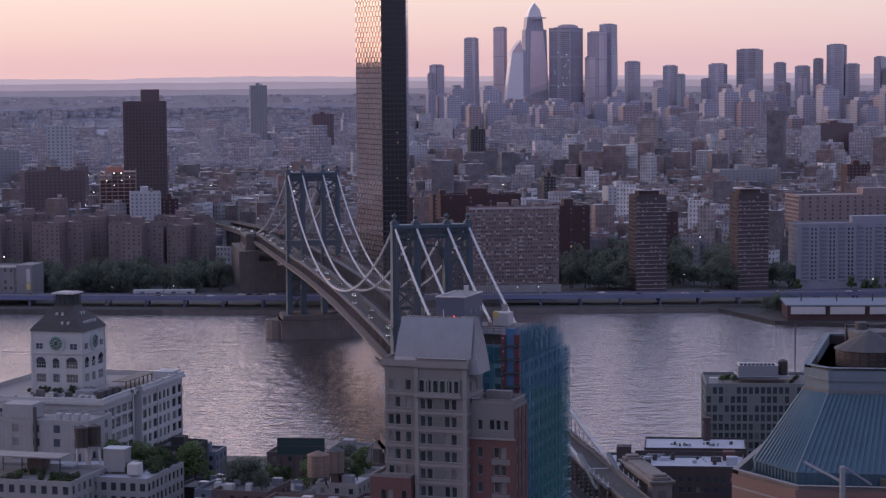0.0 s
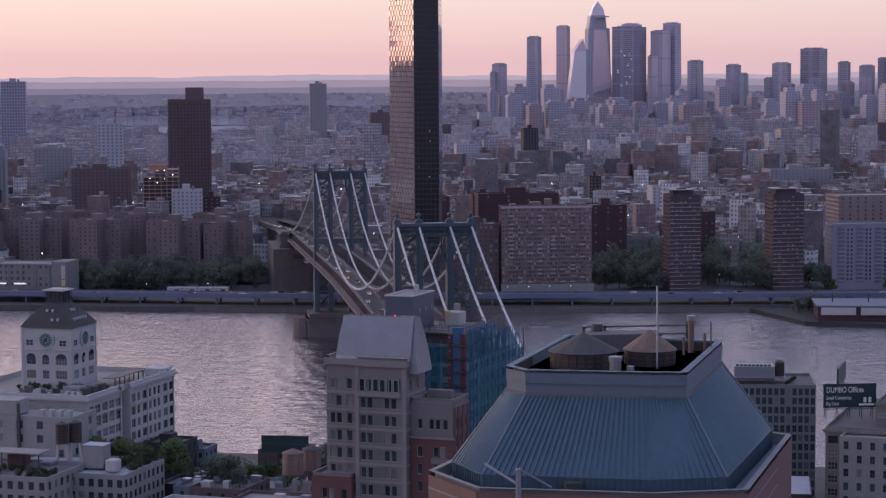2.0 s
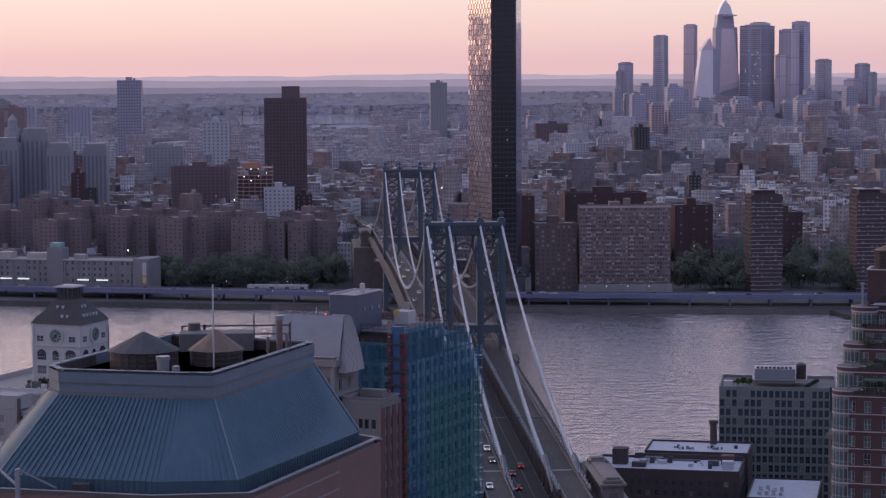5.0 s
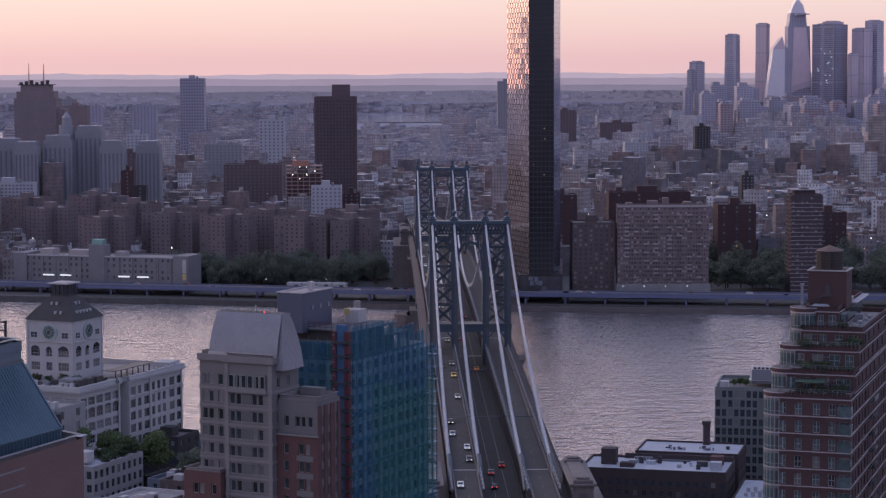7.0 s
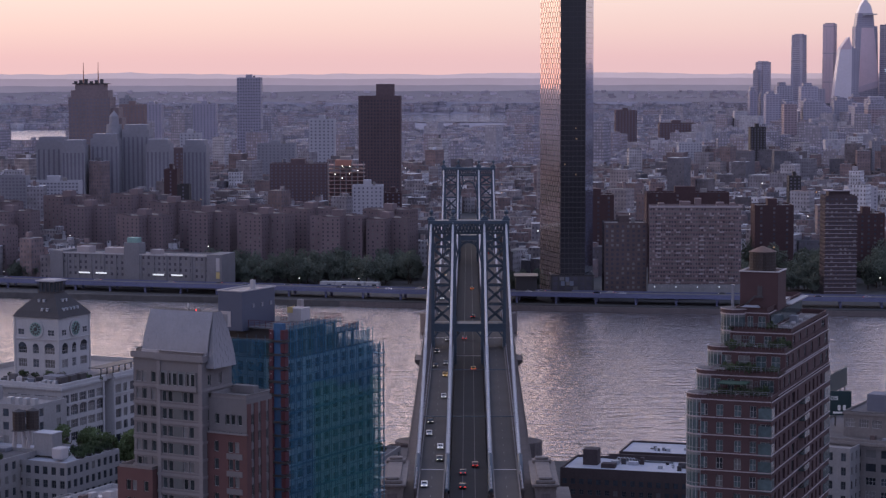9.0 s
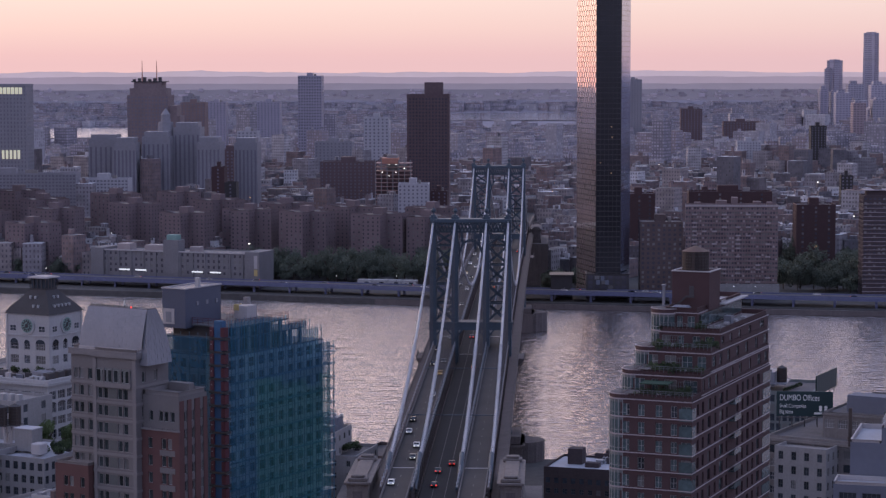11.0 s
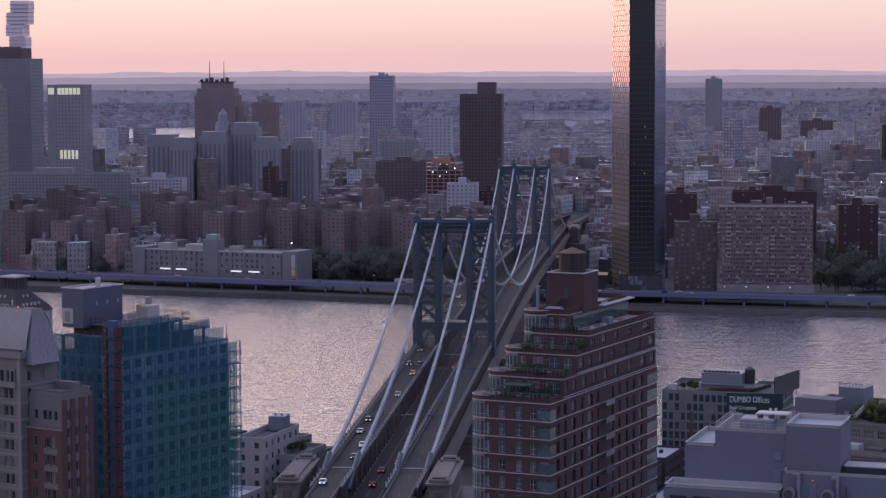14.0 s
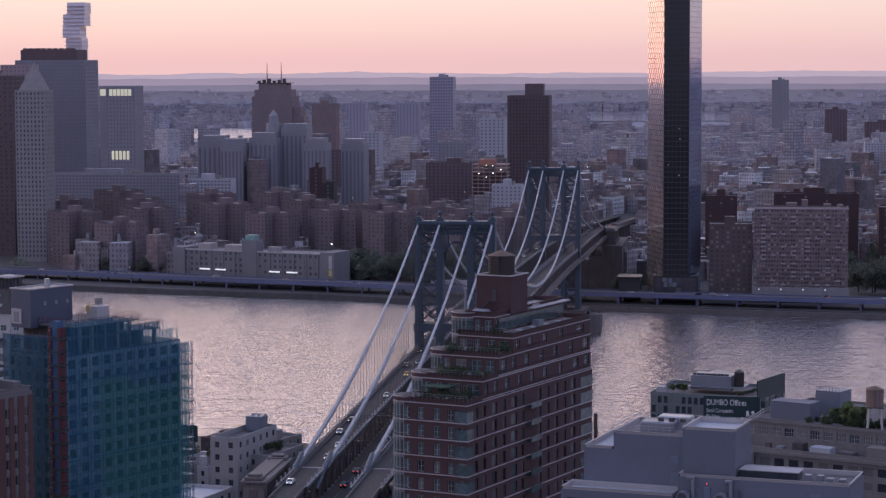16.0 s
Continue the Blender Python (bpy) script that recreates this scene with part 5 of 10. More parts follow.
def beige_tower():
    X, Y, R = -56.0, -400.0, -28.0
    b = thing("apartment_tower", X, Y, 3, R, "beige stone apartment tower with brick wings and curved zinc crown", "building")
    H = 94.0
    P = 3.72
    W, D = Walls(), Walls()
    rows = storeys(H, 30, P, 2.3, 3.9)
    pair = [(1.0, 2.2), (2.5, 3.7)]
    W.face((-11.7, 0, 0), 0, 11.7, H, [(1.2, 2.45), (2.75, 4.0), (6.6, 7.85), (8.15, 9.4)], rows, 0.3)
    W.face((0, 0, 0), 90, 11, H, [(2.0, 3.2), (6.0, 7.2)], rows, 0.3)
    W.face((0, 11, 0), 180, 18.7, H)
    W.face((-18.7, 11, 0), 270, 9.8, H, [(3, 4.2), (7, 8.2)], rows, 0.3)
    W.face((-18.7, 1.2, 0), 0, 7.0, H, [(0.7, 1.9), (2.2, 3.4), (4.6, 5.8)], rows, 0.3)
    W.face((-11.7, 1.2, 0), 270, 1.2, H)
    part("wall", W.mesh(M["beige"]), None, b)
    fill_windows(W.holes, b, M["frame_grey"], GLB, bars=0, rail=False, limit=200)
    part("window_panel", boxes([(-7.5, -5.3, -0.03, 0.02, z0 + 0.02, z1 - 0.02) for z0, z1 in rows[:-1]]), M["panel_grey"], b, "grey infill panels between window pairs", kind="stuff")
    flat_roof(b, [(-18.7, 1.2), (-11.7, 1.2), (-11.7, 0), (0, 0), (0, 11), (-18.7, 11)], H + 0.9, M["roof_grey"], 1.2, 0.4, M["beige_light"])
    for r in range(13):
        z = H - 2.2 - r * P + (0.6 if r == 0 else 0)
        if r == 0:
            part("cornice", boxes([(-19.1, -11.5, 0.75, 1.22, H - 1.0, H + 0.3), (-12.1, 0.4, -0.45, 0.02, H - 1.0, H + 0.3), (-0.02, 0.45, 0, 11, H - 1.0, H + 0.3)]), M["beige_light"], b)
            continue
        part("band_course", boxes([(-18.8, -11.7, 1.02, 1.22, z - 1.3, z - 0.72), (-11.8, 0.1, -0.2, 0.02, z - 1.3, z - 0.72), (-0.02, 0.2, 0, 11, z - 1.3, z - 0.72)]), M["beige_light"], b)
        part("sill_course", boxes([(-18.75, -11.7, 1.1, 1.22, z - 4.1, z - 3.9), (-11.75, 0.05, -0.12, 0.02, z - 4.1, z - 3.9)]), M["beige_light"], b)
    for x in (-11.6, -0.9):
        unit(b, "pier", x, x + 0.9, -0.22, 0.02, 30, H - 1.2, "beige_light", 0.03)
    # loggia at the top of the bay
    unit(b, "loggia", -11.0, -1.4, -0.1, 0.05, H - 6.4, H - 3.3, "panel_grey", 0)
    for k in range(6):
        part("loggia_door", window_mesh(1.25, 2.7, M["frame_grey"], M["tower_glass"], 0, False), None, b, m=pose(-10.0 + 1.55 * k, -0.14, H - 4.95))
    for k in range(5):
        unit(b, "loggia_post", -11.0 + 2.3 * k, -10.7 + 2.3 * k, -0.3, 0.1, H - 6.4, H - 3.3, "beige", 0)
    unit(b, "loggia_rail", -11.2, -1.2, -0.5, -0.1, H - 7.4, H - 6.4, "beige_light", 0.04)
    # wing towards the river road: beige head over red brick
    rows2 = storeys(85.5, 30, P, 2.2, 3.4)
    D.face((0, 2.2, 0), 0, 9.6, 85.5, [(1.6, 2.7), (4.2, 5.3), (5.6, 6.7), (7.3, 8.4)], rows2[-2:], 0.3)
    D.face((9.6, 2.2, 0), 90, 9.6, 85.5, [(1.6, 2.6), (4.2, 5.2), (7.2, 8.2)], rows2, 0.3)
    D.face((9.6, 11.8, 0), 180, 9.6, 85.5)
    me = D.mesh(M["beige"])
    part("wing_wall", me, None, b)
    fill_windows(D.holes, b, M["frame_grey"], GLB, bars=0, rail=False, limit=120)
    part("brick_cladding", boxes([(9.62, 9.78, 2.3, 3.7, 4, 84.5), (9.62, 9.78, 4.9, 6.3, 4, 84.5), (9.62, 9.78, 7.5, 9.3, 4, 84.5), (9.62, 9.78, 10.5, 11.8, 4, 84.5)]), M["brick_red"], b, "red brick piers")
    E = Walls()
    E.face((-0.3, 1.6, 0), 0, 10.3, 78.0, [(2.0, 3.2), (5.6, 6.8), (7.2, 8.4)], storeys(78.0, 30, P, 2.3, 1.6), 0.3)
    E.face((10.0, 1.6, 0), 90, 0.7, 78)
    E.quad((-0.3, 1.6, 78.0), (10.0, 1.6, 78.0), (10.0, 2.3, 78.0), (-0.3, 2.3, 78.0))
    part("brick_front", E.mesh(M["brick_red"]), None, b, "red brick facing")
    fill_windows(E.holes, b, M["frame_grey"], GLB, bars=0, rail=False, limit=80)
    for k in range(12):
        z = 78 - 5.25 - P * k
        unit(b, "spandrel_panel", 4.9, 8.9, 1.48, 1.6, z, z + 1.2, "beige", 0)
    part("coping", box(-0.5, 10.2, 1.3, 1.8, 78.0, 78.35), M["beige_light"], b)
    flat_roof(b, [(0, 2.2), (9.6, 2.2), (9.6, 11.8), (0, 11.8)], 86.4, M["roof_grey"], 1.0, 0.35, M["beige_light"])
    unit(b, "terrace_screen", 1.0, 6.6, 9.6, 11.4, 85.4, 87.2, "beige")
    # brick shoulder below
    S = Walls()
    S.face((-21.2, -1.6, 0), 0, 9.2, 69.4, [(2.3, 3.5), (3.9, 5.1), (6.9, 8.1)], storeys(69.4, 30, P, 2.2, 2.6), 0.3)
    S.face((-12.0, -1.6, 0), 90, 3.0, 69.4)
    S.face((-21.2, 10, 0), 270, 11.6, 69.4)
    part("shoulder_wall", S.mesh(M["brick_red"]), None, b, "red brick shoulder")
    fill_windows(S.holes, b, M["frame_grey"], GLB, bars=0, rail=False, limit=60)
    flat_roof(b, [(-21.2, -1.6), (-12.0, -1.6), (-12.0, 1.2), (-18.7, 1.2), (-18.7, 10), (-21.2, 10)], 70.0, M["roof_grey"], 0.8, 0.3, M["beige_light"])
    # crown: ribbed zinc shells, leaning in and curving over
    crown = part("crown_base", box(-16.4, 0.2, 1.0, 9.4, H - 0.3, H + 0.9, 0.05), M["coping"], b, "white band under the crown")
    # a hull of lapped zinc courses: the front leans back, the rear leans in, the flanks flare out and hang lower
    Z0, Z1, n = H + 0.9, H + 9.3, 11

    def front(u, k):
        left, right = -16.2 + 1.0 * k ** 2.2, 0.6 + 0.1 * k
        return Vector((left + (right - left) * u, 1.2 + 2.0 * k ** 1.4, Z0 + (Z1 - Z0) * k))

    def flank(v, k, side):
        zb = Z0 - 3.3
        x = 1.5 * (1 - k) ** 1.15
        y0, y1 = 1.3 + 1.95 * k ** 1.4, 9.6 - 3.4 * k ** 2.2
        return Vector((0.6 + 0.1 * k + x if side > 0 else -16.2 + 1.0 * k ** 2.2 - 0.5 * x, y0 + (y1 - y0) * v, zb + (Z1 - zb) * k))
    courses = bmesh.new()

    def sheet(f, cols):
        for i in range(n):
            for c in range(cols):
                q = [f(c / cols, i / n), f((c + 1) / cols, i / n), f((c + 1) / cols, (i + 1) / n), f(c / cols, (i + 1) / n)]
                nrm = (q[1] - q[0]).cross(q[3] - q[0]).normalized()
                # each course laps over the one below it
                courses.faces.new([courses.verts.new(p + nrm * o) for p, o in zip(q, (0.045, 0.045, 0.0, 0.0))])
                courses.faces.new([courses.verts.new(p) for p in (q[1] + nrm * 0.045, q[0] + nrm * 0.045, q[0], q[1])])
    sheet(front, 12)
    sheet(lambda v, k: flank(v, k, 1), 9)
    sheet(lambda v, k: flank(1 - v, k, -1), 9)
    sheet(lambda u, k: Vector((front(1 - u, k).x, flank(1, k, 1).y, front(0, k).z)), 6)
    part("crown_shell", courses, M["zinc"], crown, "grey zinc cladding in lapped courses")
    # front returns of the flaring flanks, and the closing soffit
    edge = bmesh.new()
    for side, u in ((1, 1), (-1, 0)):
        ring = []
        for i in range(n + 1):
            p = flank(0, i / n, side)
            ring.append((edge.verts.new(p), edge.verts.new((front(u, 0).x - 0.6 * side, p.y + 0.02, p.z))))
        for (a0, b0), (a1, b1) in zip(ring, ring[1:]):
            edge.faces.new((a0, a1, b1, b0) if side > 0 else (a0, b0, b1, a1))
        p, q = flank(0, 0, side), flank(1, 0, side)
        edge.faces.new([edge.verts.new(w) for w in (p, q, (-9.4, q.y, q.z), (-9.4, p.y, p.z))])
    part("flank_return", edge, M["zinc"], crown)
    joints = bmesh.new()
    for i in range(n):
        for c in range(5):
            u = (c + 0.23 + 0.37 * ((i * 3) % 5) / 2) / 5
            if 0.02 < u < 0.98:
                add_beam(joints, front(u, i / n) + Vector((0, -0.08, 0)), front(u, (i + 1) / n) + Vector((0, -0.03, 0)), 0.03)
        for c in range(4):
            v = (c + 0.35 + 0.4 * (i % 2)) / 4
            if v < 0.98:
                add_beam(joints, flank(v, i / n, 1) + Vector((0.08, 0, 0)), flank(v, (i + 1) / n, 1) + Vector((0.03, 0, 0)), 0.04)
    part("panel_joint", joints, M["iron_soft"], crown, kind="stuff")
    part("crown_roof", box(-15.1, 0.6, 3.3, 6.1, Z1 - 0.12, Z1 + 0.05), M["roof_dark"], crown, "dark flat crown ridge")
    for k in range(9):
        part("roof_post", box(-14.8 + 1.5 * k, -14.62 + 1.5 * k, 3.5, 3.68, Z1, Z1 + 0.55), M["iron"], crown)
    part("roof_rail", boxes([(-14.8, -2.4, 3.5, 3.65, Z1 + 0.26, Z1 + 0.36)]), M["iron"], crown)
    part("roof_pipe", drum(-6.6, 4.6, Z1, Z1 + 1.5, 0.14, n=8), M["pipe"], crown)
    part("warning_lamp", box(-4.0, -3.75, 3.4, 3.65, Z1 + 0.1, Z1 + 0.4), M["lit_red"], crown, "red aircraft warning lamp")


beige_tower()


# ---- tower wrapped in blue netting, under construction ----
def net_material(name, col, clear):
    m = mat(name, col, 0.75, var=0.15, scale=0.22, fine=1.3, streak=0.2, vary=0.07, bump=0.3)
    t = m.node_tree
    b, out = t.nodes["Principled BSDF"], t.nodes["Material Output"]
    tr, mix = t.nodes.new("ShaderNodeBsdfTransparent"), t.nodes.new("ShaderNodeMixShader")
    mix.inputs[0].default_value = clear
    tr.inputs[0].default_value = (0.78, 0.92, 1.0, 1)
    t.links.new(b.outputs[0], mix.inputs[1])
    t.links.new(tr.outputs[0], mix.inputs[2])
    t.links.new(mix.outputs[0], out.inputs["Surface"])
    return m


M["net_slab"] = mat("grimy_slab_edge", (0.10, 0.10, 0.11), 0.85, var=0.2)
NETS = [net_material("blue_safety_net", (0.018, 0.12, 0.20), 0.52), net_material("teal_safety_net", (0.016, 0.155, 0.15), 0.52), net_material("pale_blue_safety_net", (0.035, 0.17, 0.24), 0.62)]
NET_DENSE = net_material("dense_blue_net", (0.007, 0.075, 0.135), 0.26)


def netted_tower():
    X, Y, R = -40.5, -374.0, -28.0
    b = thing("construction_tower", X, Y, 3, R, "unfinished concrete tower wrapped in blue debris netting and scaffolding", "building")
    rnd = random.Random(4)
    # concrete frame with window openings, open floors at the top
    W = Walls()
    H, P = 90.0, 3.45
    rows = storeys(H, 20, P, 2.1, 0.9)
    W.face((-19, 0, 0), 0, 19, H, even(19, 7, 1.5), rows, 0.35)
    W.face((0, 0, 0), 90, 38, H, even(38, 10, 2.3), rows, 0.5)
    W.face((0, 38, 0), 180, 19, H)
    W.face((-19, 38, 0), 270, 38, H)
    part("wall", W.mesh(M["net_frame"]), None, b, "bare concrete wall")
    fill_windows(W.holes, b, M["frame_dark"], GLD, bars=1, limit=120)
    part("floor_slab", box(-19, 0, 0, 38, H, H + 0.3), M["net_slab"], b)
    part("floor_slab", box(-19, 0, 0, 31, H + 3.6, H + 3.9), M["net_slab"], b)
    part("floor_slab", box(-19, 0, 3.0, 24, H + 6.2, H + 6.5), M["net_slab"], b)
    for k in range(10):
        y = 0.4 + 4.1 * k
        top = H + (3.9 if y < 3 else 6.2 if y < 24 else 3.6 if y < 31 else 0)
        for x in (-18.5, -9.5, -0.8):
            if top > H:
                unit(b, "column", x, x + 0.6, y, y + 0.6, H + 0.3, top, "concrete", 0)
    # dark boxes added to give the open floors their inner shade
    part("stair_core", box(-18.0, -4.0, 4, 23, H + 0.3, H + 6.1, 0.05), M["slate"], b, "dark block standing in for shade in the open floors")
    part("stair_core", box(-18.0, -4.0, 23, 29, H + 0.3, H + 3.6, 0.05), M["slate"], b)
    # sheets of netting, one lift at a time, hung outside the scaffold
    for face in (0, 1):
        length = 19.0 if face == 0 else 40.0
        n = 4 if face == 0 else 8
        step = length / n
        for i in range(n):
            mid = (i + 0.5) * step
            if face == 1:
                top = 97.8 if mid < 14 else 97.2 if mid < 21 else 95.5 if mid < 31 else 93.5 if mid < 36 else 89.5
            else:
                top = 94.4
            z = top
            while z > 20:
                lift = 6.9
                nx, nz = 6, 4
                V, F = [], []
                for a in range(nx + 1):
                    for c in range(nz + 1):
                        w = 0.14 * noise.noise((a * 0.9 + i * 3, c * 0.8 + z, face * 9.0)) + 0.1 * math.sin(math.pi * a / nx)
                        u, v = i * step + step * a / nx, z - lift * c / nz
                        V.append((-19 + u, -1.5 - w, v) if face == 0 else (1.5 + w, u - 1.0, v))
                for a in range(nx):
                    for c in range(nz):
                        q = a * (nz + 1) + c
                        F.append((q, q + 1, q + nz + 2, q + nz + 1) if face == 0 else (q, q + 1, q + nz + 2, q + nz + 1))
                me = mesh_of("net_sheet", V, F, [])
                low = 58 < z < 84 and face == 1
                part("net_sheet", me, NET_DENSE if face == 0 and i < 3 else NETS[1] if (low and 2 <= i) else NETS[2 if z < 62 or rnd.random() < 0.3 else 0], b)
                z -= lift
    # far end: open scaffold bay
    bm = bmesh.new()
    for x in (-19, -12, -6, 0, 1.2):
        for y in (38.6, 41.0):
            add_beam(bm, (x, y, 4), (x, y, 89.5), 0.1)
    for y in [-1.2 + 2.45 * k for k in range(18)]:
        top = 98.6 if y < 14 else 97.8 if y < 21 else 96 if y < 31 else 94 if y < 36 else 90
        for x in (0.35, 1.35):
            add_beam(bm, (x, y, 20), (x, y, top - 0.2), 0.12)
    for k in range(36):
        z = 22 + 1.95 * k
        add_beam(bm, (1.35, -1.2, z), (1.35, 41.0 if z < 89 else 36 if z < 93 else 22, z), 0.13)
        if z < 90:
            add_beam(bm, (1.35, 41.0, z), (-19, 41.0, z), 0.08)
        add_beam(bm, (-19, -1.35, z), (0.5, -1.35, z), 0.08)
    for x in [-19 + 2.4 * k for k in range(9)]:
        add_beam(bm, (x, -1.35, 20), (x, -1.35, 95.4), 0.09)
    for k in range(11):
        z = 24 + 6.0 * k
        add_box(bm, 0.3, 1.4, -1.2, 40.8, z, z + 0.12)
        add_box(bm, -3.5, 1.6, 38.4, 41.2, z, z + 0.15)
        add_box(bm, -3.5, 1.6, 38.4, 41.2, z + 3, z + 3.15)
    part("scaffold_frame", bm, M["tube_blue"], b, "steel scaffold tubes and decks", kind="stuff")
    # hoist mast with its red landing gates
    unit(b, "hoist_mast", -1.2, 1.0, -3.2, -1.7, 4, 98.5, "net_blue", 0)
    for k in range(26):
        z = 20 + 3.0 * k
        unit(b, "hoist_gate", -2.2, -1.15, -3.5, -1.9, z, z + 2.1, "hoist_red", 0.05)
        unit(b, "hoist_gate", 0.7, 1.8, -3.4, -1.9, z, z + 2.1, "hoist_red", 0.05)
        unit(b, "gate_sign", -1.85, -1.6, -3.56, -3.5, z + 1.2, z + 1.45, "coping", 0)
        unit(b, "hoist_landing", -2.4, 2.1, -3.6, -1.6, z - 0.6, z - 0.2, "slate", 0)
    # roof: plant box, edge rails, stair head
    plant = part("plant_room", box(-18.8, -12.2, 1, 14.4, 95.6, 104.5, 0.08), M["plant_blue"], b, "grey-blue clad plant room")
    part("coping", boxes([(-19.0, -12.0, 0.8, 1.2, 104.5, 104.75), (-19.0, -12.0, 14.2, 14.6, 104.5, 104.75), (-19.0, -18.6, 1.2, 14.2, 104.5, 104.75), (-12.4, -12.0, 1.2, 14.2, 104.5, 104.75)]), M["coping"], plant)
    part("vent", box(-14.4, -13.5, 7.5, 8.4, 104.5, 106.6), M["pipe"], plant)
    part("opening", box(-18.5, -15.3, 0.86, 1.0, 96.5, 100.0), M["coping"], plant, "white framed opening")
    part("door", box(-17.7, -16.1, 0.8, 0.86, 96.9, 99.3), M["zinc"], plant)
    for k in range(3):
        part("louvre", box(-12.2, -12.05, 5.0 + 3.6 * k, 5.8 + 3.6 * k, 100.6, 101.5), M["zinc"], plant)
    stair = part("stair_head", box(-10.4, -6.8, 17, 21, 96.5, 99.5, 0.06), M["coping"], b, "white stair head with yellow board")
    part("board", boxes([(-10.43, -9.0, 16.9, 17.0, 98.4, 99.7), (-10.5, -10.4, 17, 20, 98.4, 99.7)]), M["yellow"], stair)
    part("chimney", box(-8.8, -7.6, 18.4, 19.6, 99.8, 101.4), M["roof_grey"], stair)
    for (x0, y0, x1, y1, z) in ((-12, 3.2, 0, 3.2, 96.5), (0, 3.2, 0, 24, 96.5), (0, 24, -19, 24, 96.5), (0, 24, 0, 31, 93.9), (0, 31, -19, 31, 93.9), (-11, 15, -11, 24, 96.5)):
        bm = bmesh.new()
        for dz in (0.45, 1.1, 1.5):
            add_beam(bm, (x0, y0, z + dz), (x1, y1, z + dz), 0.09)
        for k in range(9):
            add_beam(bm, (x0 + (x1 - x0) * k / 8, y0 + (y1 - y0) * k / 8, z), (x0 + (x1 - x0) * k / 8, y0 + (y1 - y0) * k / 8, z + 1.5), 0.09)
        part("guard_rail", bm, M["hoist_red"], b, "red edge guard rail")


netted_tower()


# ---- hip-roofed tower close to the camera ----
def hipped_tower():
    b = thing("hip_roofed_tower", 0, 0, 3, 0, "salmon brick tower with ribbed blue-green metal roof", "building")
    T = [(-80.9, -692.3), (-79.9, -694.9), (-71.4, -697.6), (-68.5, -698.2), (-61.2, -680.4), (-73.0, -674.0)]
    Bt = [(-85.3, -693.6), (-83.9, -699.4), (-72.4, -703.4), (-66.7, -703.2), (-57.6, -683.0), (-72.0, -668.0)]
    Wl = [(-87.2, -694.2), (-84.7, -701.6), (-72.6, -705.6), (-65.6, -705.2), (-55.9, -682.8), (-71.6, -665.6)]
    n = len(T)
    # brick shaft below the gutter
    V = [(x, y, 0) for x, y in Wl] + [(x, y, 125.6) for x, y in Wl]
    part("wall", mesh_of("wall", V, [(i, (i + 1) % n, n + (i + 1) % n, n + i) for i in range(n)], [M["salmon"]]), None, b, "salmon brick shaft")
    flat_roof(b, Wl, 125.9, M["parapet_grey"], 0.9, 0.45, M["salmon_coping"])
    for k in (0.9, 2.2):
        V = [(x, y, 125.6 - k) for x, y in Wl] + [(x, y, 125.45 - k) for x, y in Wl]
        V = [(x * 1.0006 - (-72) * 0.0006, y + (0.06 if y > -690 else -0.06), z) for x, y, z in V]
        part("band_course", mesh_of("band", V, [(n + i, n + (i + 1) % n, (i + 1) % n, i) for i in range(n)], [M["salmon_coping"]]), None, b)
    # low upright band, then the sloping sheets with their standing seams
    z0, z1, z2 = 125.0, 126.4, 131.6
    V = [(x, y, z0) for x, y in Bt] + [(x, y, z1) for x, y in Bt]
    part("skirt", mesh_of("skirt", V, [(i, (i + 1) % n, n + (i + 1) % n, n + i) for i in range(n)], [M["teal_roof"]]), None, b, "upright blue-green metal skirt")
    for i in range(n):
        j = (i + 1) % n
        a, c, d, e = Vector((*Bt[i], z1)), Vector((*Bt[j], z1)), Vector((*T[j], z2)), Vector((*T[i], z2))
        sheet = part("roof_sheet", mesh_of("roof_sheet", [a, c, d, e], [(0, 1, 2, 3)], [M["teal_roof"]]), None, b)
        nrm = (c - a).cross(d - a).normalized()
        count = max(3, int((c - a).length / 0.44))
        rise = 0.015 if i == 3 else 0.07
        seam = bmesh.new()
        for k in range(1, count):
            p, q = a.lerp(c, k / count), e.lerp(d, k / count)
            add_beam(seam, p, q, 0.2, 2 * rise)
            add_beam(seam, p, p - Vector((0, 0, 1.4)), 0.2, 2 * rise)
        part("standing_seam", seam, M["teal_roof"], sheet, kind="stuff")
        part("hip_cap", beams([(a + nrm * 0.03, e + nrm * 0.03)], 0.07 if i == 2 else 0.14), M["teal_roof" if i == 2 else "hip_metal"], b)
        part("eave_flashing", beams([(a + nrm * 0.03, c + nrm * 0.03)], 0.1), M["teal_roof"], b)
    # parapet of the tank well
    def grow(poly, g):
        c = Vector((-72.5, -687.0))
        return [tuple(Vector(p) + (Vector(p) - c).normalized() * g) for p in poly]
    for za, zb, g, m in ((131.4, 131.7, 0.2, "coping_tan"), (131.7, 132.4, 0.05, "parapet_grey"), (132.4, 132.55, 0.16, "parapet_grey"), (132.55, 133.2, 0.12, "parapet_grey")):
        poly = grow(T, g)
        V = [(x, y, za) for x, y in poly] + [(x, y, zb) for x, y in poly]
        F = [(i, (i + 1) % n, n + (i + 1) % n, n + i) for i in range(n)] + [tuple(range(n))[::-1]]
        if zb < 133:
            F.append(tuple(range(n, 2 * n)))
        part("parapet_course", mesh_of("course", V, F, [M[m]]), None, b)
    flat_roof(b, grow(T, 0.2), 133.4, M["roof_dark"], 2.3, 0.55, M["parapet_grey"])
    # dark lining of the well
    ring = grow(T, -0.85)
    V = [(x, y, 131.15) for x, y in ring] + [(x, y, 133.3) for x, y in ring]
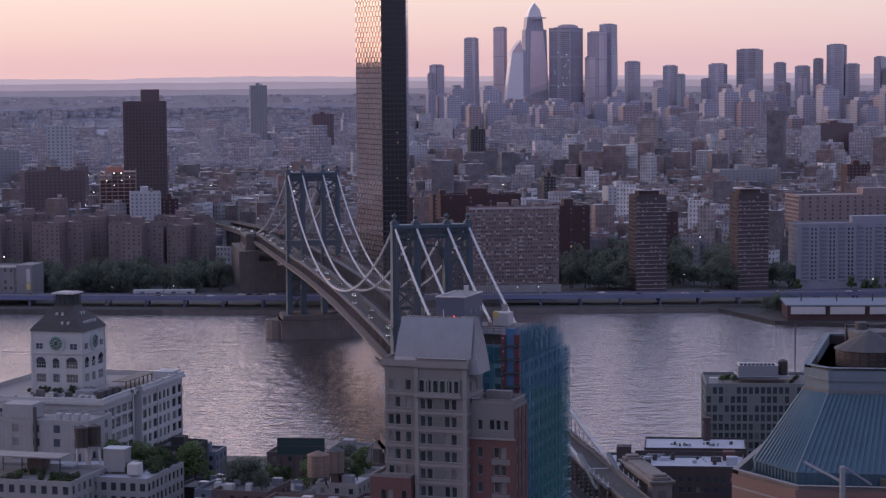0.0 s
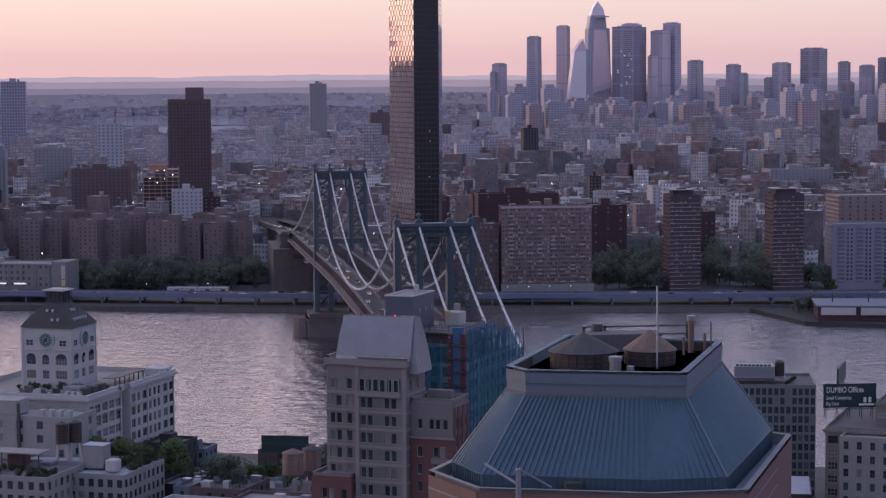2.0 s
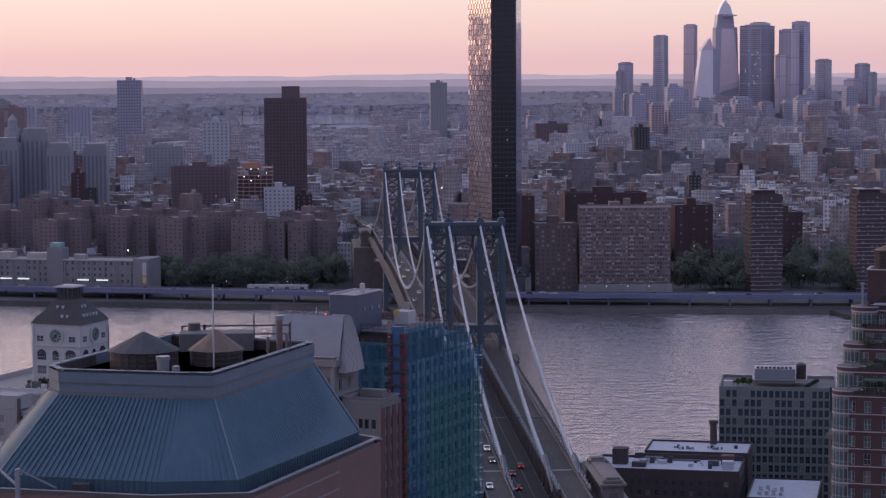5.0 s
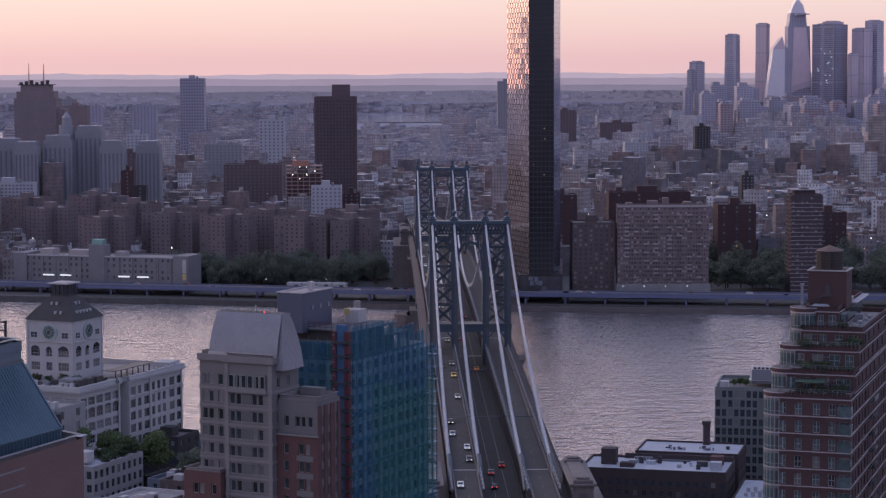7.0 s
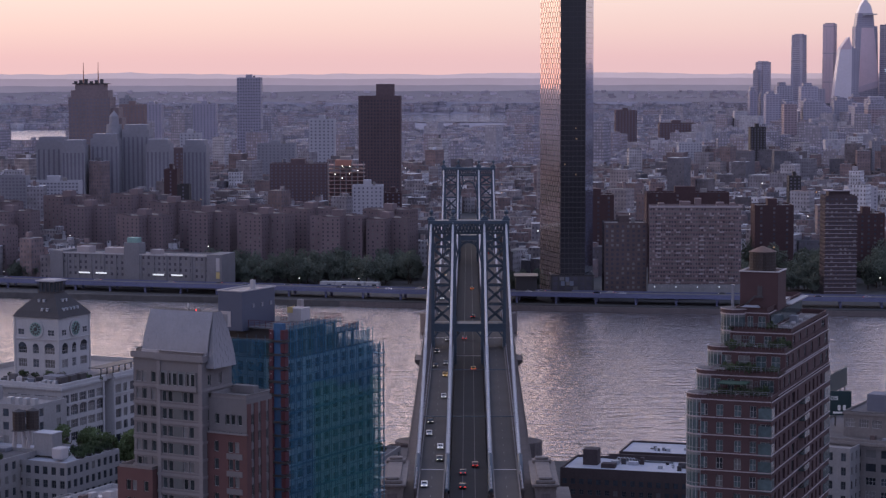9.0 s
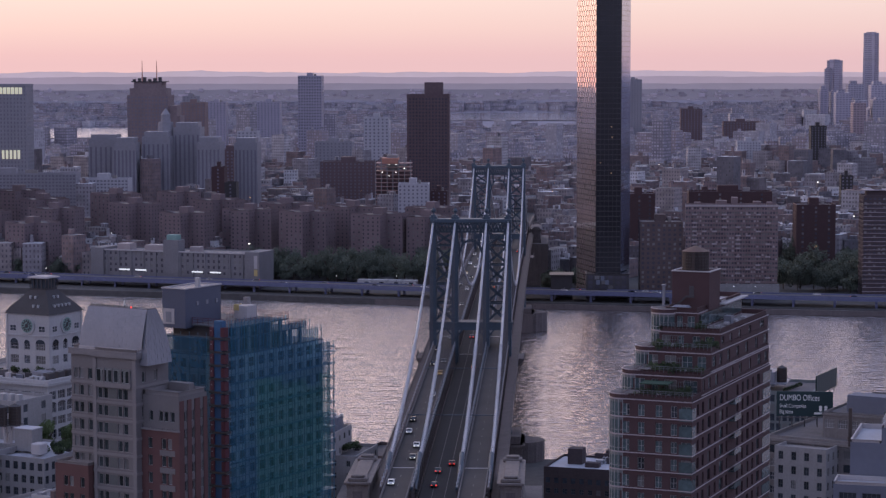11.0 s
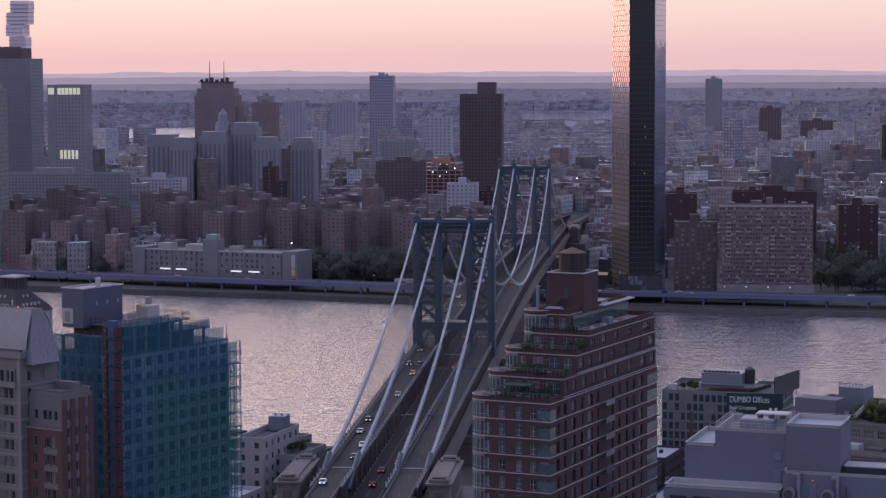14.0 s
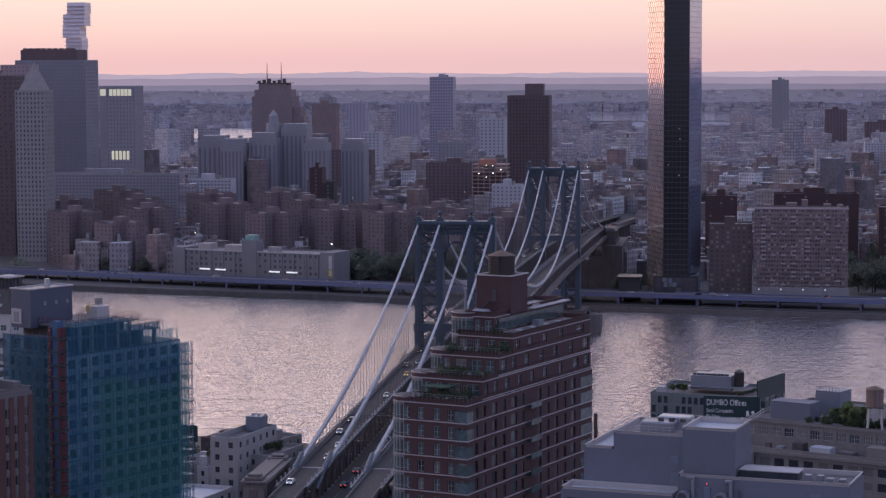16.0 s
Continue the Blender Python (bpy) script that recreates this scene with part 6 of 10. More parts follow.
    part("well_lining", mesh_of("lining", V, [(n + i, n + (i + 1) % n, (i + 1) % n, i) for i in range(n)], [M["lining"]]), None, b, "dark stained lining of the tank well")
    # coping joints
    P = grow(T, 0.0)
    bm = bmesh.new()
    for i in range(n):
        p, q = Vector(P[i]), Vector(P[(i + 1) % n])
        m = max(2, int((q - p).length / 1.5))
        for k in range(m):
            c = p.lerp(q, k / m)
            add_box(bm, c.x - 0.26, c.x + 0.26, c.y - 0.015, c.y + 0.015, 133.4, 133.42)
    part("coping_jointing", bm, M["iron"], b, kind="stuff")
    water_tank(-74.2, -688.0, 134.1, 2.6, 2.75, "large dark wooden roof tank with a grey felt cone", roof="tank_roof", rise=1.45, hoops=7)
    water_tank(-68.7, -687.0, 134.1, 2.02, 2.6, "dark wooden roof tank with a tan plywood cone", roof="tank_roof_tan", rise=1.6, hoops=7)
    for name, x, y, za, zb, r, m in (("mast", -68.8, -690, 131, 139.0, 0.07, "pipe"), ("flue", -63.9, -681, 131, 135.2, 0.26, "rust_flue"), ("flue_cap", -63.9, -681, 135.2, 135.6, 0.36, "zinc"),
                                     ("vent_drum", -72.5, -692, 131, 133.55, 0.46, "zinc"), ("vent_cap", -72.5, -692, 133.55, 133.85, 0.54, "zinc"), ("exhaust", -70.9, -677, 131, 134.6, 0.5, "iron"),
                                     ("pole", -63.0, -684, 131, 135.4, 0.06, "iron"), ("pole", -77.6, -680, 131, 134.9, 0.05, "iron"), ("pole", -66.0, -678, 131, 135.2, 0.06, "iron"),
                                     ("flue", -63.3, -683.2, 131, 134.4, 0.12, "rust_flue"), ("flue", -64.8, -682.2, 131, 134.0, 0.12, "rust_flue"), ("vent_drum", -71.5, -692.8, 131, 133.2, 0.3, "zinc")):
        part(name, drum(x, y, za, zb, r, n=12), M[m], b)
    part("vent_box", box(-71.9, -71.3, -694.2, -693.7, 131.2, 132.9, 0.04), M["zinc"], b)
    part("pipe_rack", boxes([(-72, -63, -676.4, -676.1, 134.2, 134.32), (-72, -63, -676.4, -676.1, 133.5, 133.6), (-72, -71.85, -676.4, -676.1, 131, 134.3), (-70.2, -70, -676.4, -676.1, 131, 134.4), (-63.2, -63, -676.4, -676.1, 131, 134.4)]), M["iron"], b)
    part("rear_plant", box(-72, -66, -679.5, -677, 131, 134.0, 0.05), M["roof_dark"], b)
    # window-washing davit at the eave
    part("davit_post", box(-82.12, -81.78, -703.92, -703.58, 125, 127.6, 0.04), M["zinc"], b, "grey steel davit post")
    part("davit_arm", beams([((-84.0, -701.4, 127.6), (-82.0, -703.9, 126.5))], 0.14), M["zinc"], b)
    part("davit_arm", beams([((-81.9, -703.8, 127.6), (-79.4, -702.7, 126.0))], 0.14), M["zinc"], b)
    # solid dark box: the shade of a recess is put into its colour
    part("vent_opening", box(-78.3, -77.1, -702.6, -701.5, 125.2, 126.2), M["slate"], b, "dark box drawn in place of a recessed vent")


M["rust_flue"] = mat("rusty_flue_metal", (0.17, 0.125, 0.12), 0.6, 0.3, var=0.3, scale=0.8, streak=0.5)
M["lining"] = mat("dark_stained_boards", (0.05, 0.038, 0.036), 0.85, var=0.35, scale=0.5, streak=0.5)
M["hip_metal"] = mat("weathered_hip_flashing", (0.115, 0.155, 0.185), 0.5, 0.2, var=0.15)
M["salmon"] = mat("salmon_brick", (0.165, 0.098, 0.09), 0.85, var=0.16, scale=0.3, fine=5, bump=0.25)
M["salmon_coping"] = mat("weathered_stone_coping", (0.21, 0.195, 0.205), 0.8, var=0.15, scale=0.4)
M["coping_tan"] = mat("stained_tan_ledge", (0.135, 0.13, 0.135), 0.8, var=0.2, scale=0.4, streak=0.3)
hipped_tower()


# ---- stepped brick apartment tower ----
def stepped_tower():
    X, Y, R = 58.8, -433.5, -20.0
    b = thing("stepped_apartment_tower", X, Y, 3, R, "dark brick apartment tower with pale bands and planted terraces", "building")
    P = 3.5
    L = -19.4

    def level(y0, y1, x0, x1, z0, z1, bays, name, side_cols, front_cols, depth=0.3):
        W = Walls()
        h = z1 - z0
        rows = [(0.55, h - 0.75)] if z0 > 50 else storeys(h, 26, P, 2.3, 1.0)
        W.face((x0, y0, z0), 0, x1 - x0, h, front_cols, rows, depth)
        W.face((x1, y0, z0), 90, y1 - y0, h, side_cols, rows, depth)
        W.face((x1, y1, z0), 180, x1 - x0, h)
        W.face((x0, y1, z0), 270, y1 - y0, h, even(y1 - y0, max(2, int((y1 - y0) / 5)), 2.6), rows, depth)
        part(name, W.mesh(M["brick_dark"]), None, b, "dark red brick wall")
        fill_windows(W.holes, b, M["frame_grey"], GLE, bars=1, limit=130)
        flat_roof(b, [(x0, y0), (x1, y0), (x1, y1), (x0, y1)], z1 + 1.0, M["roof_grey"], 1.0, 0.3, M["brick_dark"])
        # pale floor bands
        z = z1 - 0.2
        while z > max(z0 - 0.1, 26):
            part("floor_band", boxes([(x0 - 0.15, x1 + 0.15, y0 - 0.15, y0 + 0.02, z, z + 0.19), (x1 - 0.02, x1 + 0.15, y0 + 0.02, y1, z, z + 0.19), (x0 - 0.15, x0 + 0.02, y0 + 0.02, y1, z, z + 0.19)]), M["band"], b)
            z -= P
        return W

    side = [(3.4, 4.8), (7.0, 8.4), (11.0, 13.2), (15.8, 17.2), (19.6, 22.4), (24.4, 25.8), (32.5, 34.0), (36.6, 38.0), (40.6, 42.4), (45.0, 46.4), (49.0, 51.2)]
    level(0, 60, L + 4.8, 0, 0, 89.8, 0, "wall", side, [(0.5, 1.9), (3.6, 5.0), (7.2, 8.6), (10.3, 11.6), (12.4, 14.4)])
    level(7.5, 60, L + 5.0, -0.35, 89.8, 93.6, 0, "setback_wall", [(1, 2.4), (5, 6.6), (10, 12), (16, 17.6), (22, 23.6), (28, 30), (36, 37.6), (43, 46), (49, 51.4)], [(0.4, 2.4), (3.8, 5.2), (6.4, 9.0), (10.4, 13.2)])
    level(15, 60, L + 5.4, -0.5, 93.6, 97.4, 0, "setback_wall", [(1, 3.5), (6, 8), (12, 14), (19, 21), (26, 28), (34, 36), (41, 44)], [(0.5, 2.4), (3.8, 6.2), (7.4, 9.6), (10.6, 12.4)])
    level(22, 60, L + 5.9, -0.65, 97.4, 100.6, 0, "setback_wall", [(1, 3), (7, 9), (14, 16), (22, 24), (31, 35)], [(0.5, 2.2), (4.0, 5.2), (7.0, 8.6), (9.6, 11.6)])
    level(24, 58, L + 6.2, -6.0, 100.6, 104.4, 0, "penthouse_wall", [(1, 2.4), (4, 7), (8, 11.4), (12.4, 16), (17, 21), (22, 26), (27, 31)], [(0.5, 1.7), (2.8, 4.0), (5.0, 6.6)])
    # rounded glazed bays up the river-side corner
    for z0, z1, y, cx in ((26, 89.8, 2.9, L + 4.8), (89.8, 93.6, 10.4, L + 4.9), (93.6, 97.4, 17.9, L + 5.3), (97.4, 104.2, 25.6, L + 6.1)):
        bay = part("glazed_bay", drum(cx, y, z0, z1, 2.9, n=24), M["bay_glass"], b, "rounded corner bay of green-tinted glass")
        z = z1 - 0.25
        while z > z0 + 0.2:
            part("bay_band", drum(cx, y, z, z + 0.28, 3.04, n=24), M["band"], bay)
            part("bay_spandrel", drum(cx, y, z - 0.55, z, 2.96, n=24), M["panel_grey"], bay)
            part("bay_transom", drum(cx, y, z - 2.6, z - 2.52, 2.97, n=24), M["frame_grey"], bay)
            z -= P
        for q in range(12):
            a = radians(110 + 17 * q)
            part("bay_mullion", beams([((cx + 2.93 * math.cos(a), y + 2.93 * math.sin(a), z0), (cx + 2.93 * math.cos(a), y + 2.93 * math.sin(a), z1))], 0.11), M["frame_grey"], bay)
        part("bay_parapet", drum(cx, y, z1, z1 + 0.75, 3.0, n=24), M["brick_dark"], bay)
        part("bay_rim", drum(cx, y, z1 + 0.75, z1 + 0.9, 3.1, n=24), M["band"], bay, "pale rounded terrace rim")
        part("bay_deck", drum(cx, y, z1 + 0.93, z1 + 0.95, 2.85, n=24), M["roof_dark"], bay)
    # corner glazing on the street side, shallow balconies along the flank
    for z in [26 + P * k for k in range(18)]:
        part("corner_glazing", boxes([(-2.6, 0.06, -0.06, 0.0, z + 0.4, z + 2.9), (0.0, 0.06, 0.0, 2.6, z + 0.4, z + 2.9)]), M["bay_glass"], b)
        if z < 86:
            part("balcony", boxes([(0.0, 1.3, 26.5, 31.5, z + 0.1, z + 0.3), (1.2, 1.3, 26.5, 31.5, z + 0.3, z + 1.3)]), M["bay_glass"], b, "shallow glass balcony")
            part("end_glazing", box(-0.02, 0.12, 53.6, 60, z + 0.4, z + 3.0), M["bay_glass"], b)
    # terrace rails, planting and furniture
    for y0, x0, x1, z in ((0.15, L + 5.0, 0, 91.0), (7.7, L + 5.2, -0.35, 94.8), (15.2, L + 5.6, -0.5, 98.6), (22.2, L + 6.0, -0.65, 101.8)):
        bm = bmesh.new()
        for k in range(17):
            x = x0 + (x1 - x0) * k / 16
            add_beam(bm, (x, y0, z - 0.6), (x, y0, z + 0.55), 0.07)
        add_beam(bm, (x0, y0, z + 0.55), (x1, y0, z + 0.55), 0.09)
        add_beam(bm, (x0, y0, z + 0.15), (x1, y0, z + 0.15), 0.06)
        part("terrace_rail", bm, M["rail_grey"], b, "metal terrace railing")
    rnd = random.Random(8)
    for y0, y1, z, n in ((0.8, 6.9, 89.9, 12), (8.3, 14.4, 93.7, 13), (15.8, 21.4, 97.5, 8), (22.6, 23.6, 100.7, 2)):
        for k in range(n):
            sx, sy = local(X, Y, R, -13.6 + 12.6 * (k + rnd.random() * 0.9) / n, rnd.uniform(y0, y1))
            shrub(sx, sy, 3 + z, rnd.uniform(0.35, 1.2), "green shrub in a terrace planter")
    for k in range(26):
        z, y0, y1 = ((89.8, 0.8, 6.8), (93.6, 8.2, 14.2), (97.4, 15.8, 21.4))[k % 3]
        ux, uy = rnd.uniform(-13.5, -1.8), rnd.uniform(y0, y1)
        unit(b, "terrace_seat", ux, ux + rnd.uniform(0.5, 1.6), uy, uy + rnd.uniform(0.5, 1.2), z, z + rnd.uniform(0.5, 1.0), rnd.choice(("coping", "rail_grey", "frame_grey", "slate")), 0.05)
    for x, y, z, h in ((-9.5, 14.6, 93.6, 2.6), (-5.0, 7.2, 89.8, 2.7), (-12.6, 21.6, 97.4, 2.4)):
        part("trellis", boxes([(x + 0.5 * q, x + 0.5 * q + 0.08, y, y + 0.08, z, z + h) for q in range(7)] + [(x, x + 3.1, y, y + 0.08, z + h * q / 3, z + h * q / 3 + 0.08) for q in range(1, 4)]), M["rail_grey"], b, kind="stuff")
    part("terrace_canopy", box(-11.5, -5.8, 2.5, 6.9, 92.4, 92.6), M["awning"], b, "dark green terrace awning")
    for x in (-11.3, -6.0):
        for y in (2.7, 6.3):
            unit(b, "canopy_post", x - 0.08, x + 0.08, y - 0.08, y + 0.08, 89.8, 92.6, "iron", 0)
    # roof: brick tank house, tank, skylights, flue, sloping glass
    house = part("tank_house", box(-13.6, -5.6, 31, 39, 104.2, 112.1, 0.05), M["brick_dark"], b, "brick tank house")
    part("coping", boxes([(-13.8, -5.4, 30.8, 31.3, 112.1, 112.3), (-13.8, -5.4, 38.7, 39.2, 112.1, 112.3), (-13.8, -13.3, 31.3, 38.7, 112.1, 112.3), (-5.9, -5.4, 31.3, 38.7, 112.1, 112.3)]), M["coping"], house)
    part("door", box(-9.9, -8.9, 30.9, 31.05, 107.0, 109.2), M["iron"], house)
    part("stair", beams([((-13.2, 30.4, 104.4), (-10.4, 30.4, 107.0)), ((-10.4, 30.4, 107.0), (-8.6, 30.4, 107.0))], 0.35), M["iron"], house)
    wx, wy = local(X, Y, R, -9.8, 35.2)
    water_tank(wx, wy, 115.2, 2.75, 3.9, "brown wooden water tank with a tan cone above brick", roof="tank_roof_tan", rise=1.2)
    unit(b, "skylight", -12.0, -8.4, 25.4, 27.6, 104.4, 105.6, "zinc", 0.4)
    unit(b, "flue", -14.5, -14.0, 27, 27.6, 104, 109.4, "zinc", 0)
    unit(b, "flue_cap", -14.65, -13.85, 26.8, 27.8, 109.4, 109.7, "zinc", 0)
    unit(b, "vent", -5.0, -3.4, 40, 42.4, 100.6, 102.2, "zinc")
    unit(b, "penthouse_glazing", -5.98, -5.9, 26, 57.5, 101.4, 103.9, "bay_glass", 0)
    unit(b, "penthouse_eave", -6.2, -4.6, 40, 58.4, 104.5, 104.8, "coping", 0.05)
    for k in range(4):
        unit(b, "roof_chair", -4.2 + 0.2 * k, -3.2 + 0.2 * k, 30 + 6 * k, 31.6 + 6 * k, 100.7, 101.3, "coping", 0.1)
    unit(b, "white_tent", -7.6, -6.2, 42.5, 46.5, 104.4, 105.4, "coping", 0.3)


M["band"] = mat("pale_stone_band", (0.38, 0.33, 0.34), 0.75, var=0.1)
M["bay_glass"] = mat("green_tinted_glass", (0.075, 0.105, 0.112), 0.1, var=0.45, scale=0.5, fine=1.2, bump=0.02, vary=0.25)
GLE = [(M["bay_glass"], 0.5), (M["glass"], 0.32), (M["glass_curtain"], 0.175), (M["lit"], 0.005)]
stepped_tower()


# ---- pale stucco school block with its roof plant ----
def pale_block():
    X, Y, R = 84.3, -470.3, -13.5
    b = thing("pale_stucco_building", X, Y, 3, R, "pale grey stucco building with blank upper walls and roof plant", "building")

    def vol(name, x0, x1, y0, y1, z0, z1, roof="roof_white", cols=(), rows=(), edge="coping"):
        W = Walls()
        W.face((x0, y0, z0), 0, x1 - x0, z1 - z0, cols, rows, 0.35)
        W.face((x1, y0, z0), 90, y1 - y0, z1 - z0)
        W.face((x1, y1, z0), 180, x1 - x0, z1 - z0)
        W.face((x0, y1, z0), 270, y1 - y0, z1 - z0)
        part(name, W.mesh(M["white_wall"]), None, b)
        fill_windows(W.holes, b, M["frame_dark"], GLD, bars=3, limit=60)
        flat_roof(b, [(x0, y0), (x1, y0), (x1, y1), (x0, y1)], z1 + 0.5, M[roof], 0.9, 0.3, M[edge])
    vol("low_block", 0, 5.4, 0, 18, 60, 88.6)
    vol("middle_block", 5.4, 18.2, 0, 16, 60, 91.4, "roof_grey")
    vol("tall_block", 18.0, 27.4, -0.6, 11, 60, 92.9)
    vol("front_wing", -2.2, 18.0, -6.5, 0.1, 0, 82.2, "roof_white", [(1.0, 4.0), (5.0, 8.2), (9.4, 12.6), (13.8, 17.0)], storeys(82.2, 40, 4.6, 3.2, 1.4))
    vol("side_wing", 18.0, 47.7, -3.5, 9, 0, 85.2, "roof_dark", [], [])
    vol("side_terrace", 18.0, 47.7, -9.5, -3.6, 0, 80.6, "roof_white", even(29.7, 6, 3.4), storeys(80.6, 40, 4.6, 3.2, 1.4))
    unit(b, "door", 15.6, 17.2, -0.14, 0.02, 82.2, 85.0, "box_grey")
    unit(b, "vent_grille", 15.7, 17.1, -0.12, 0.02, 86.6, 88.0, "box_grey")
    unit(b, "door", 22.6, 23.8, -3.64, -3.5, 80.7, 83.6, "box_grey")
    unit(b, "warning_lamp", 23.1, 23.3, -3.75, -3.6, 84.1, 84.3, "lit_red")
    unit(b, "door", 41.0, 43.0, -3.66, -3.5, 80.7, 83.6, "box_grey")
    for x in (19.4, 26.0):
        fan = part("cooling_fan", drum(0, 0, -0.9, 0.9, 1.05, n=18), M["zinc"], b, "round grey cooling fan facing the street", m=pose(x, -5.2, 82.0, 90, 0, 0))
        part("fan_mouth", drum(0, 0, 0.9, 0.93, 0.82, n=18), M["iron"], fan)
        part("fan_cradle", box(-0.9, 0.9, -1.5, -0.9, -0.7, 0.7), M["rail_grey"], fan)
    for x, z in ((20.6, 84.9), (27.2, 84.6)):
        unit(b, "duct", x, x + 0.55, -4.4, -3.6, 81, z, "zinc", 0.1)
        unit(b, "duct_elbow", x - 0.8, x + 0.55, -4.4, -3.6, z, z + 0.55, "zinc", 0.1)
    unit(b, "standpipe", 28.8, 29.1, -4.2, -3.9, 80, 83.4, "iron", 0)
    unit(b, "standpipe", -1.4, -0.8, 10, 10.6, 86, 93, "wood", 0)
    # plant in the well of the middle block
    unit(b, "air_handler", 8.6, 14.6, 5, 9, 90.4, 92.9, "zinc", 0.25)
    unit(b, "air_handler", 10.6, 16.6, 9.6, 13, 90.4, 93.3, "pipe", 0.2)
    for k in range(3):
        part("vent_drum", drum(12.0 + 2.0 * k, 7.0, 92.9, 93.5, 0.55, n=12), M["iron"], b)
    for (x0, y0, x1, y1, z) in ((5.4, 0.3, 18, 0.3, 91.9), (5.6, 0.3, 5.6, 16, 91.9), (18.2, -0.4, 29.6, -0.4, 94.4), (29.6, -0.4, 29.6, 11, 94.4), (-2, -6.3, 18, -6.3, 82.7)):
        bm = bmesh.new()
        n = max(4, int(math.hypot(x1 - x0, y1 - y0) / 1.2))
        for k in range(n + 1):
            p = (x0 + (x1 - x0) * k / n, y0 + (y1 - y0) * k / n)
            add_beam(bm, (*p, z), (*p, z + 1.0), 0.06)
        add_beam(bm, (x0, y0, z + 1.0), (x1, y1, z + 1.0), 0.07)
        add_beam(bm, (x0, y0, z + 0.5), (x1, y1, z + 0.5), 0.05)
        part("roof_rail", bm, M["pipe"], b)
    unit(b, "clerestory", 28.0, 38.0, 0.5, 4.5, 84.8, 86.2, "glass", 0.05)
    unit(b, "clerestory_roof", 27.8, 38.2, 0.3, 4.7, 86.2, 86.4, "coping", 0.03)
    for k in range(4):
        unit(b, "roof_unit", 39.0 + 1.9 * k, 40.2 + 1.9 * k, 1.0 + (k % 2), 2.2 + (k % 2), 84.6, 86.0 - 0.2 * k, "zinc", 0.08)


pale_block()


# ---- gridded office block, billboard and loft beside the river ----
def office_grid():
    X, Y, R = 80.8, -106.0, -13.0
    g = block("gridded_office_building", "grey concrete office block with gridded windows and roof pavilion", X, Y, R, 3, 40, 30, 44.4, M["grid_conc"], cf=(19, 1.48), cs=(13, 1.5),
              pitch=3.25, wh=2.4, top=1.3, first=3, limit=160, corner="l", roof=M["roof_dark"])
    pav = part("roof_pavilion", box(12, 26, 8, 18, 44.6, 49.6, 0.06), M["zinc"], g, "pale grey roof pavilion")
    part("pavilion_roof", box(11, 30, 7, 19, 45.6, 45.9), M["zinc"], pav)
    for k in range(9):
        part("roof_fan", box(12.6 + 1.4 * k, 13.6 + 1.4 * k, 9, 10.5, 49.6, 50.2), M["iron"], pav)
    unit(g, "bulkhead", 1.5, 4.5, 2, 5, 43.4, 46.0, "coping")
    tx, ty = local(X, Y, R, 28.0, 12.0)
    water_tank(tx, ty, 48.6, 1.7, 5.2, "tall dark clad roof tank on the pavilion", rise=0.9)
    for k in range(3):
        x, y = local(X, Y, R, 6.0 + 2.2 * k, 6 + (k % 2) * 2)
        tree(x, y, 46.8, 2, 0.42, "roof trees", "small green tree in a roof planter")
    for k in range(7):
        x, y = local(X, Y, R, 30 + 0.6 * k, 4 + 2.4 * k)
        shrub(x, y, 46.8, 0.6)


M["grid_conc"] = mat("grey_green_concrete", (0.165, 0.182, 0.182), 0.8, var=0.14, scale=0.2, fine=1.5, streak=0.25)
office_grid()


def lettering(text, size, material, parent, m):
    cu = bpy.data.curves.new("lettering", "FONT")
    cu.body, cu.size, cu.extrude = text, size, 0.03
    tmp = new("lettering_tmp", cu)
    me = bpy.data.meshes.new_from_object(tmp.evaluated_get(bpy.context.evaluated_depsgraph_get()))
    bpy.data.objects.remove(tmp)
    me.materials.clear()
    return part("lettering", me, material, parent, "white " + "lettering on the sign", m=m)


def billboard():
    s = thing("billboard", 100.2, -187.0, 47.4, -3, "dark green roof sign with white lettering on a steel stand", "billboard")
    part("board", box(0, 17.0, 0, 0.4, 3.5, 11.1, 0.05), M["sign_green"], s)
    narrow = Matrix.Diagonal((0.78, 1.12, 1, 1))
    lettering("DUMBO Offices", 2.3, M["sign_white"], s, pose(0.9, -0.06, 8.3, 90, 0, 0) @ narrow)
    lettering("Small Companies", 1.5, M["sign_white"], s, pose(0.9, -0.06, 6.1, 90, 0, 0) @ narrow)
    lettering("Big Ideas", 1.5, M["sign_white"], s, pose(0.9, -0.06, 4.3, 90, 0, 0) @ narrow)
    for x in (13.3, 14.9):
        for z in (5.5, 6.3):
            part("emblem", drum(x, 0, 0, 0.06, 0.5, n=12), M["sign_white"], s, m=pose(0, 0, z, 90, 0, 0))
    part("text_bar", box(11.4, 16.2, -0.08, 0.02, 4.1, 4.7), M["sign_white"], s, "unreadable small line as a bar")
    for x in (1.0, 4.8, 8.6, 12.4, 16.0):
        part("stand", beams([((x, 0.5, 0), (x, 0.5, 4.2)), ((x, 3.2, 0), (x, 0.5, 8.5))], 0.22), M["iron"], s)
    part("catwalk", box(0, 17.0, -1.0, -0.1, 3.15, 3.3), M["iron"], s)
    d = thing("billboard", 116.8, -150.0, 50.0, 66, "unlit dark billboard seen edge-on above a roof", "billboard")
    part("board", box(0, 22, 0, 0.4, 1.8, 8.0, 0.05), M["sign_green"], d)
    for x in (1, 6, 11, 16, 21):
        part("stand", beams([((x, 0.6, 0), (x, 0.6, 8))], 0.25), M["iron"], d)


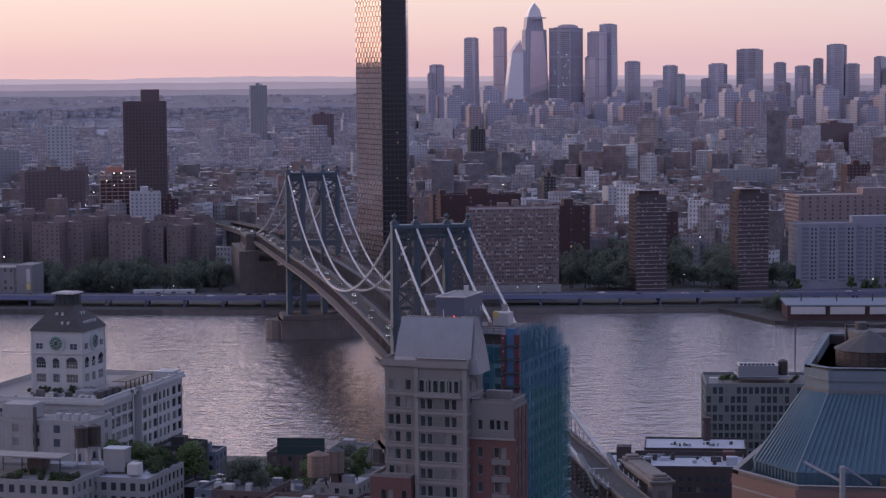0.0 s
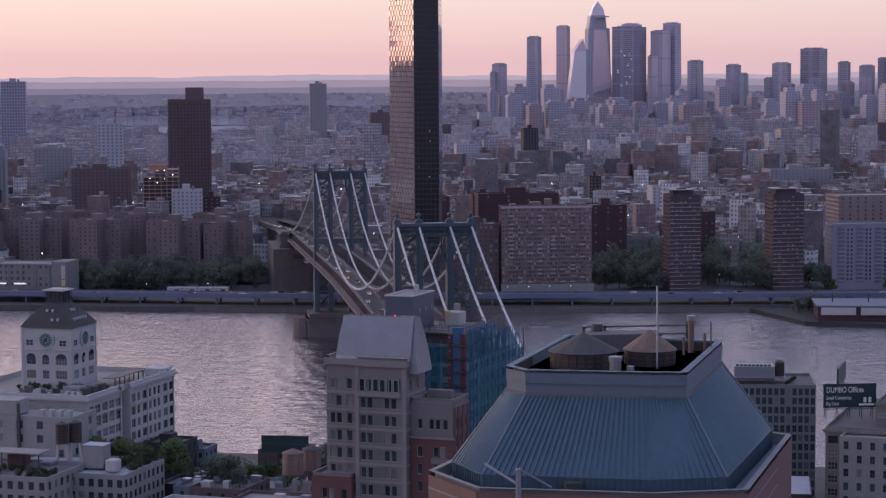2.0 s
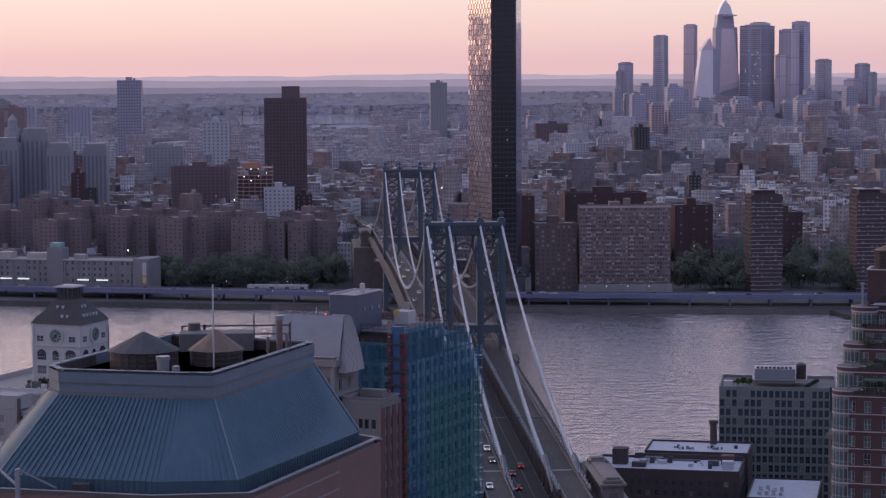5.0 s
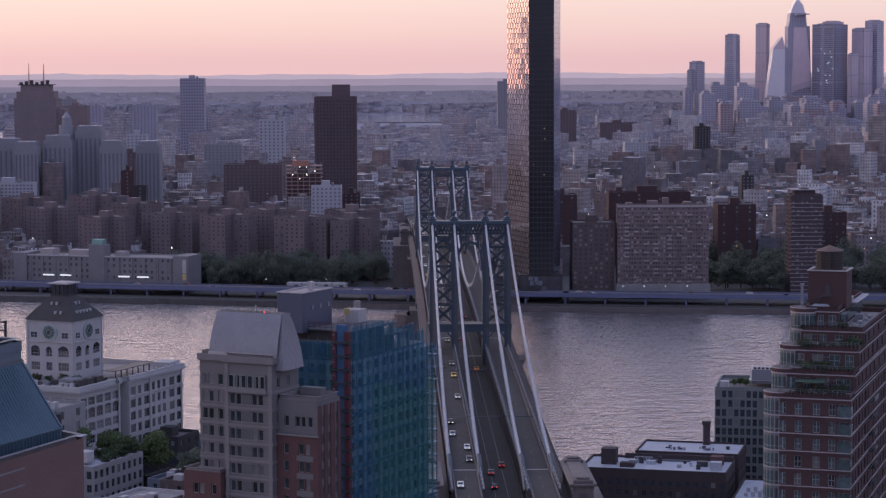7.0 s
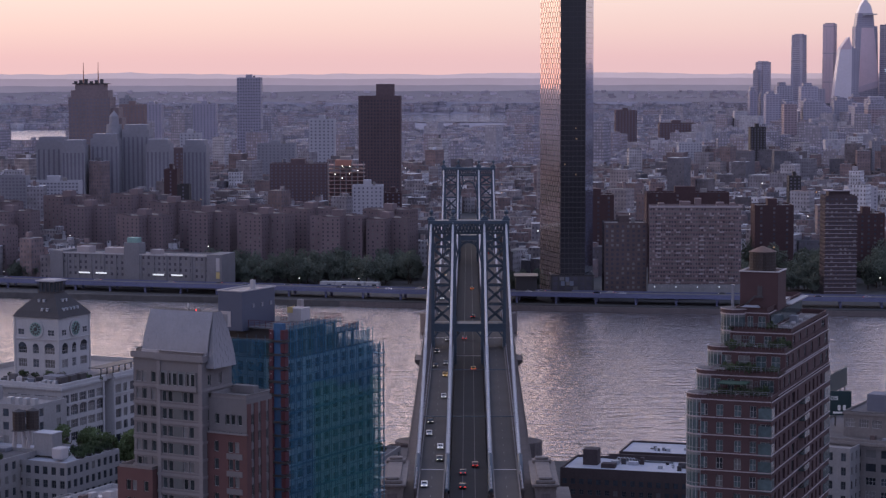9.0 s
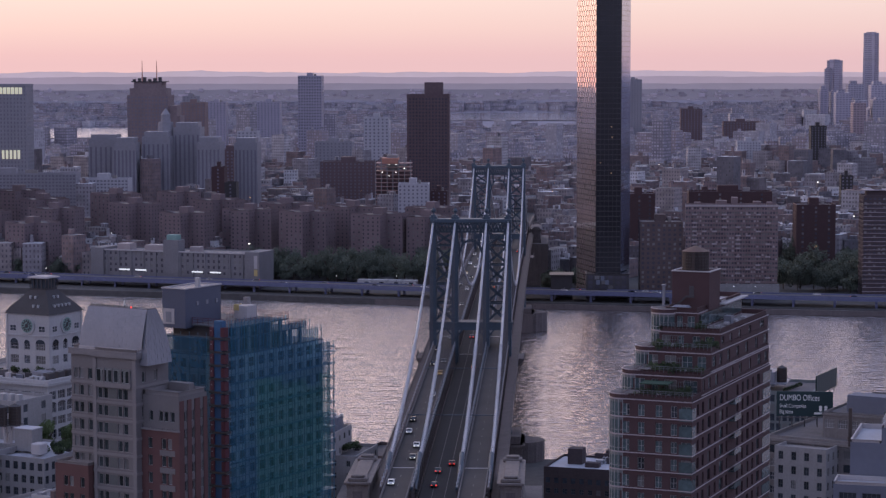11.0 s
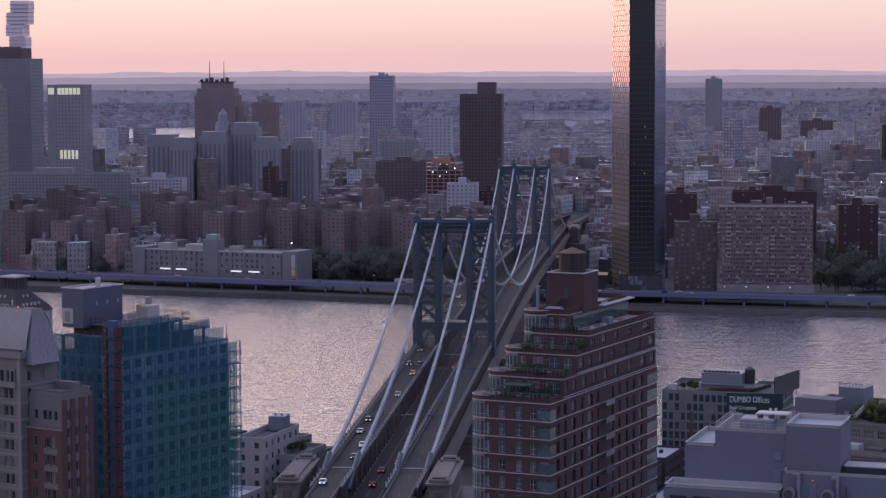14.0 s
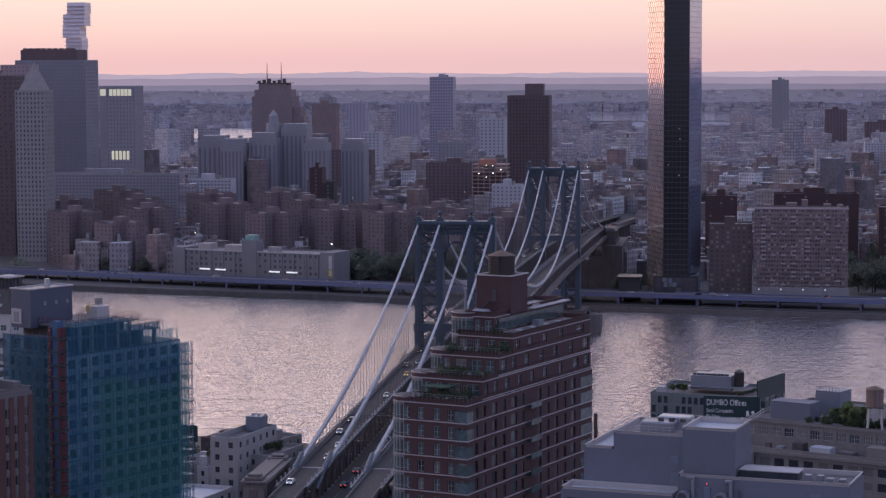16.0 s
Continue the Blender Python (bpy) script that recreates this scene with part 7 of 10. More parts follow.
def river_loft():
    X, Y, R = 96.0, -203.0, -27.0
    g = block("river_loft_building", "cream masonry loft building with grouped windows and a bracketed cornice", X, Y, R, 3, 78, 62, 44.8, M["loft_cream"], cf=(17, 3.1), cs=(7, 3.0), pitch=4.1, wh=2.35,
              top=2.9, first=4, limit=120, corner="l", bars=2, roof=M["roof_dark"], frame_mat=M["frame_pale"], glasses=GLC)
    part("cornice", boxes([(-0.7, 78.7, -0.7, 0.02, 43.1, 44.0), (-0.5, 78.5, -0.5, 0.02, 42.3, 42.7)]), M["loft_cream"], g)
    for k in range(30):
        unit(g, "bracket", 1 + 2.6 * k, 1.6 + 2.6 * k, -0.55, 0.0, 42.7, 43.1, "loft_cream", 0)
    # set-back storey with its strip of windows
    W = Walls()
    W.face((14, 9, 43.8), 0, 62, 7.4, even(62, 15, 3.0), [(3.0, 5.6)], 0.3)
    W.face((76, 9, 43.8), 90, 46, 7.4)
    W.face((76, 55, 43.8), 180, 62, 7.4)
    W.face((14, 55, 43.8), 270, 46, 7.4, even(46, 10, 3.0), [(3.0, 5.6)], 0.3)
    part("setback_wall", W.mesh(M["loft_cream"]), None, g)
    fill_windows(W.holes, g, M["frame_pale"], GLC, bars=3, limit=40)
    flat_roof(g, [(14, 9), (76, 9), (76, 55), (14, 55)], 51.6, M["roof_dark"], 0.7, 0.35, M["loft_cream"])
    unit(g, "setback_cornice", 13.7, 76.3, 8.6, 9.0, 50.6, 51.3, "loft_cream", 0.03)
    # roof plant, sheds and ducts
    for sx, sy, w, d, h, m in ((19, 16, 13, 7, 5.2, "white_wall"), (27, 30, 8, 8, 7.2, "box_grey"), (52, 24, 10, 8, 3.4, "roof_grey"), (62, 18, 9, 9, 3.8, "loft_cream")):
        unit(g, "penthouse", sx, sx + w, sy, sy + d, 50.8, 50.8 + h, m)
    for k in range(8):
        part("rail_post", box(27.2 + 1.05 * k, 27.3 + 1.05 * k, 30.1, 30.2, 58, 59.2), M["iron"], g)
    unit(g, "rail", 27.2, 34.8, 30.1, 30.2, 59.1, 59.22, "iron", 0)
    for sx, sy, w, d, h, m in ((38.6, 1.6, 6.4, 4.0, 2.2, "roof_white"), (32.5, 3.0, 3.4, 3.2, 2.6, "iron"), (47, 2.0, 5.0, 3.6, 1.5, "roof_dark"), (56, 2.2, 9, 4.6, 3.6, "loft_cream"), (28, 1.4, 2.2, 2.2, 1.4, "zinc"), (68, 2, 4, 4, 2.4, "roof_grey"), (24, 2.6, 1.6, 1.6, 1.9, "brick_brown")):
        unit(g, "roof_unit", sx, sx + w, sy, sy + d, 43.8, 43.8 + h, m)
    rnd = random.Random(3)
    for k in range(14):
        x, y = local(X, Y, R, 36 + 12 * rnd.random(), 12 + 16 * rnd.random())
        tree(x, y, 53.9, rnd.choice((0, 2)), rnd.uniform(0.38, 0.62), "roof trees", "bright green tree in a roof garden")
    for k in range(24):
        x, y = local(X, Y, R, 33 + 22 * rnd.random(), 10 + 10 * rnd.random())
        shrub(x, y, 53.9, rnd.uniform(0.7, 1.3))
    water_tank(*local(X, Y, R, 53.4, 13.4), 53.9, 2.5, 5.0, "pale wooden roof tank on a tall iron stand", legs=6.6, body="stave_tan", roof="tank_roof_tan")
    for k in range(4):
        unit(g, "work_lamp", 22 + 1.1 * k, 22.25 + 1.1 * k, 33, 33.25, 52.5 + 1.0 * (k % 2), 52.8 + 1.0 * (k % 2), "lit_amber" if k % 2 else "copper", 0.05)


M["loft_cream"] = mat("soiled_cream_masonry", (0.185, 0.168, 0.165), 0.85, var=0.2, scale=0.2, fine=1.5, streak=0.35)
billboard()
river_loft()


# ---- low dark brick warehouse beside the bridge ----
def warehouse():
    X, Y, R = 29.2, -161.4, -15.5
    g = block("warehouse", "low dark brick warehouse with small square windows and a silver roof", X, Y, R, 3, 47, 24, 27.0, M["brick_sooty"], cf=(17, 1.45), cs=(9, 1.3), pitch=3.4, wh=1.75, top=3.4,
              first=2, limit=80, corner="l", roof=M["roof_white"], rise=0.7)
    h = block("warehouse", "brick warehouse wing with a silver-coated roof", *local(X, Y, R, 14, 25), R, 3, 34, 22, 28.6, M["brick_sooty"], cf=(8, 1.15), cs=(6, 1.15), pitch=3.4, wh=1.3, corner="l", roof=M["roof_white"], rise=0.6)
    unit(g, "bulkhead", 5.2, 10.0, 10, 15, 26.3, 31.4, "brick_sooty")
    for k, (x, y, w, d, z) in enumerate(((14, 12, 2.2, 1.6, 1.4), (17, 14, 1.4, 1.4, 1.9), (19.5, 13, 3.0, 2.0, 1.1), (23, 15, 1.2, 1.2, 2.2), (30, 9, 1.4, 1.2, 1.0), (36, 12, 3.4, 2.4, 1.6), (41, 6, 3.6, 3.0, 2.6), (12, 6, 4.5, 3, 1.4))):
        unit(g, "roof_unit", x, x + w, y, y + d, 26.2, 26.4 + z, ("pipe", "iron", "roof_white", "brick_sooty")[k % 4])
    # clusters of small plant and duct runs on both roofs
    rnd = random.Random(63)
    for k in range(30):
        on, z = (g, 26.2) if k % 2 else (h, 27.9)
        cx, cy = ((16, 15), (22, 17), (34, 15), (40, 9))[rnd.randrange(4)] if on is g else ((9, 8), (13, 10), (20, 8), (24, 9))[rnd.randrange(4)]
        x, y, w = cx + rnd.gauss(0, 2.0), cy + rnd.gauss(0, 1.6), rnd.uniform(0.5, 1.5)
        unit(on, "roof_unit", x, x + w, y, y + rnd.uniform(0.5, 1.4), z, z + rnd.uniform(0.5, 1.7), rnd.choice(("pipe", "iron", "zinc", "slate", "rail_grey")), 0.05)
    unit(g, "duct", 13, 33, 19.4, 20.0, 26.2, 26.9, "rail_grey", 0.05)
    unit(g, "parapet_strip", 11, 46.5, 22.6, 23.4, 26.2, 28.0, "brick_sooty", 0)
    unit(g, "brick_hut", 40, 44, 15, 19, 26.2, 29.2, "brick_red", 0.05)
    for k in range(6):
        part("goose_vent", tube([(15 + k, 17, 26), (15 + k, 17, 27.6), (15.5 + k, 17, 28.1), (16 + k, 17, 27.6)], 0.16, 6), M["pipe"], g)
    chimney = part("chimney", drum(35.0, 44.4, 20, 35.6, 1.35, 1.15, 14), M["brick_sooty"], g, "round brick chimney")
    part("chimney_head", drum(35.0, 44.4, 34.8, 36.0, 1.55, n=14), M["brick_sooty"], chimney)
    w2 = block("low_workshop", "low brick workshop with a bright silver roof", *local(X, Y, R, 50, -10), R, 3, 22, 34, 21.0, M["brick_sooty"], cf=(6, 1.2), cs=(7, 1.2), corner="l", roof=M["roof_white"], rise=0.5)
    for k in range(8):
        unit(w2, "roof_unit", 3 + 2.2 * (k % 4), 4.2 + 2.2 * (k % 4), 6 + 7 * (k // 4), 7.4 + 7 * (k // 4), 20.5, 21.6 + 0.4 * (k % 3), "pipe")
    # tall narrow stone office front behind the brick tower
    block("stone_office_building", "narrow cream stone office building with paired windows", 97, -214, -28, 3, 16, 16, 43.5, M["concrete"], cf=(4, 1.5), cs=(4, 1.5), pitch=4.2, wh=2.4, limit=60, corner="l")


warehouse()


# ---- small houses at the bridge's foot and along the near shore ----
M["loft_pale"] = mat("stained_cream_render", (0.28, 0.27, 0.275), 0.8, var=0.2, scale=0.2, fine=1.5, streak=0.4)
M["loft_grey"] = mat("weathered_cream_render", (0.25, 0.242, 0.25), 0.8, var=0.16, scale=0.2, fine=1.5, streak=0.3)


def small_houses():
    g = block("white_apartment_house", "grey-white rendered apartment house with a sunken roof terrace", -34.3, -231.5, -13, 3, 8.8, 27, 47.4, M["loft_pale"], cf=(2, 1.4), cs=(6, 1.4), pitch=3.7, wh=1.7, limit=60, roof=M["roof_dark"], rise=1.6)
    unit(g, "bulkhead", -7, -2, 20, 25, 46, 50.4, "box_grey")
    for k in range(3):
        unit(g, "vent", -6 + 2 * k, -5.2 + 2 * k, 22, 22.8, 50.4, 51.2, "pipe")
    block("terraced_house", "cream house with a planted roof terrace", -25.5, -224, -13, 3, 8.6, 22, 41.0, M["concrete"], cf=(2, 1.2), cs=(5, 1.2), pitch=3.6, limit=40, roof=M["roof_dark"])
    for k in range(9):
        shrub(-33.0 + 0.9 * k, -214 + 2.2 * (k % 4), 44.0, 0.9)
    block("low_house", "low cream house with a pale flat roof", -37.5, -268, -14, 3, 14, 22, 36.0, M["clock_white"], cf=(3, 1.6), cs=(5, 1.6), pitch=3.8, limit=30, roof=M["roof_white"])
    block("shore_shed", "dark shore building with a long flat roof", -4, -150, -14, 3, 30, 26, 27.0, M["brick_brown"], cf=(6, 1.2), cs=(4, 1.2), limit=40, roof=M["roof_dark"])
    rnd = random.Random(12)
    # cluster of low roofs between the loft building and the bridge
    spec = [(-96, -256, 22, 26, 33.5, "clock_white", "roof_grey"), (-72, -262, 22, 22, 36.0, "brick_brown", "roof_grey"), (-84, -222, 17, 20, 34.0, "brick_brown", "roof_dark"), (-94, -212, 11, 16, 33.0, "box_grey", "roof_dark"),
            (-70, -205, 20, 16, 30.5, "concrete", "roof_grey"), (-52, -196, 18, 20, 32.0, "clock_white", "roof_dark"), (-96, -182, 14, 16, 28.0, "slate", "roof_dark"), (-76, -172, 20, 18, 25.0, "brick_brown", "roof_dark"),
            (-58, -228, 13, 16, 36.5, "concrete", "roof_white"), (-46, -158, 20, 20, 26.0, "brick_brown", "roof_grey"), (-110, -262, 16, 22, 33.0, "concrete", "roof_grey"), (-53, -262, 16, 24, 35.0, "brick_dark", "roof_dark")]
    for n, (x, y, w, d, h, m, rf) in enumerate(spec):
        t = block("low_house", "low %s house with a cluttered roof" % {"clock_white": "cream", "brick_brown": "brown brick", "box_grey": "blue-grey", "concrete": "grey rendered", "slate": "dark", "brick_dark": "red brick"}[m],
                  x, y, -26, 3, w, d, h, M[m], cf=(max(2, int(w / 4)), 1.3), cs=(max(2, int(d / 4)), 1.3), limit=24, roof=M[rf], group="low houses by the shore")
        for k in range(4):
            bx, by = rnd.uniform(-w + 1, -4), rnd.uniform(2, d - 4)
            unit(t, "roof_hut", bx, bx + rnd.uniform(1.2, 4), by, by + rnd.uniform(1.2, 3.4), h - 1, h + rnd.uniform(0.2, 2.6), rnd.choice(("coping", "pipe", "brick_brown", "zinc")))
    water_tank(-70.0, -233.0, 40.0, 3.0, 6.0, "tan wooden roof tank on an iron stand above low roofs", legs=3.4, body="stave_tan", roof="tank_roof_tan")
    water_tank(-63.8, -221.0, 38.5, 2.7, 6.2, "brown wooden roof tank on an iron stand above low roofs", legs=3.6, body="stave_tan", roof="tank_roof")
    s = thing("billboard", -76.0, -168, 28, -14, "unlit dark roof billboard on a trestle", "billboard")
    part("board", box(0, 15, 0, 0.4, 10.4, 15.6), M["sign_green"], s)
    for z in (10.2, 13.0, 15.6):
        part("batten", box(0, 15, -0.1, 0.0, z, z + 0.15), M["iron"], s)
    for x in (1, 5, 9, 13):
        part("stand", beams([((x, 0.6, 0), (x, 0.6, 15.4)), ((x, 5.0, 0), (x, 0.7, 12.5))], 0.25), M["iron"], s)
    for n in (2, 2, 2, 3, 4, 4, 4, 5, 5, 6, 7, 7, 7, 9, 9, 9, 8, 8):
        x, y, w, d, h, m, rf = spec[n]
        tx, ty = local(x, y, -26, rnd.uniform(-w + 3, -3), rnd.uniform(0.35 * d, d - 3))
        tree(tx, ty, 3 + h - 1.0, rnd.choice((0, 1, 2)), rnd.uniform(0.6, 0.95), "roof garden trees", "bushy green tree on a planted roof")
    for k in range(6):
        tree(24 + 40 * rnd.random(), -215 + 20 * rnd.random(), 4, rnd.choice((1, 3)), rnd.uniform(1.0, 1.5), "shore trees")
    for k in range(26):
        u = rnd.random()
        tree(-112 + 84 * u, -118 + 60 * rnd.random() - 10 * u, 3, rnd.choice((0, 1, 3)), rnd.uniform(1.1, 1.7), "shore trees", "leafy tree on the near shore")
    for n, (x, y, w, d, h, m) in enumerate(((-101, -140, 13, 15, 34, "slate"), (-93, -128, 10, 12, 30, "box_grey"), (-60, -120, 16, 14, 27, "brick_brown"), (-44, -128, 12, 14, 29, "loft_grey"))):
        t = block("shore_house", "small %s by the near shore" % ("dark clad house", "blue-grey shed", "brown brick house", "weathered render house")[n], x, y, -22, 3, w, d, h, M[m], cf=(3, 1.3), cs=(3, 1.3), limit=12, roof=M["roof_dark"], group="low houses by the shore")
        unit(t, "roof_hut", -w * 0.7, -w * 0.35, d * 0.3, d * 0.6, h - 1, h + 2.2, m)
    # left-hand lofts in front of the clock tower
    a = block("white_roofed_loft", "low cream loft building with a silver-coated roof", -118.0, -221, -24.5, 3, 42, 28, 39.0, M["loft_grey"], cf=(14, 1.7), cs=(9, 1.7), pitch=3.9, wh=2.3, limit=120, roof=M["roof_white"], rise=0.7, bars=1)
    unit(a, "bulkhead", -17, -10.4, 8, 13, 39, 45.6, "loft_grey")
    unit(a, "bulkhead_roof", -17.2, -10.2, 7.8, 13.2, 45.6, 45.9, "roof_white")
    unit(a, "skylight", -30, -26, 6, 10, 38.8, 40.6, "zinc", 0.3)
    unit(a, "stair_hut", -8, -4.5, 4, 8, 39, 42.4, "coping", 0.3)
    unit(a, "bulkhead", -39, -34, 3, 8, 39, 42.8, "brick_brown")
    for k in range(26):
        x, y = local(-118.0, -221, -24.5, -11 + 10 * rnd.random(), 9 + 19 * rnd.random())
        shrub(x, y, 41.8, rnd.uniform(0.7, 1.3))
    for k in range(15):
        x, y = local(-118.0, -221, -24.5, -34 + 36 * rnd.random(), 32 + 12 * rnd.random())
        tree(x, y, 35, rnd.choice((0, 2, 0)), rnd.uniform(0.85, 1.2), "courtyard trees")
    t = water_tank(-136.4, -198.0, 42.0, 1.9, 5.6, "dark brown wooden tank on a pale concrete trestle", legs=6.2, roof="tank_roof")
    water_tank(-132.6, -196.0, 42.0, 1.9, 5.6, "dark brown wooden tank on a pale concrete trestle", legs=6.2, roof="tank_roof")
    unit(t, "footing", -4, 6, -3, 4, -30, 0, "concrete")
    old = block("old_loft_building", "weathered cream loft building with a tall black flue", -134.5, -186, -24.5, 3, 34, 18, 50.6, M["loft_pale"], cf=(5, 2.2), cs=(2, 2.2), pitch=4.2, wh=2.4, limit=30, roof=M["roof_grey"])
    unit(old, "flue", -17.4, -16.6, -0.9, -0.1, 20, 54.5, "iron", 0)
    unit(old, "roof_hut", -30, -20, 4, 12, 50, 54.4, "loft_pale")
    for k in range(4):
        unit(old, "roof_unit", -12 + 3 * k, -10.4 + 3 * k, 3, 5, 50, 52.2, "pipe")
    g = block("garden_roofed_loft", "grey loft building with a planted roof deck and pergola", -139.5, -229, -24.5, 3, 40, 26, 40.4, M["concrete"], cf=(12, 1.7), cs=(7, 1.7), pitch=3.9, wh=2.3, limit=100, roof=M["roof_dark"])
    unit(g, "deck_canopy", -34, -10, 14, 22, 44.0, 44.4, "roof_grey")
    for k in range(5):
        unit(g, "canopy_post", -34 + 6 * k, -33.7 + 6 * k, 14, 14.3, 40, 44, "iron", 0)
    for k in range(30):
        x, y = local(-139.5, -229, -24.5, -24 + 23 * rnd.random(), 1.5 + 12 * rnd.random())
        shrub(x, y, 42.6, rnd.uniform(0.5, 1.0))


small_houses()


# ---- traffic ----
def car_kind(paint, key):
    c = thing("car", 0, 0, 0, 0, "x", "car", "cars on the bridge")
    bm = bmesh.new()
    prof = [(-2.25, 0.35), (-2.3, 0.75), (-1.5, 0.92), (-0.75, 1.42), (0.95, 1.45), (1.75, 0.98), (2.25, 0.9), (2.28, 0.35)]
    l = [bm.verts.new((-0.88, y, z)) for y, z in prof]
    r = [bm.verts.new((0.88, y, z)) for y, z in prof]
    for i in range(len(prof)):
        j = (i + 1) % len(prof)
        bm.faces.new((l[i], l[j], r[j], r[i]))
    bm.faces.new(l[::-1])
    bm.faces.new(r)
    bmesh.ops.bevel(bm, geom=bm.edges[:], offset=0.08, segments=1, affect="EDGES")
    part("body", bm, paint, c)
    for name, y0, z0, y1, z1 in (("windscreen", -1.42, 0.98, -0.8, 1.4), ("rear_window", 1.0, 1.42, 1.66, 1.04)):
        me = mesh_of(name, [(-0.72, y0, z0 + 0.06), (0.72, y0, z0 + 0.06), (0.64, y1, z1 + 0.06), (-0.64, y1, z1 + 0.06)], [(0, 1, 2, 3)], [M["glass"]])
        part(name, me, None, c)
    for s in (-1, 1):
        part("side_window", box(s * 0.89 - 0.02, s * 0.89 + 0.02, -0.7, 1.1, 0.98, 1.34), M["glass"], c)
        part("headlamp", box(s * 0.62 - 0.17, s * 0.62 + 0.17, -2.36, -2.24, 0.6, 0.75), M["lit_head"], c)
        part("tail_lamp", box(s * 0.66 - 0.2, s * 0.66 + 0.2, 2.24, 2.32, 0.66, 0.84), M["lit_red"], c)
        for y in (-1.4, 1.4):
            wheel = bmesh.new()
            bmesh.ops.create_cone(wheel, cap_ends=True, segments=12, radius1=0.33, radius2=0.33, depth=0.24, matrix=Matrix.Translation((s * 0.8, y, 0.33)) @ Matrix.Rotation(radians(90), 4, "Y"))
            part("wheel", wheel, M["iron"], c)
    return c


PAINTS = [("silver", mat("silver_car_paint", (0.5, 0.5, 0.52), 0.3, 0.5, var=0.05)), ("black", mat("black_car_paint", (0.02, 0.02, 0.025), 0.25, var=0.05)),
          ("white", mat("white_car_paint", (0.7, 0.7, 0.7), 0.3, var=0.05)), ("yellow", mat("yellow_cab_paint", (0.6, 0.32, 0.04), 0.3, var=0.05)),
          ("dark red", mat("red_car_paint", (0.2, 0.02, 0.022), 0.3, var=0.05)), ("dark grey", mat("grey_car_paint", (0.1, 0.1, 0.11), 0.3, var=0.05))]
CARS = [car_kind(p, k) for k, p in PAINTS]


def put_car(kind, x, y, z, rot, where):
    name = PAINTS[kind][0]
    src = CARS[kind]
    c = copy_thing(src, pose(x, y, z, 0, 0, rot))
    return tagged(c, "%s saloon car driving %s" % (name, where), "car", "cars on the bridge")


rnd = random.Random(21)
# oncoming lanes: headlamps towards the near bank
for y, lane, k in ((-262, 0, 2), (-226, 1, 5), (-208, 1, 2), (-186, 0, 0), (-165, 0, 1), (-118, 1, 0), (-72, 1, 3), (-50, 0, 1), (-44, 1, 5),
                   (-14, 0, 1), (16, 1, 5), (40, 0, 0), (62, 1, 2), (96, 0, 1), (120, 1, 5), (150, 0, 0), (182, 1, 2), (205, 0, 5), (240, 1, 1), (262, 0, 3), (300, 1, 0), (322, 0, 2), (356, 1, 5), (392, 0, 0), (420, 1, 1),
                   (466, 0, 5), (500, 1, 0), (520, 0, 2), (548, 1, 1), (570, 0, 0), (590, 1, 5), (612, 0, 2), (634, 1, 0), (652, 0, 1), (672, 1, 5), (694, 0, 0), (716, 1, 2), (740, 0, 5), (764, 1, 0), (790, 0, 1), (815, 1, 2), (842, 0, 0), (870, 1, 5), (905, 0, 2), (940, 1, 0), (975, 0, 5)):
    put_car(k, -12.2 + 3.7 * lane, y, road_z(y), 0, "over the bridge with headlamps on")
for y, x, k in ((-205, 1.9, 4), (-216, -1.7, 5), (-236, -1.8, 1), (-20, 1.8, 3), (60, -1.8, 5), (130, 1.9, 1), (250, 1.8, 3)):
    put_car(k, x, y, road_z(y) - 6.0, 180, "away on the sunken roadway")
for y, x, k in ((210, 8.6, 3), (420, 12.2, 1), (610, 8.6, 5), (700, 12.2, 4), (760, 8.6, 5), (820, 12.0, 4), (-310, 12, 2)):
    put_car(k, x, y, road_z(y), 180, "away over the bridge")


# ---- the far bank ----
# Unseen plane, added so the mirrored flank reflects land below the horizon
BIG = mesh_of("outer_ground", [(-30000, -30000, -2.6), (30000, -30000, -2.6), (30000, 30000, -2.6), (-30000, 30000, -2.6)], [(0, 1, 2, 3)], [M["outer"]])
tagged(new("outer_ground", BIG), "unseen land plane added for mirror reflections", "ground", kind="structure")


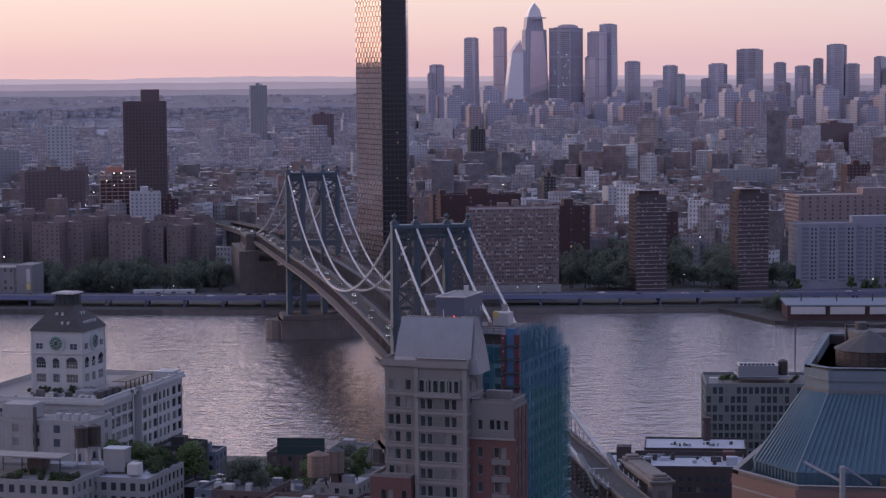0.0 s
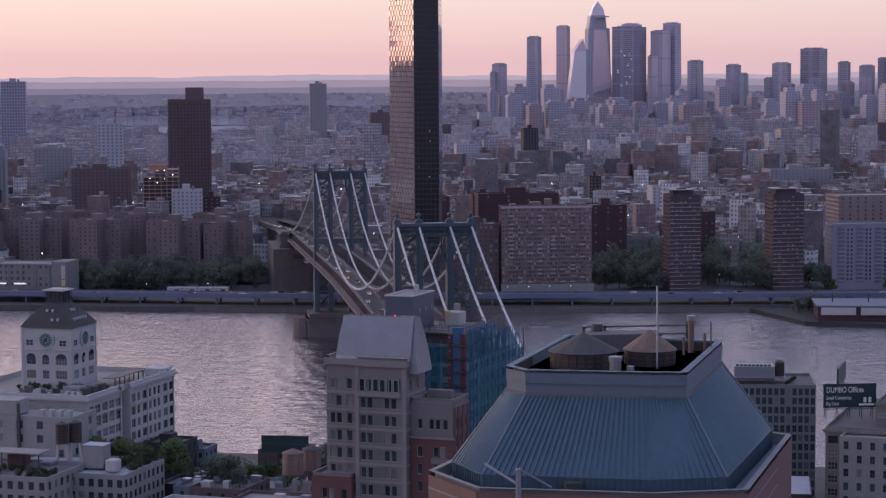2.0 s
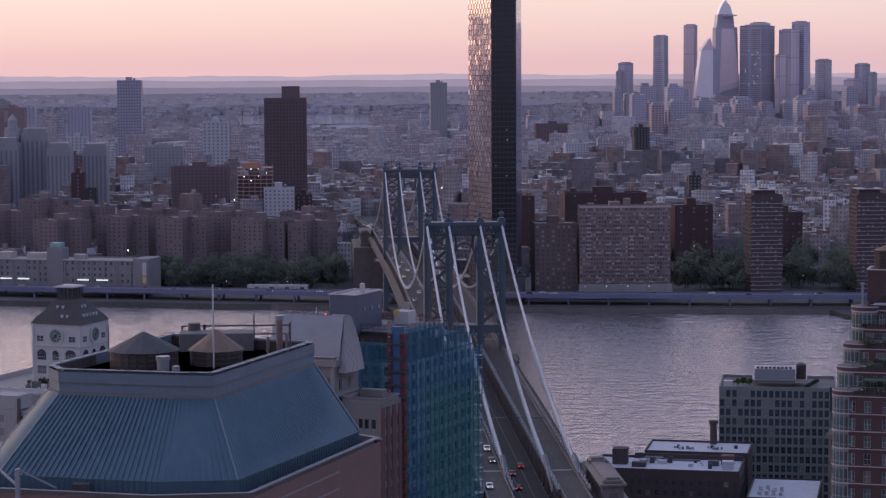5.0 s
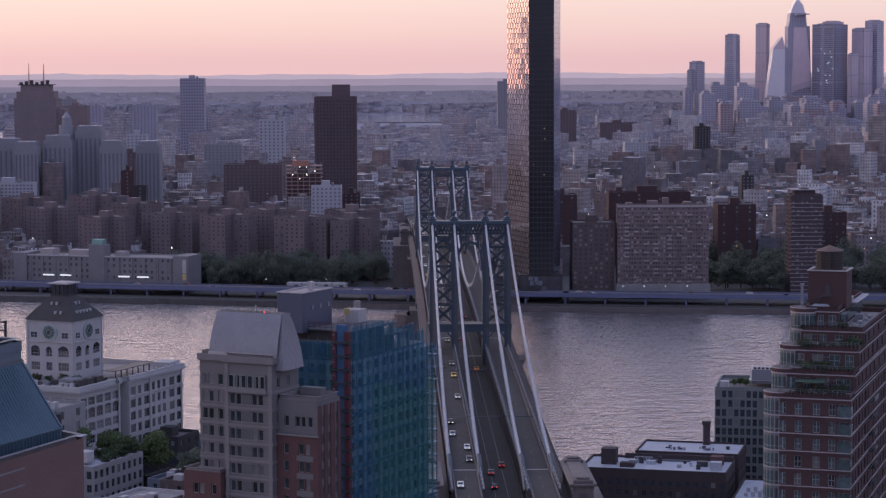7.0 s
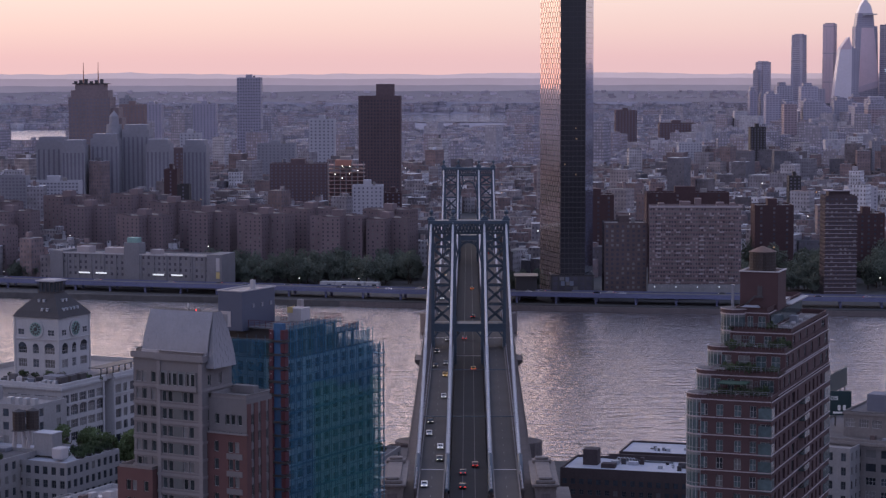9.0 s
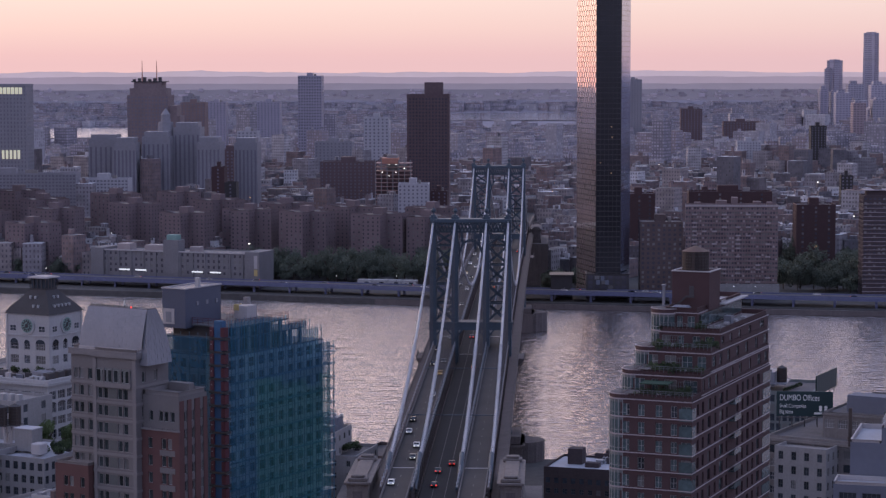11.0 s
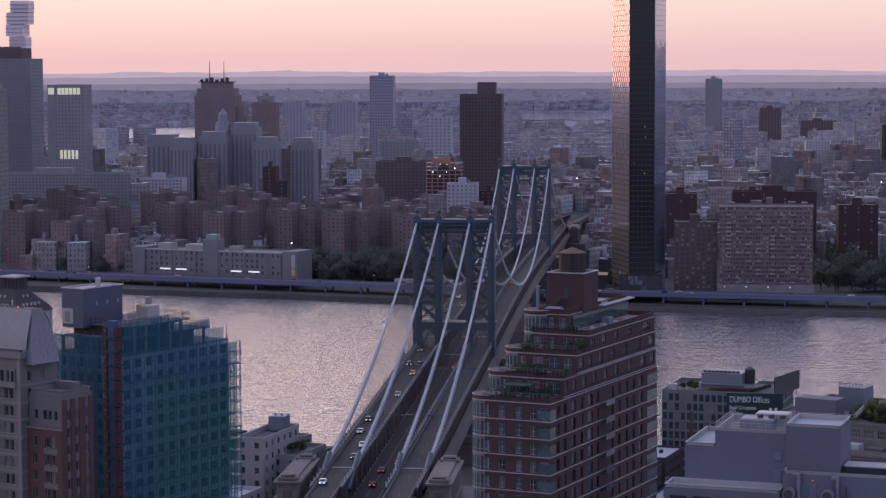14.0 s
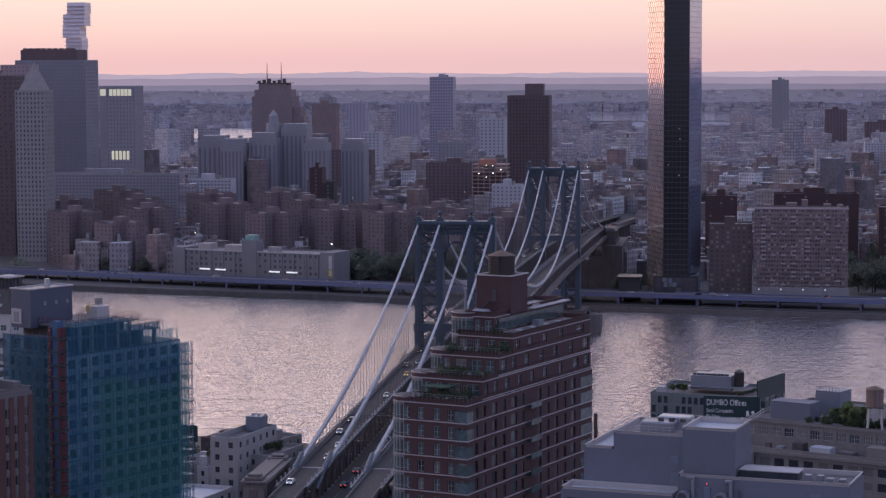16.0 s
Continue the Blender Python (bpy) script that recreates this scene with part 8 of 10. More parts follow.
def mirror_tower():
    """Very tall glass tower: one bevelled flank of tilted mirror panes, a black front, a blue flank."""
    b = thing("glass_skyscraper", 0, 0, 5, 0, "very tall black glass tower with a sunset-lit mirrored flank", "skyscraper")
    foot = [(48.2, 621.5), (60.2, 582.2), (76.3, 582.8), (83.4, 620.5), (80, 660), (53, 660)]
    n, H = len(foot), 257.0
    rnd = random.Random(2)
    V = [(x, y, 0) for x, y in foot] + [(x, y, H) for x, y in foot]
    faces = [(i, (i + 1) % n, n + (i + 1) % n, n + i) for i in range(n)]
    part("core_wall", mesh_of("core", V, faces + [tuple(range(n, 2 * n))], [M["oms_dark"]]), None, b)
    # mirrored flank
    p, q = Vector((*foot[0], 0)), Vector((*foot[1], 0))
    d = (q - p).normalized()
    nrm = Vector((d.y, -d.x, 0))
    cols, fl = 17, 3.35
    w = (q - p).length / cols
    V, F, I = [], [], []
    for r in range(int(H / fl)):
        for c in range(cols):
            up = (r + c) % 2 == 0
            tilt = math.tan(radians(0.85 if up else 0.05)) + rnd.gauss(0, 0.0015)
            yaw = rnd.gauss(0, 0.004)
            o = p + d * (c * w + 0.12) + Vector((0, 0, r * fl + 0.1))
            ww, hh = w - 0.24, fl - (0.2 if up else 0.6)
            k = len(V)
            for a, z in ((0, 0), (ww, 0), (ww, hh), (0, hh)):
                V.append(o + d * a + Vector((0, 0, z)) + nrm * (0.25 - tilt * z + yaw * a))
            F.append((k, k + 1, k + 2, k + 3))
            I.append(0 if up else 1)
    part("mirror_glazing", mesh_of("mirror_glazing", V, F, [M["oms_mirror"], M["oms_bronze"]], I), None, b, "chequered mirrored window panes", kind="stuff")
    # black front: thin floor edges
    for k, (i, j, m) in enumerate(((1, 2, "oms_edge"), (2, 3, "oms_blue"))):
        p, q = Vector((*foot[i], 0)), Vector((*foot[j], 0))
        d = (q - p).normalized()
        nrm = Vector((d.y, -d.x, 0))
        L = (q - p).length
        bm = bmesh.new()
        if k == 0:
            for r in range(int(H / fl)):
                z = r * fl
                a, c = p + nrm * 0.06 + Vector((0, 0, z)), q + nrm * 0.06 + Vector((0, 0, z))
                add_beam(bm, a, c, 0.35, 0.55)
            for c in range(7):
                a = p + d * (L * c / 6) + nrm * 0.08
                add_beam(bm, a, a + Vector((0, 0, H)), 0.25)
            part("floor_edging", bm, M[m], b, kind="stuff")
        else:
            V, F = [], []
            for r in range(int(H / fl)):
                for c in range(10):
                    o = p + d * (L * c / 10 + 0.1) + Vector((0, 0, r * fl + 0.1)) + nrm * 0.12
                    kx = len(V)
                    t = rnd.gauss(0, 0.012)
                    V += [o, o + d * (L / 10 - 0.2), o + d * (L / 10 - 0.2) + Vector((0, 0, fl - 0.4)) - nrm * t, o + Vector((0, 0, fl - 0.4)) - nrm * t]
                    F.append((kx, kx + 1, kx + 2, kx + 3))
            part("blue_glazing", mesh_of("blue_glazing", V, F, [M[m]]), None, b, "blue-tinted window panes", kind="stuff")
    # podium: dark stone base, glazed shopfront bays and a canopy
    podium = part("podium", box(54, 82, 581.4, 658, 0, 15.5, 0.2), M["oms_stone"], b, "dark stone podium")
    part("podium_parapet", boxes([(53.6, 82.4, 581.0, 582.0, 15.5, 16.1), (53.6, 54.6, 582, 658, 15.5, 16.1), (81.4, 82.4, 582, 658, 15.5, 16.1)]), M["oms_edge"], podium)
    for c in range(6):
        x0 = 55.2 + 4.4 * c
        for z in (6.0, 9.2, 12.4):
            part("podium_bay", box(x0, x0 + 3.1, 581.2, 581.5, z, z + 2.4), M["glass_curtain" if (c * 3 + int(z)) % 5 == 0 else "mid_glass"], podium)
    for c in range(3):
        part("podium_screen", box(60.6 + 2.9 * c, 63.0 + 2.9 * c, 580.9, 581.3, 9.0 + 2.6 * (c % 2), 12.0 + 2.6 * (c % 2)), M["box_grey"], podium, "pale grey panel")
    part("podium_canopy", box(30, 46, 583, 604, 14.5, 15.1), M["oms_edge"], podium, "dark sloping entrance canopy")
    part("canopy_wall", box(31, 45, 586, 602, 0, 14.5), M["oms_stone"], podium)
    # lit rooms
    for k in range(4):
        f = rnd.choice((12, 14, 22, 24, 26, 31, 33, 22, 24))
        u = rnd.uniform(0.5, 14)
        a = Vector((*foot[1], 0)) + Vector((1, 0.04, 0)) * u
        part("lit_window", box(a.x, a.x + 0.7, a.y - 0.15, a.y - 0.05, f * fl + 1.0, f * fl + 1.7), M["lit"], b)


M["salmon"] = mat("salmon_primed_slab_edge", (0.36, 0.23, 0.21), 0.8, var=0.15)
M["mast_brick"] = mat("faded_brown_brick", (0.235, 0.18, 0.185), 0.85, var=0.2, scale=0.05, fine=0.4)
# floodlight on the stone is put in as emission of the stone itself
M["lit_soft"] = glow("glowing_floodlit_stone", (0.95, 0.9, 0.62), 0.28)
M["mid_glass"] = mat("dusk_grey_window_glass", (0.085, 0.08, 0.10), 0.2, var=0.3, scale=0.05, fine=0.2, bump=0)
M["oms_stone"] = mat("dark_podium_stone", (0.05, 0.046, 0.052), 0.7, var=0.2, scale=0.2, fine=1.0)
M["oms_edge"] = mat("dark_bronze_floor_edge", (0.05, 0.046, 0.05), 0.5, 0.3, var=0.2, scale=0.1)
M["oms_bronze"] = mat("bronze_glass_pane", (0.50, 0.40, 0.40), 0.1, 0.55, var=0.15, scale=0.05, fine=0.3, bump=0)
mirror_tower()


def far_block(name, label, x0, x1, y, d, ztop, wall, cols, pitch=3.1, wh=1.5, ww=1.4, z0=5.0, rot=0.0, side=0, roof=None, huts=True, top=1.6, glasses=None, corner="l", group=""):
    b = block(name, label, x0 if corner == "l" else x1, y, rot, z0, x1 - x0, d, ztop - z0, M[wall], cf=(cols, ww), cs=(side, ww), pitch=pitch, wh=wh, top=top, first=4, limit=0, corner=corner,
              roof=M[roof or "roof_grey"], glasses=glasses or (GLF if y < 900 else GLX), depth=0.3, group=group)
    if huts:
        w = x1 - x0
        o = 0 if corner == "l" else -w
        unit(b, "lift_house", o + w * 0.35, o + w * 0.6, d * 0.3, d * 0.7, ztop - z0 - 1, ztop - z0 + 4.2, wall)
        unit(b, "roof_tank", o + w * 0.66, o + w * 0.74, d * 0.3, d * 0.5, ztop - z0 - 1, ztop - z0 + 2.6, "roof_grey")
    return b


# glass of the farther blocks is lifted to a haze tone in its colour
M["hazed_glass"] = mat("hazed_window_glass", (0.17, 0.16, 0.2), 0.35, var=0.2, scale=0.02, fine=0.1, bump=0)
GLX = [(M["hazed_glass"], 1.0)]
GLF = [(M["mid_glass"], 0.72), (M["glass_curtain"], 0.27), (M["lit"], 0.0008)]
# tan slab of flats: brick piers, window strips, stacked balconies, pale roof edge
M["slab_brick"] = mat("mauve_tan_brick", (0.205, 0.148, 0.147), 0.85, var=0.2, scale=0.1, fine=1.0)
M["slab_sill"] = mat("pale_concrete_slab_edge", (0.36, 0.31, 0.31), 0.8, var=0.15, scale=0.2)
GLS = [(M["mid_glass"], 0.5), (M["glass_curtain"], 0.35), (M["slab_sill"], 0.15)]
s = far_block("apartment_slab", "mauve-tan brick slab of flats with window strips and stacked balconies", 118.7, 178.6, 586, 19, 66.0, "slab_brick", 34, 2.75, 1.35, 1.15, side=7, rot=-2, glasses=GLS, huts=False)
rnd = random.Random(19)
for col in (4.4, 10.6, 17.2, 23.6, 32.6, 39.0, 45.6, 52.0):
    for k in range(17):
        z = 10.4 + 2.75 * k
        part("balcony", boxes([(col, col + 3.1, -1.1, 0.0, z, z + 0.14), (col, col + 3.1, -1.14, -1.04, z + 0.14, z + 0.95)]), M["slab_sill" if rnd.random() < 0.35 else "slab_brick"], s)
part("roof_edge", boxes([(-0.4, 60.3, -0.5, 0.0, 59.9, 61.2)]), M["slab_sill"], s, "pale roof edge")
for x0, w, h in ((6, 4, 1.4), (20, 7, 2.6), (30, 4, 4.6), (44, 5, 2.0), (53, 3.5, 1.6)):
    unit(s, "lift_house", x0, x0 + w, 5, 13, 60, 61 + h, "slab_brick")
part("plinth", boxes([(-1, 61, -2.4, 0.0, 0, 9.4)]), M["concrete"], s)
for k in range(12):
    unit(s, "lit_shopfront", 3 + 4.7 * k, 3.6 + 4.7 * k, -2.5, -2.4, 7.6, 8.3, "lit_low" if k % 3 == 0 else "slab_sill", 0)
M["banded_brick"] = mat("dark_brown_banded_brick", (0.074, 0.052, 0.058), 0.85, var=0.2, scale=0.1, fine=1.0)
M["white_slab"] = mat("lavender_white_concrete", (0.225, 0.225, 0.275), 0.8, var=0.12, scale=0.1, fine=0.6, streak=0.2)
# two slim banded towers
for x0, x1 in ((235.8, 257), (307.4, 329)):
    t = far_block("banded_apartment_tower", "slim brown brick tower with pale floor bands", x0, x1, 600, 21, 71.5, "banded_brick", 7, 2.75, 1.25, 1.6, side=7, group="banded towers")
    part("floor_banding", boxes([(-0.25, x1 - x0 + 0.25, -0.25, 0.0, 3 + 2.75 * k, 3.3 + 2.75 * k) for k in range(22)]), M["band"], t, kind="stuff")
    unit(t, "roof_house", 3, 17, 5, 16, 64, 69.5, "banded_brick")
    unit(t, "roof_slab", 1, 19, 3, 18, 69.5, 70.1, "band")
# white slab with dark balcony stripes
w = far_block("white_apartment_slab", "white apartment slab with dark vertical balcony stripes", 349, 468, 600, 20, 50.5, "white_slab", 0, side=5, rot=-2)
for k in range(9):
    unit(w, "balcony_stripe", 4 + 13 * k, 8.5 + 13 * k, -0.2, 0.05, 6, 44.0, "box_grey", 0)
    part("balcony_slabs", boxes([(3.6 + 13 * k, 9 + 13 * k, -1.0, 0.0, 6 + 2.8 * q, 6.9 + 2.8 * q) for q in range(14)]), M["white_slab"], w, kind="stuff")
    part("window_column", boxes([(10.4 + 13 * k + 2.6 * c, 11.6 + 13 * k + 2.6 * c, -0.06, 0.02, 6.8 + 2.8 * q, 8.4 + 2.8 * q) for q in range(13) for c in range(2)]), M["glass"], w, kind="stuff")
# brick blocks round the slab
for name, label, x0, x1, y, d, zt, m, c in (
        ("brick_flats", "dark brown brick block of flats", 89.6, 117.4, 592, 26, 54.5, "brick_brown", 8), ("brick_flats", "plain dark red brick tower block", 84, 107, 762, 22, 63.0, "brick_dark", 3),
        ("brick_flats", "broad red brick block with few windows", 134, 196, 800, 20, 62.5, "brick_dark", 4), ("brick_flats", "plain red brick tower block", 207, 235, 735, 24, 57.0, "brick_dark", 3),
        ("brick_flats", "red brick mid-rise block", 275, 298, 720, 24, 52.0, "brick_dark", 5), ("white_flats", "stepped white apartment house", 337, 363, 1100, 22, 50.0, "pale_tower", 6),
        ("school_building", "long low brick school with wide windows", 404, 560, 760, 34, 60.0, "mast_brick", 26), ("dark_tower", "slender black tower block", 352, 371, 1900, 22, 80.5, "slate", 5),
        ("pale_flats", "pale slab block with a stepped head", 253, 281, 1800, 24, 65.0, "pale_tower", 8), ("grey_flats", "long grey slab block", 560, 625, 1500, 26, 44.5, "grey_tower", 14),
        ("dark_tower", "broad dark brick block with small windows", 916, 966, 2200, 30, 74.5, "brown_tower", 12), ("pale_tower_block", "pale grey tower block", 503, 522, 1900, 20, 63.0, "grey_tower", 6),
        ("white_flats", "white slab block with deep window rows", 498, 527, 2300, 20, 62.5, "pale_tower", 7), ("pale_tower_block", "pale tower block with a flat head", 876, 901, 2600, 22, 72.5, "pale_tower", 7),
        ("dark_tower", "slender dark tower among low roofs", 299, 310, 1200, 14, 54.5, "slate", 3), ("brick_flats", "rust-red brick tower house", 144, 163, 900, 20, 56.0, "brick_dark", 4)):
    far_block(name, label, x0, x1, y, d, zt, m, c, side=max(2, c // 2), z0=6, ww=1.6, wh=1.6)
# more brick towers in rows behind (housing estate)
rnd = random.Random(31)
for k in range(9):
    x = 640 + 46 * k + rnd.uniform(-8, 8)
    far_block("estate_tower", "red-brown brick estate tower with balcony bands", x, x + 24, 1330 + rnd.uniform(-60, 120), 20, rnd.uniform(52, 66), "brick_tan" if k % 3 else "brick_dark", 6, z0=8, side=4, group="estate towers")

# ---- left side of the far bank ----
M["rose_stone"] = mat("rose_grey_stone", (0.34, 0.25, 0.26), 0.8, var=0.15, scale=0.05, fine=0.4)
M["school_stone"] = mat("grey_school_stone", (0.19, 0.182, 0.195), 0.85, var=0.2, scale=0.1, fine=1.0, streak=0.3)
sch = far_block("school_by_the_river", "long low grey-white school building with lit ground-floor windows", -292, -163, 680, 24, 28.5, "school_stone", 32, 4.0, 2.0, 1.7, side=6, huts=False, rot=-17.8)
unit(sch, "stair_tower", 56, 68, -0.8, 9, 0, 31, "school_stone", 0.2)
unit(sch, "stair_tower_head", 58, 66, 0.5, 7, 31, 34.5, "copper", 0.2)
for k in range(14):
    unit(sch, "pier", 1 + 9.6 * k, 2.2 + 9.6 * k, -0.5, 0.0, 0, 23.6, "school_stone", 0)
for x in (21, 34, 78, 92):
    unit(sch, "lit_entrance", x, x + 8.5, -0.7, -0.52, 9.0, 9.9, "lit_low", 0)
unit(sch, "cornice", -0.5, 129.5, -0.6, 0.0, 22.6, 23.5, "coping", 0)
unit(sch, "roof_plant", 16, 26, 6, 16, 22, 27, "slab_sill")
unit(sch, "roof_plant", 38, 54, 6, 16, 22, 26.6, "slab_sill")
unit(sch, "roof_plant", 72, 80, 8, 14, 22, 26.0, "slab_sill")
unit(sch, "end_bay", -1, 9, -1.2, 22, 0, 24.4, "school_stone")
unit(sch, "end_bay", 119, 130, -1.2, 22, 0, 24.4, "school_stone")
unit(sch, "wall_banner", 126, 128.6, -1.4, -1.2, 13, 22, "coping", 0)
unit(sch, "wall_banner", 126, 128.6, -1.4, -1.2, 8, 12.4, "yellow", 0)


def cross_block(x, y, z, h, rot, s=1.0):
    """Brick estate block on a cross plan with rows of small windows."""
    b = thing("brick_estate_block", x, y, 6, rot, "dark brown brick estate block with small windows on a cross plan", "building", "brick estate blocks")
    W = Walls()
    rows = storeys(h, 4, 2.9, 1.3, 1.4)
    a, l = 7.5 * s, 20 * s
    pts = [(-a, -l), (a, -l), (a, -a), (l, -a), (l, a), (a, a), (a, l), (-a, l), (-a, a), (-l, a), (-l, -a), (-a, -a)]
    for i, p in enumerate(pts):
        q = pts[(i + 1) % len(pts)]
        L = math.hypot(q[0] - p[0], q[1] - p[1])
        ang = math.degrees(math.atan2(q[1] - p[1], q[0] - p[0]))
        W.face((*p, 0), ang, L, h, even(L, max(2, int(L / 3.2)), 1.2), rows, 0.25)
    part("wall", W.mesh(M["brick_estate"]), None, b)
    fill_windows(W.holes, b, M["frame_dark"], GLF, limit=0)
    flat_roof(b, pts, h + 0.6, M["roof_dark"], 0.8, 0.4, M["brick_estate"])
    unit(b, "lift_house", -4, 4, -4, 4, h - 1, h + 4.5, "brick_estate")


M["brick_estate"] = mat("brown_estate_brick", (0.185, 0.14, 0.148), 0.88, var=0.2, scale=0.08, fine=0.8, vary=0.12)
for x, y, h in ((-150, 770, 43), (-195, 790, 43), (-120, 815, 44), (-240, 770, 42), (-60, 830, 42), (-95, 760, 42), (-175, 850, 44), (-230, 860, 46), (-290, 830, 45), (-345, 800, 43), (-395, 775, 42), (-370, 865, 46), (-425, 850, 46), (-320, 905, 48), (-405, 930, 49),
                (-270, 930, 48), (-470, 880, 47), (-350, 745, 36), (-60, 765, 40)):
    cross_block(x, y, 6, h, -24 + (8 if int(x) % 2 else 0))
low = far_block("low_sports_hall", "low hall with a pale flat roof", -352, -318, 800, 30, 26, "clock_white", 6, huts=False, roof="roof_white")

# dark twin-slab tower beside the bridge's far end
t = far_block("brown_tower_block", "tall dark brown brick tower with vertical ribs and a raised core", -97, -60, 1101, 26, 131, "brown_tower", 0, z0=10, huts=False)
unit(t, "core", 15, 31, 4, 22, 115, 131.5, "brown_tower")
for k in range(13):
    unit(t, "rib", 0.6 + 2.9 * k, 1.5 + 2.9 * k, -0.8, 0.0, 0, 120.8, "brown_tower", 0)
for k in range(6):
    unit(t, "rib", -0.6, 0.0, 2 + 4 * k, 3.0 + 4 * k, 0, 120.8, "brown_tower", 0)
part("glazing", boxes([(1.7 + 2.9 * c, 3.0 + 2.9 * c, -0.05, 0.02, 5 + 3 * r, 6.5 + 3 * r) for c in range(12) for r in range(38)]), M["mid_glass"], t, kind="stuff")
far_block("broad_brick_block", "broad dark brick block with sparse windows", -186, -132, 1205, 26, 66.5, "brown_tower", 14, z0=10, side=5)
c = thing("building_under_construction", -120, 1025, 10, 0, "open concrete frame under construction with orange screens and work lamps", "building")
unit(c, "lift_core", 10, 19, 6, 16, 0, 70, "concrete")
for k in range(20):
    unit(c, "floor_slab", 0, 31, 0, 22, 3.3 * k, 3.3 * k + 0.5, "salmon", 0)
    # dark box added per storey, in place of the shade within the open frame
    if k < 17:
        unit(c, "screen_wall", 1, 30, 3, 21, 3.3 * k + 0.5, 3.3 * k + 3.3, "brown_tower", 0)
for k in range(7):
    part("column", boxes([(5 * k, 5 * k + 0.8, 0.3, 1.1, 0, 66)]), M["concrete"], c)
unit(c, "safety_screen", 6, 20, -0.3, 14, 62.7, 67.5, "rust", 0)
for x, z in ((12, 62), (18, 62), (25, 58.6), (6, 55.4), (18, 55.4), (12, 52)):
    unit(c, "work_lamp", x, x + 0.55, -0.4, 0.0, z, z + 0.5, "lit_white", 0)
far_block("pale_brick_house", "pale mid-rise apartment house", -96, -71, 965, 22, 59, "pale_tower", 7, z0=8, side=5)
far_block("red_brick_house", "narrow red brick house", -70, -56, 985, 20, 52, "brick_dark", 3, z0=8)
# civic centre
far_block("windowless_tower", "huge grey slab tower with narrow vertical slots", -618, -545, 1300, 45, 164.5, "slab_grey", 30, 3.6, 2.0, 0.9, z0=6, side=14, huts=False)
cap = thing("roof_plant", -614, 1306, 164.5, 0, "dark crenellated plant storey on the slab tower", "plant room")
part("storey", box(0, 59, 0, 34, 0, 10.4, 0.1), M["brown_tower"], cap)
for k in range(9):
    part("cooler", box(2 + 6.2 * k, 6 + 6.2 * k, 2, 8, 10.4, 12.0), M["brown_tower"], cap)
j = thing("stacked_glass_tower", -597.5, 1400, 14.5, 0, "slender tower of offset stacked glass boxes", "skyscraper")
rnd = random.Random(14)
for k in range(17):
    zz = 12.4 * k
    ox, ow = (0, -4) if k < 9 else (rnd.uniform(-2.0, 3.5), rnd.uniform(-7, 0))
    part("glass_box", box(ox, 23 + ox + ow, rnd.uniform(-1.5, 1), 22, zz, zz + 12.0), M["silver_tower"], j)
    for q in range(3):
        part("balcony_slab", box(ox - 1.2, 24 + ox + ow, -2.2, 22, zz + 4 * q, zz + 4 * q + 0.4), M["lilac_tower"], j)
m = far_block("municipal_tower", "grey stone office tower with lit arched crown", -474, -446, 1130, 28, 140, "grey_tower", 9, 3.6, 2.0, 1.2, z0=8, side=6, huts=False)
unit(m, "side_wing", -8, 0, 6, 26, 0, 132, "grey_tower", 0)
for k in range(6):
    unit(m, "lit_crown", 3.5 + 3.6 * k, 6.3 + 3.6 * k, -0.4, 0.1, 123, 129, "lit_soft", 0)
unit(m, "lit_crown", -7, -1, 5.7, 6.0, 123, 129, "lit_soft", 0)
for k in range(5):
    unit(m, "lit_base", 5 + 3.6 * k, 7.2 + 3.6 * k, -0.5, 0.0, 64, 72, "lit_soft", 0)
court = far_block("courthouse_tower", "pale stone court tower with a pyramid cap", -449.5, -426, 800, 24, 140, "concrete", 8, 3.6, 2.0, 1.2, z0=6, side=6, huts=False)
part("pyramid_cap", drum(12, 12, 132.5, 156, 14.5, 0.0, 4), M["roof_grey"], court, m=Matrix.Translation((12, 12, 0)) @ Matrix.Rotation(radians(45), 4, "Z") @ Matrix.Translation((-12, -12, 0)))
tw = far_block("twin_mast_tower", "brown brick setback tower with two roof masts", -460, -412, 1680, 40, 122, "mast_brick", 12, 4, 2, 2.0, z0=10, side=8, huts=False)
unit(tw, "setback", 2.5, 45.5, 3, 36, 111, 120, "mast_brick")
unit(tw, "setback", 7, 40, 5, 34, 119, 127, "mast_brick")
unit(tw, "shoulder", 48, 57, 4, 36, 0, 100, "mast_brick")
unit(tw, "shoulder", 57, 61, 6, 34, 0, 88, "mast_brick")
unit(tw, "plant_deck", 4, 43, 4, 35, 127, 128, "iron")
for x in (15, 32):
    part("mast", drum(x, 16, 127, 152, 0.8, 0.25, 6), M["rust"], tw)
for k in range(6):
    unit(tw, "dish_rack", 6 + 6 * k, 9.5 + 6 * k, 4, 8, 128, 130.5 + 1.2 * (k % 3), "iron")
far_block("dark_glass_tower", "dark slab tower with a stepped plant head", -311, -279, 2110, 28, 142, "blue_tower", 9, 4, 2.4, 2.2, z0=10, side=6)
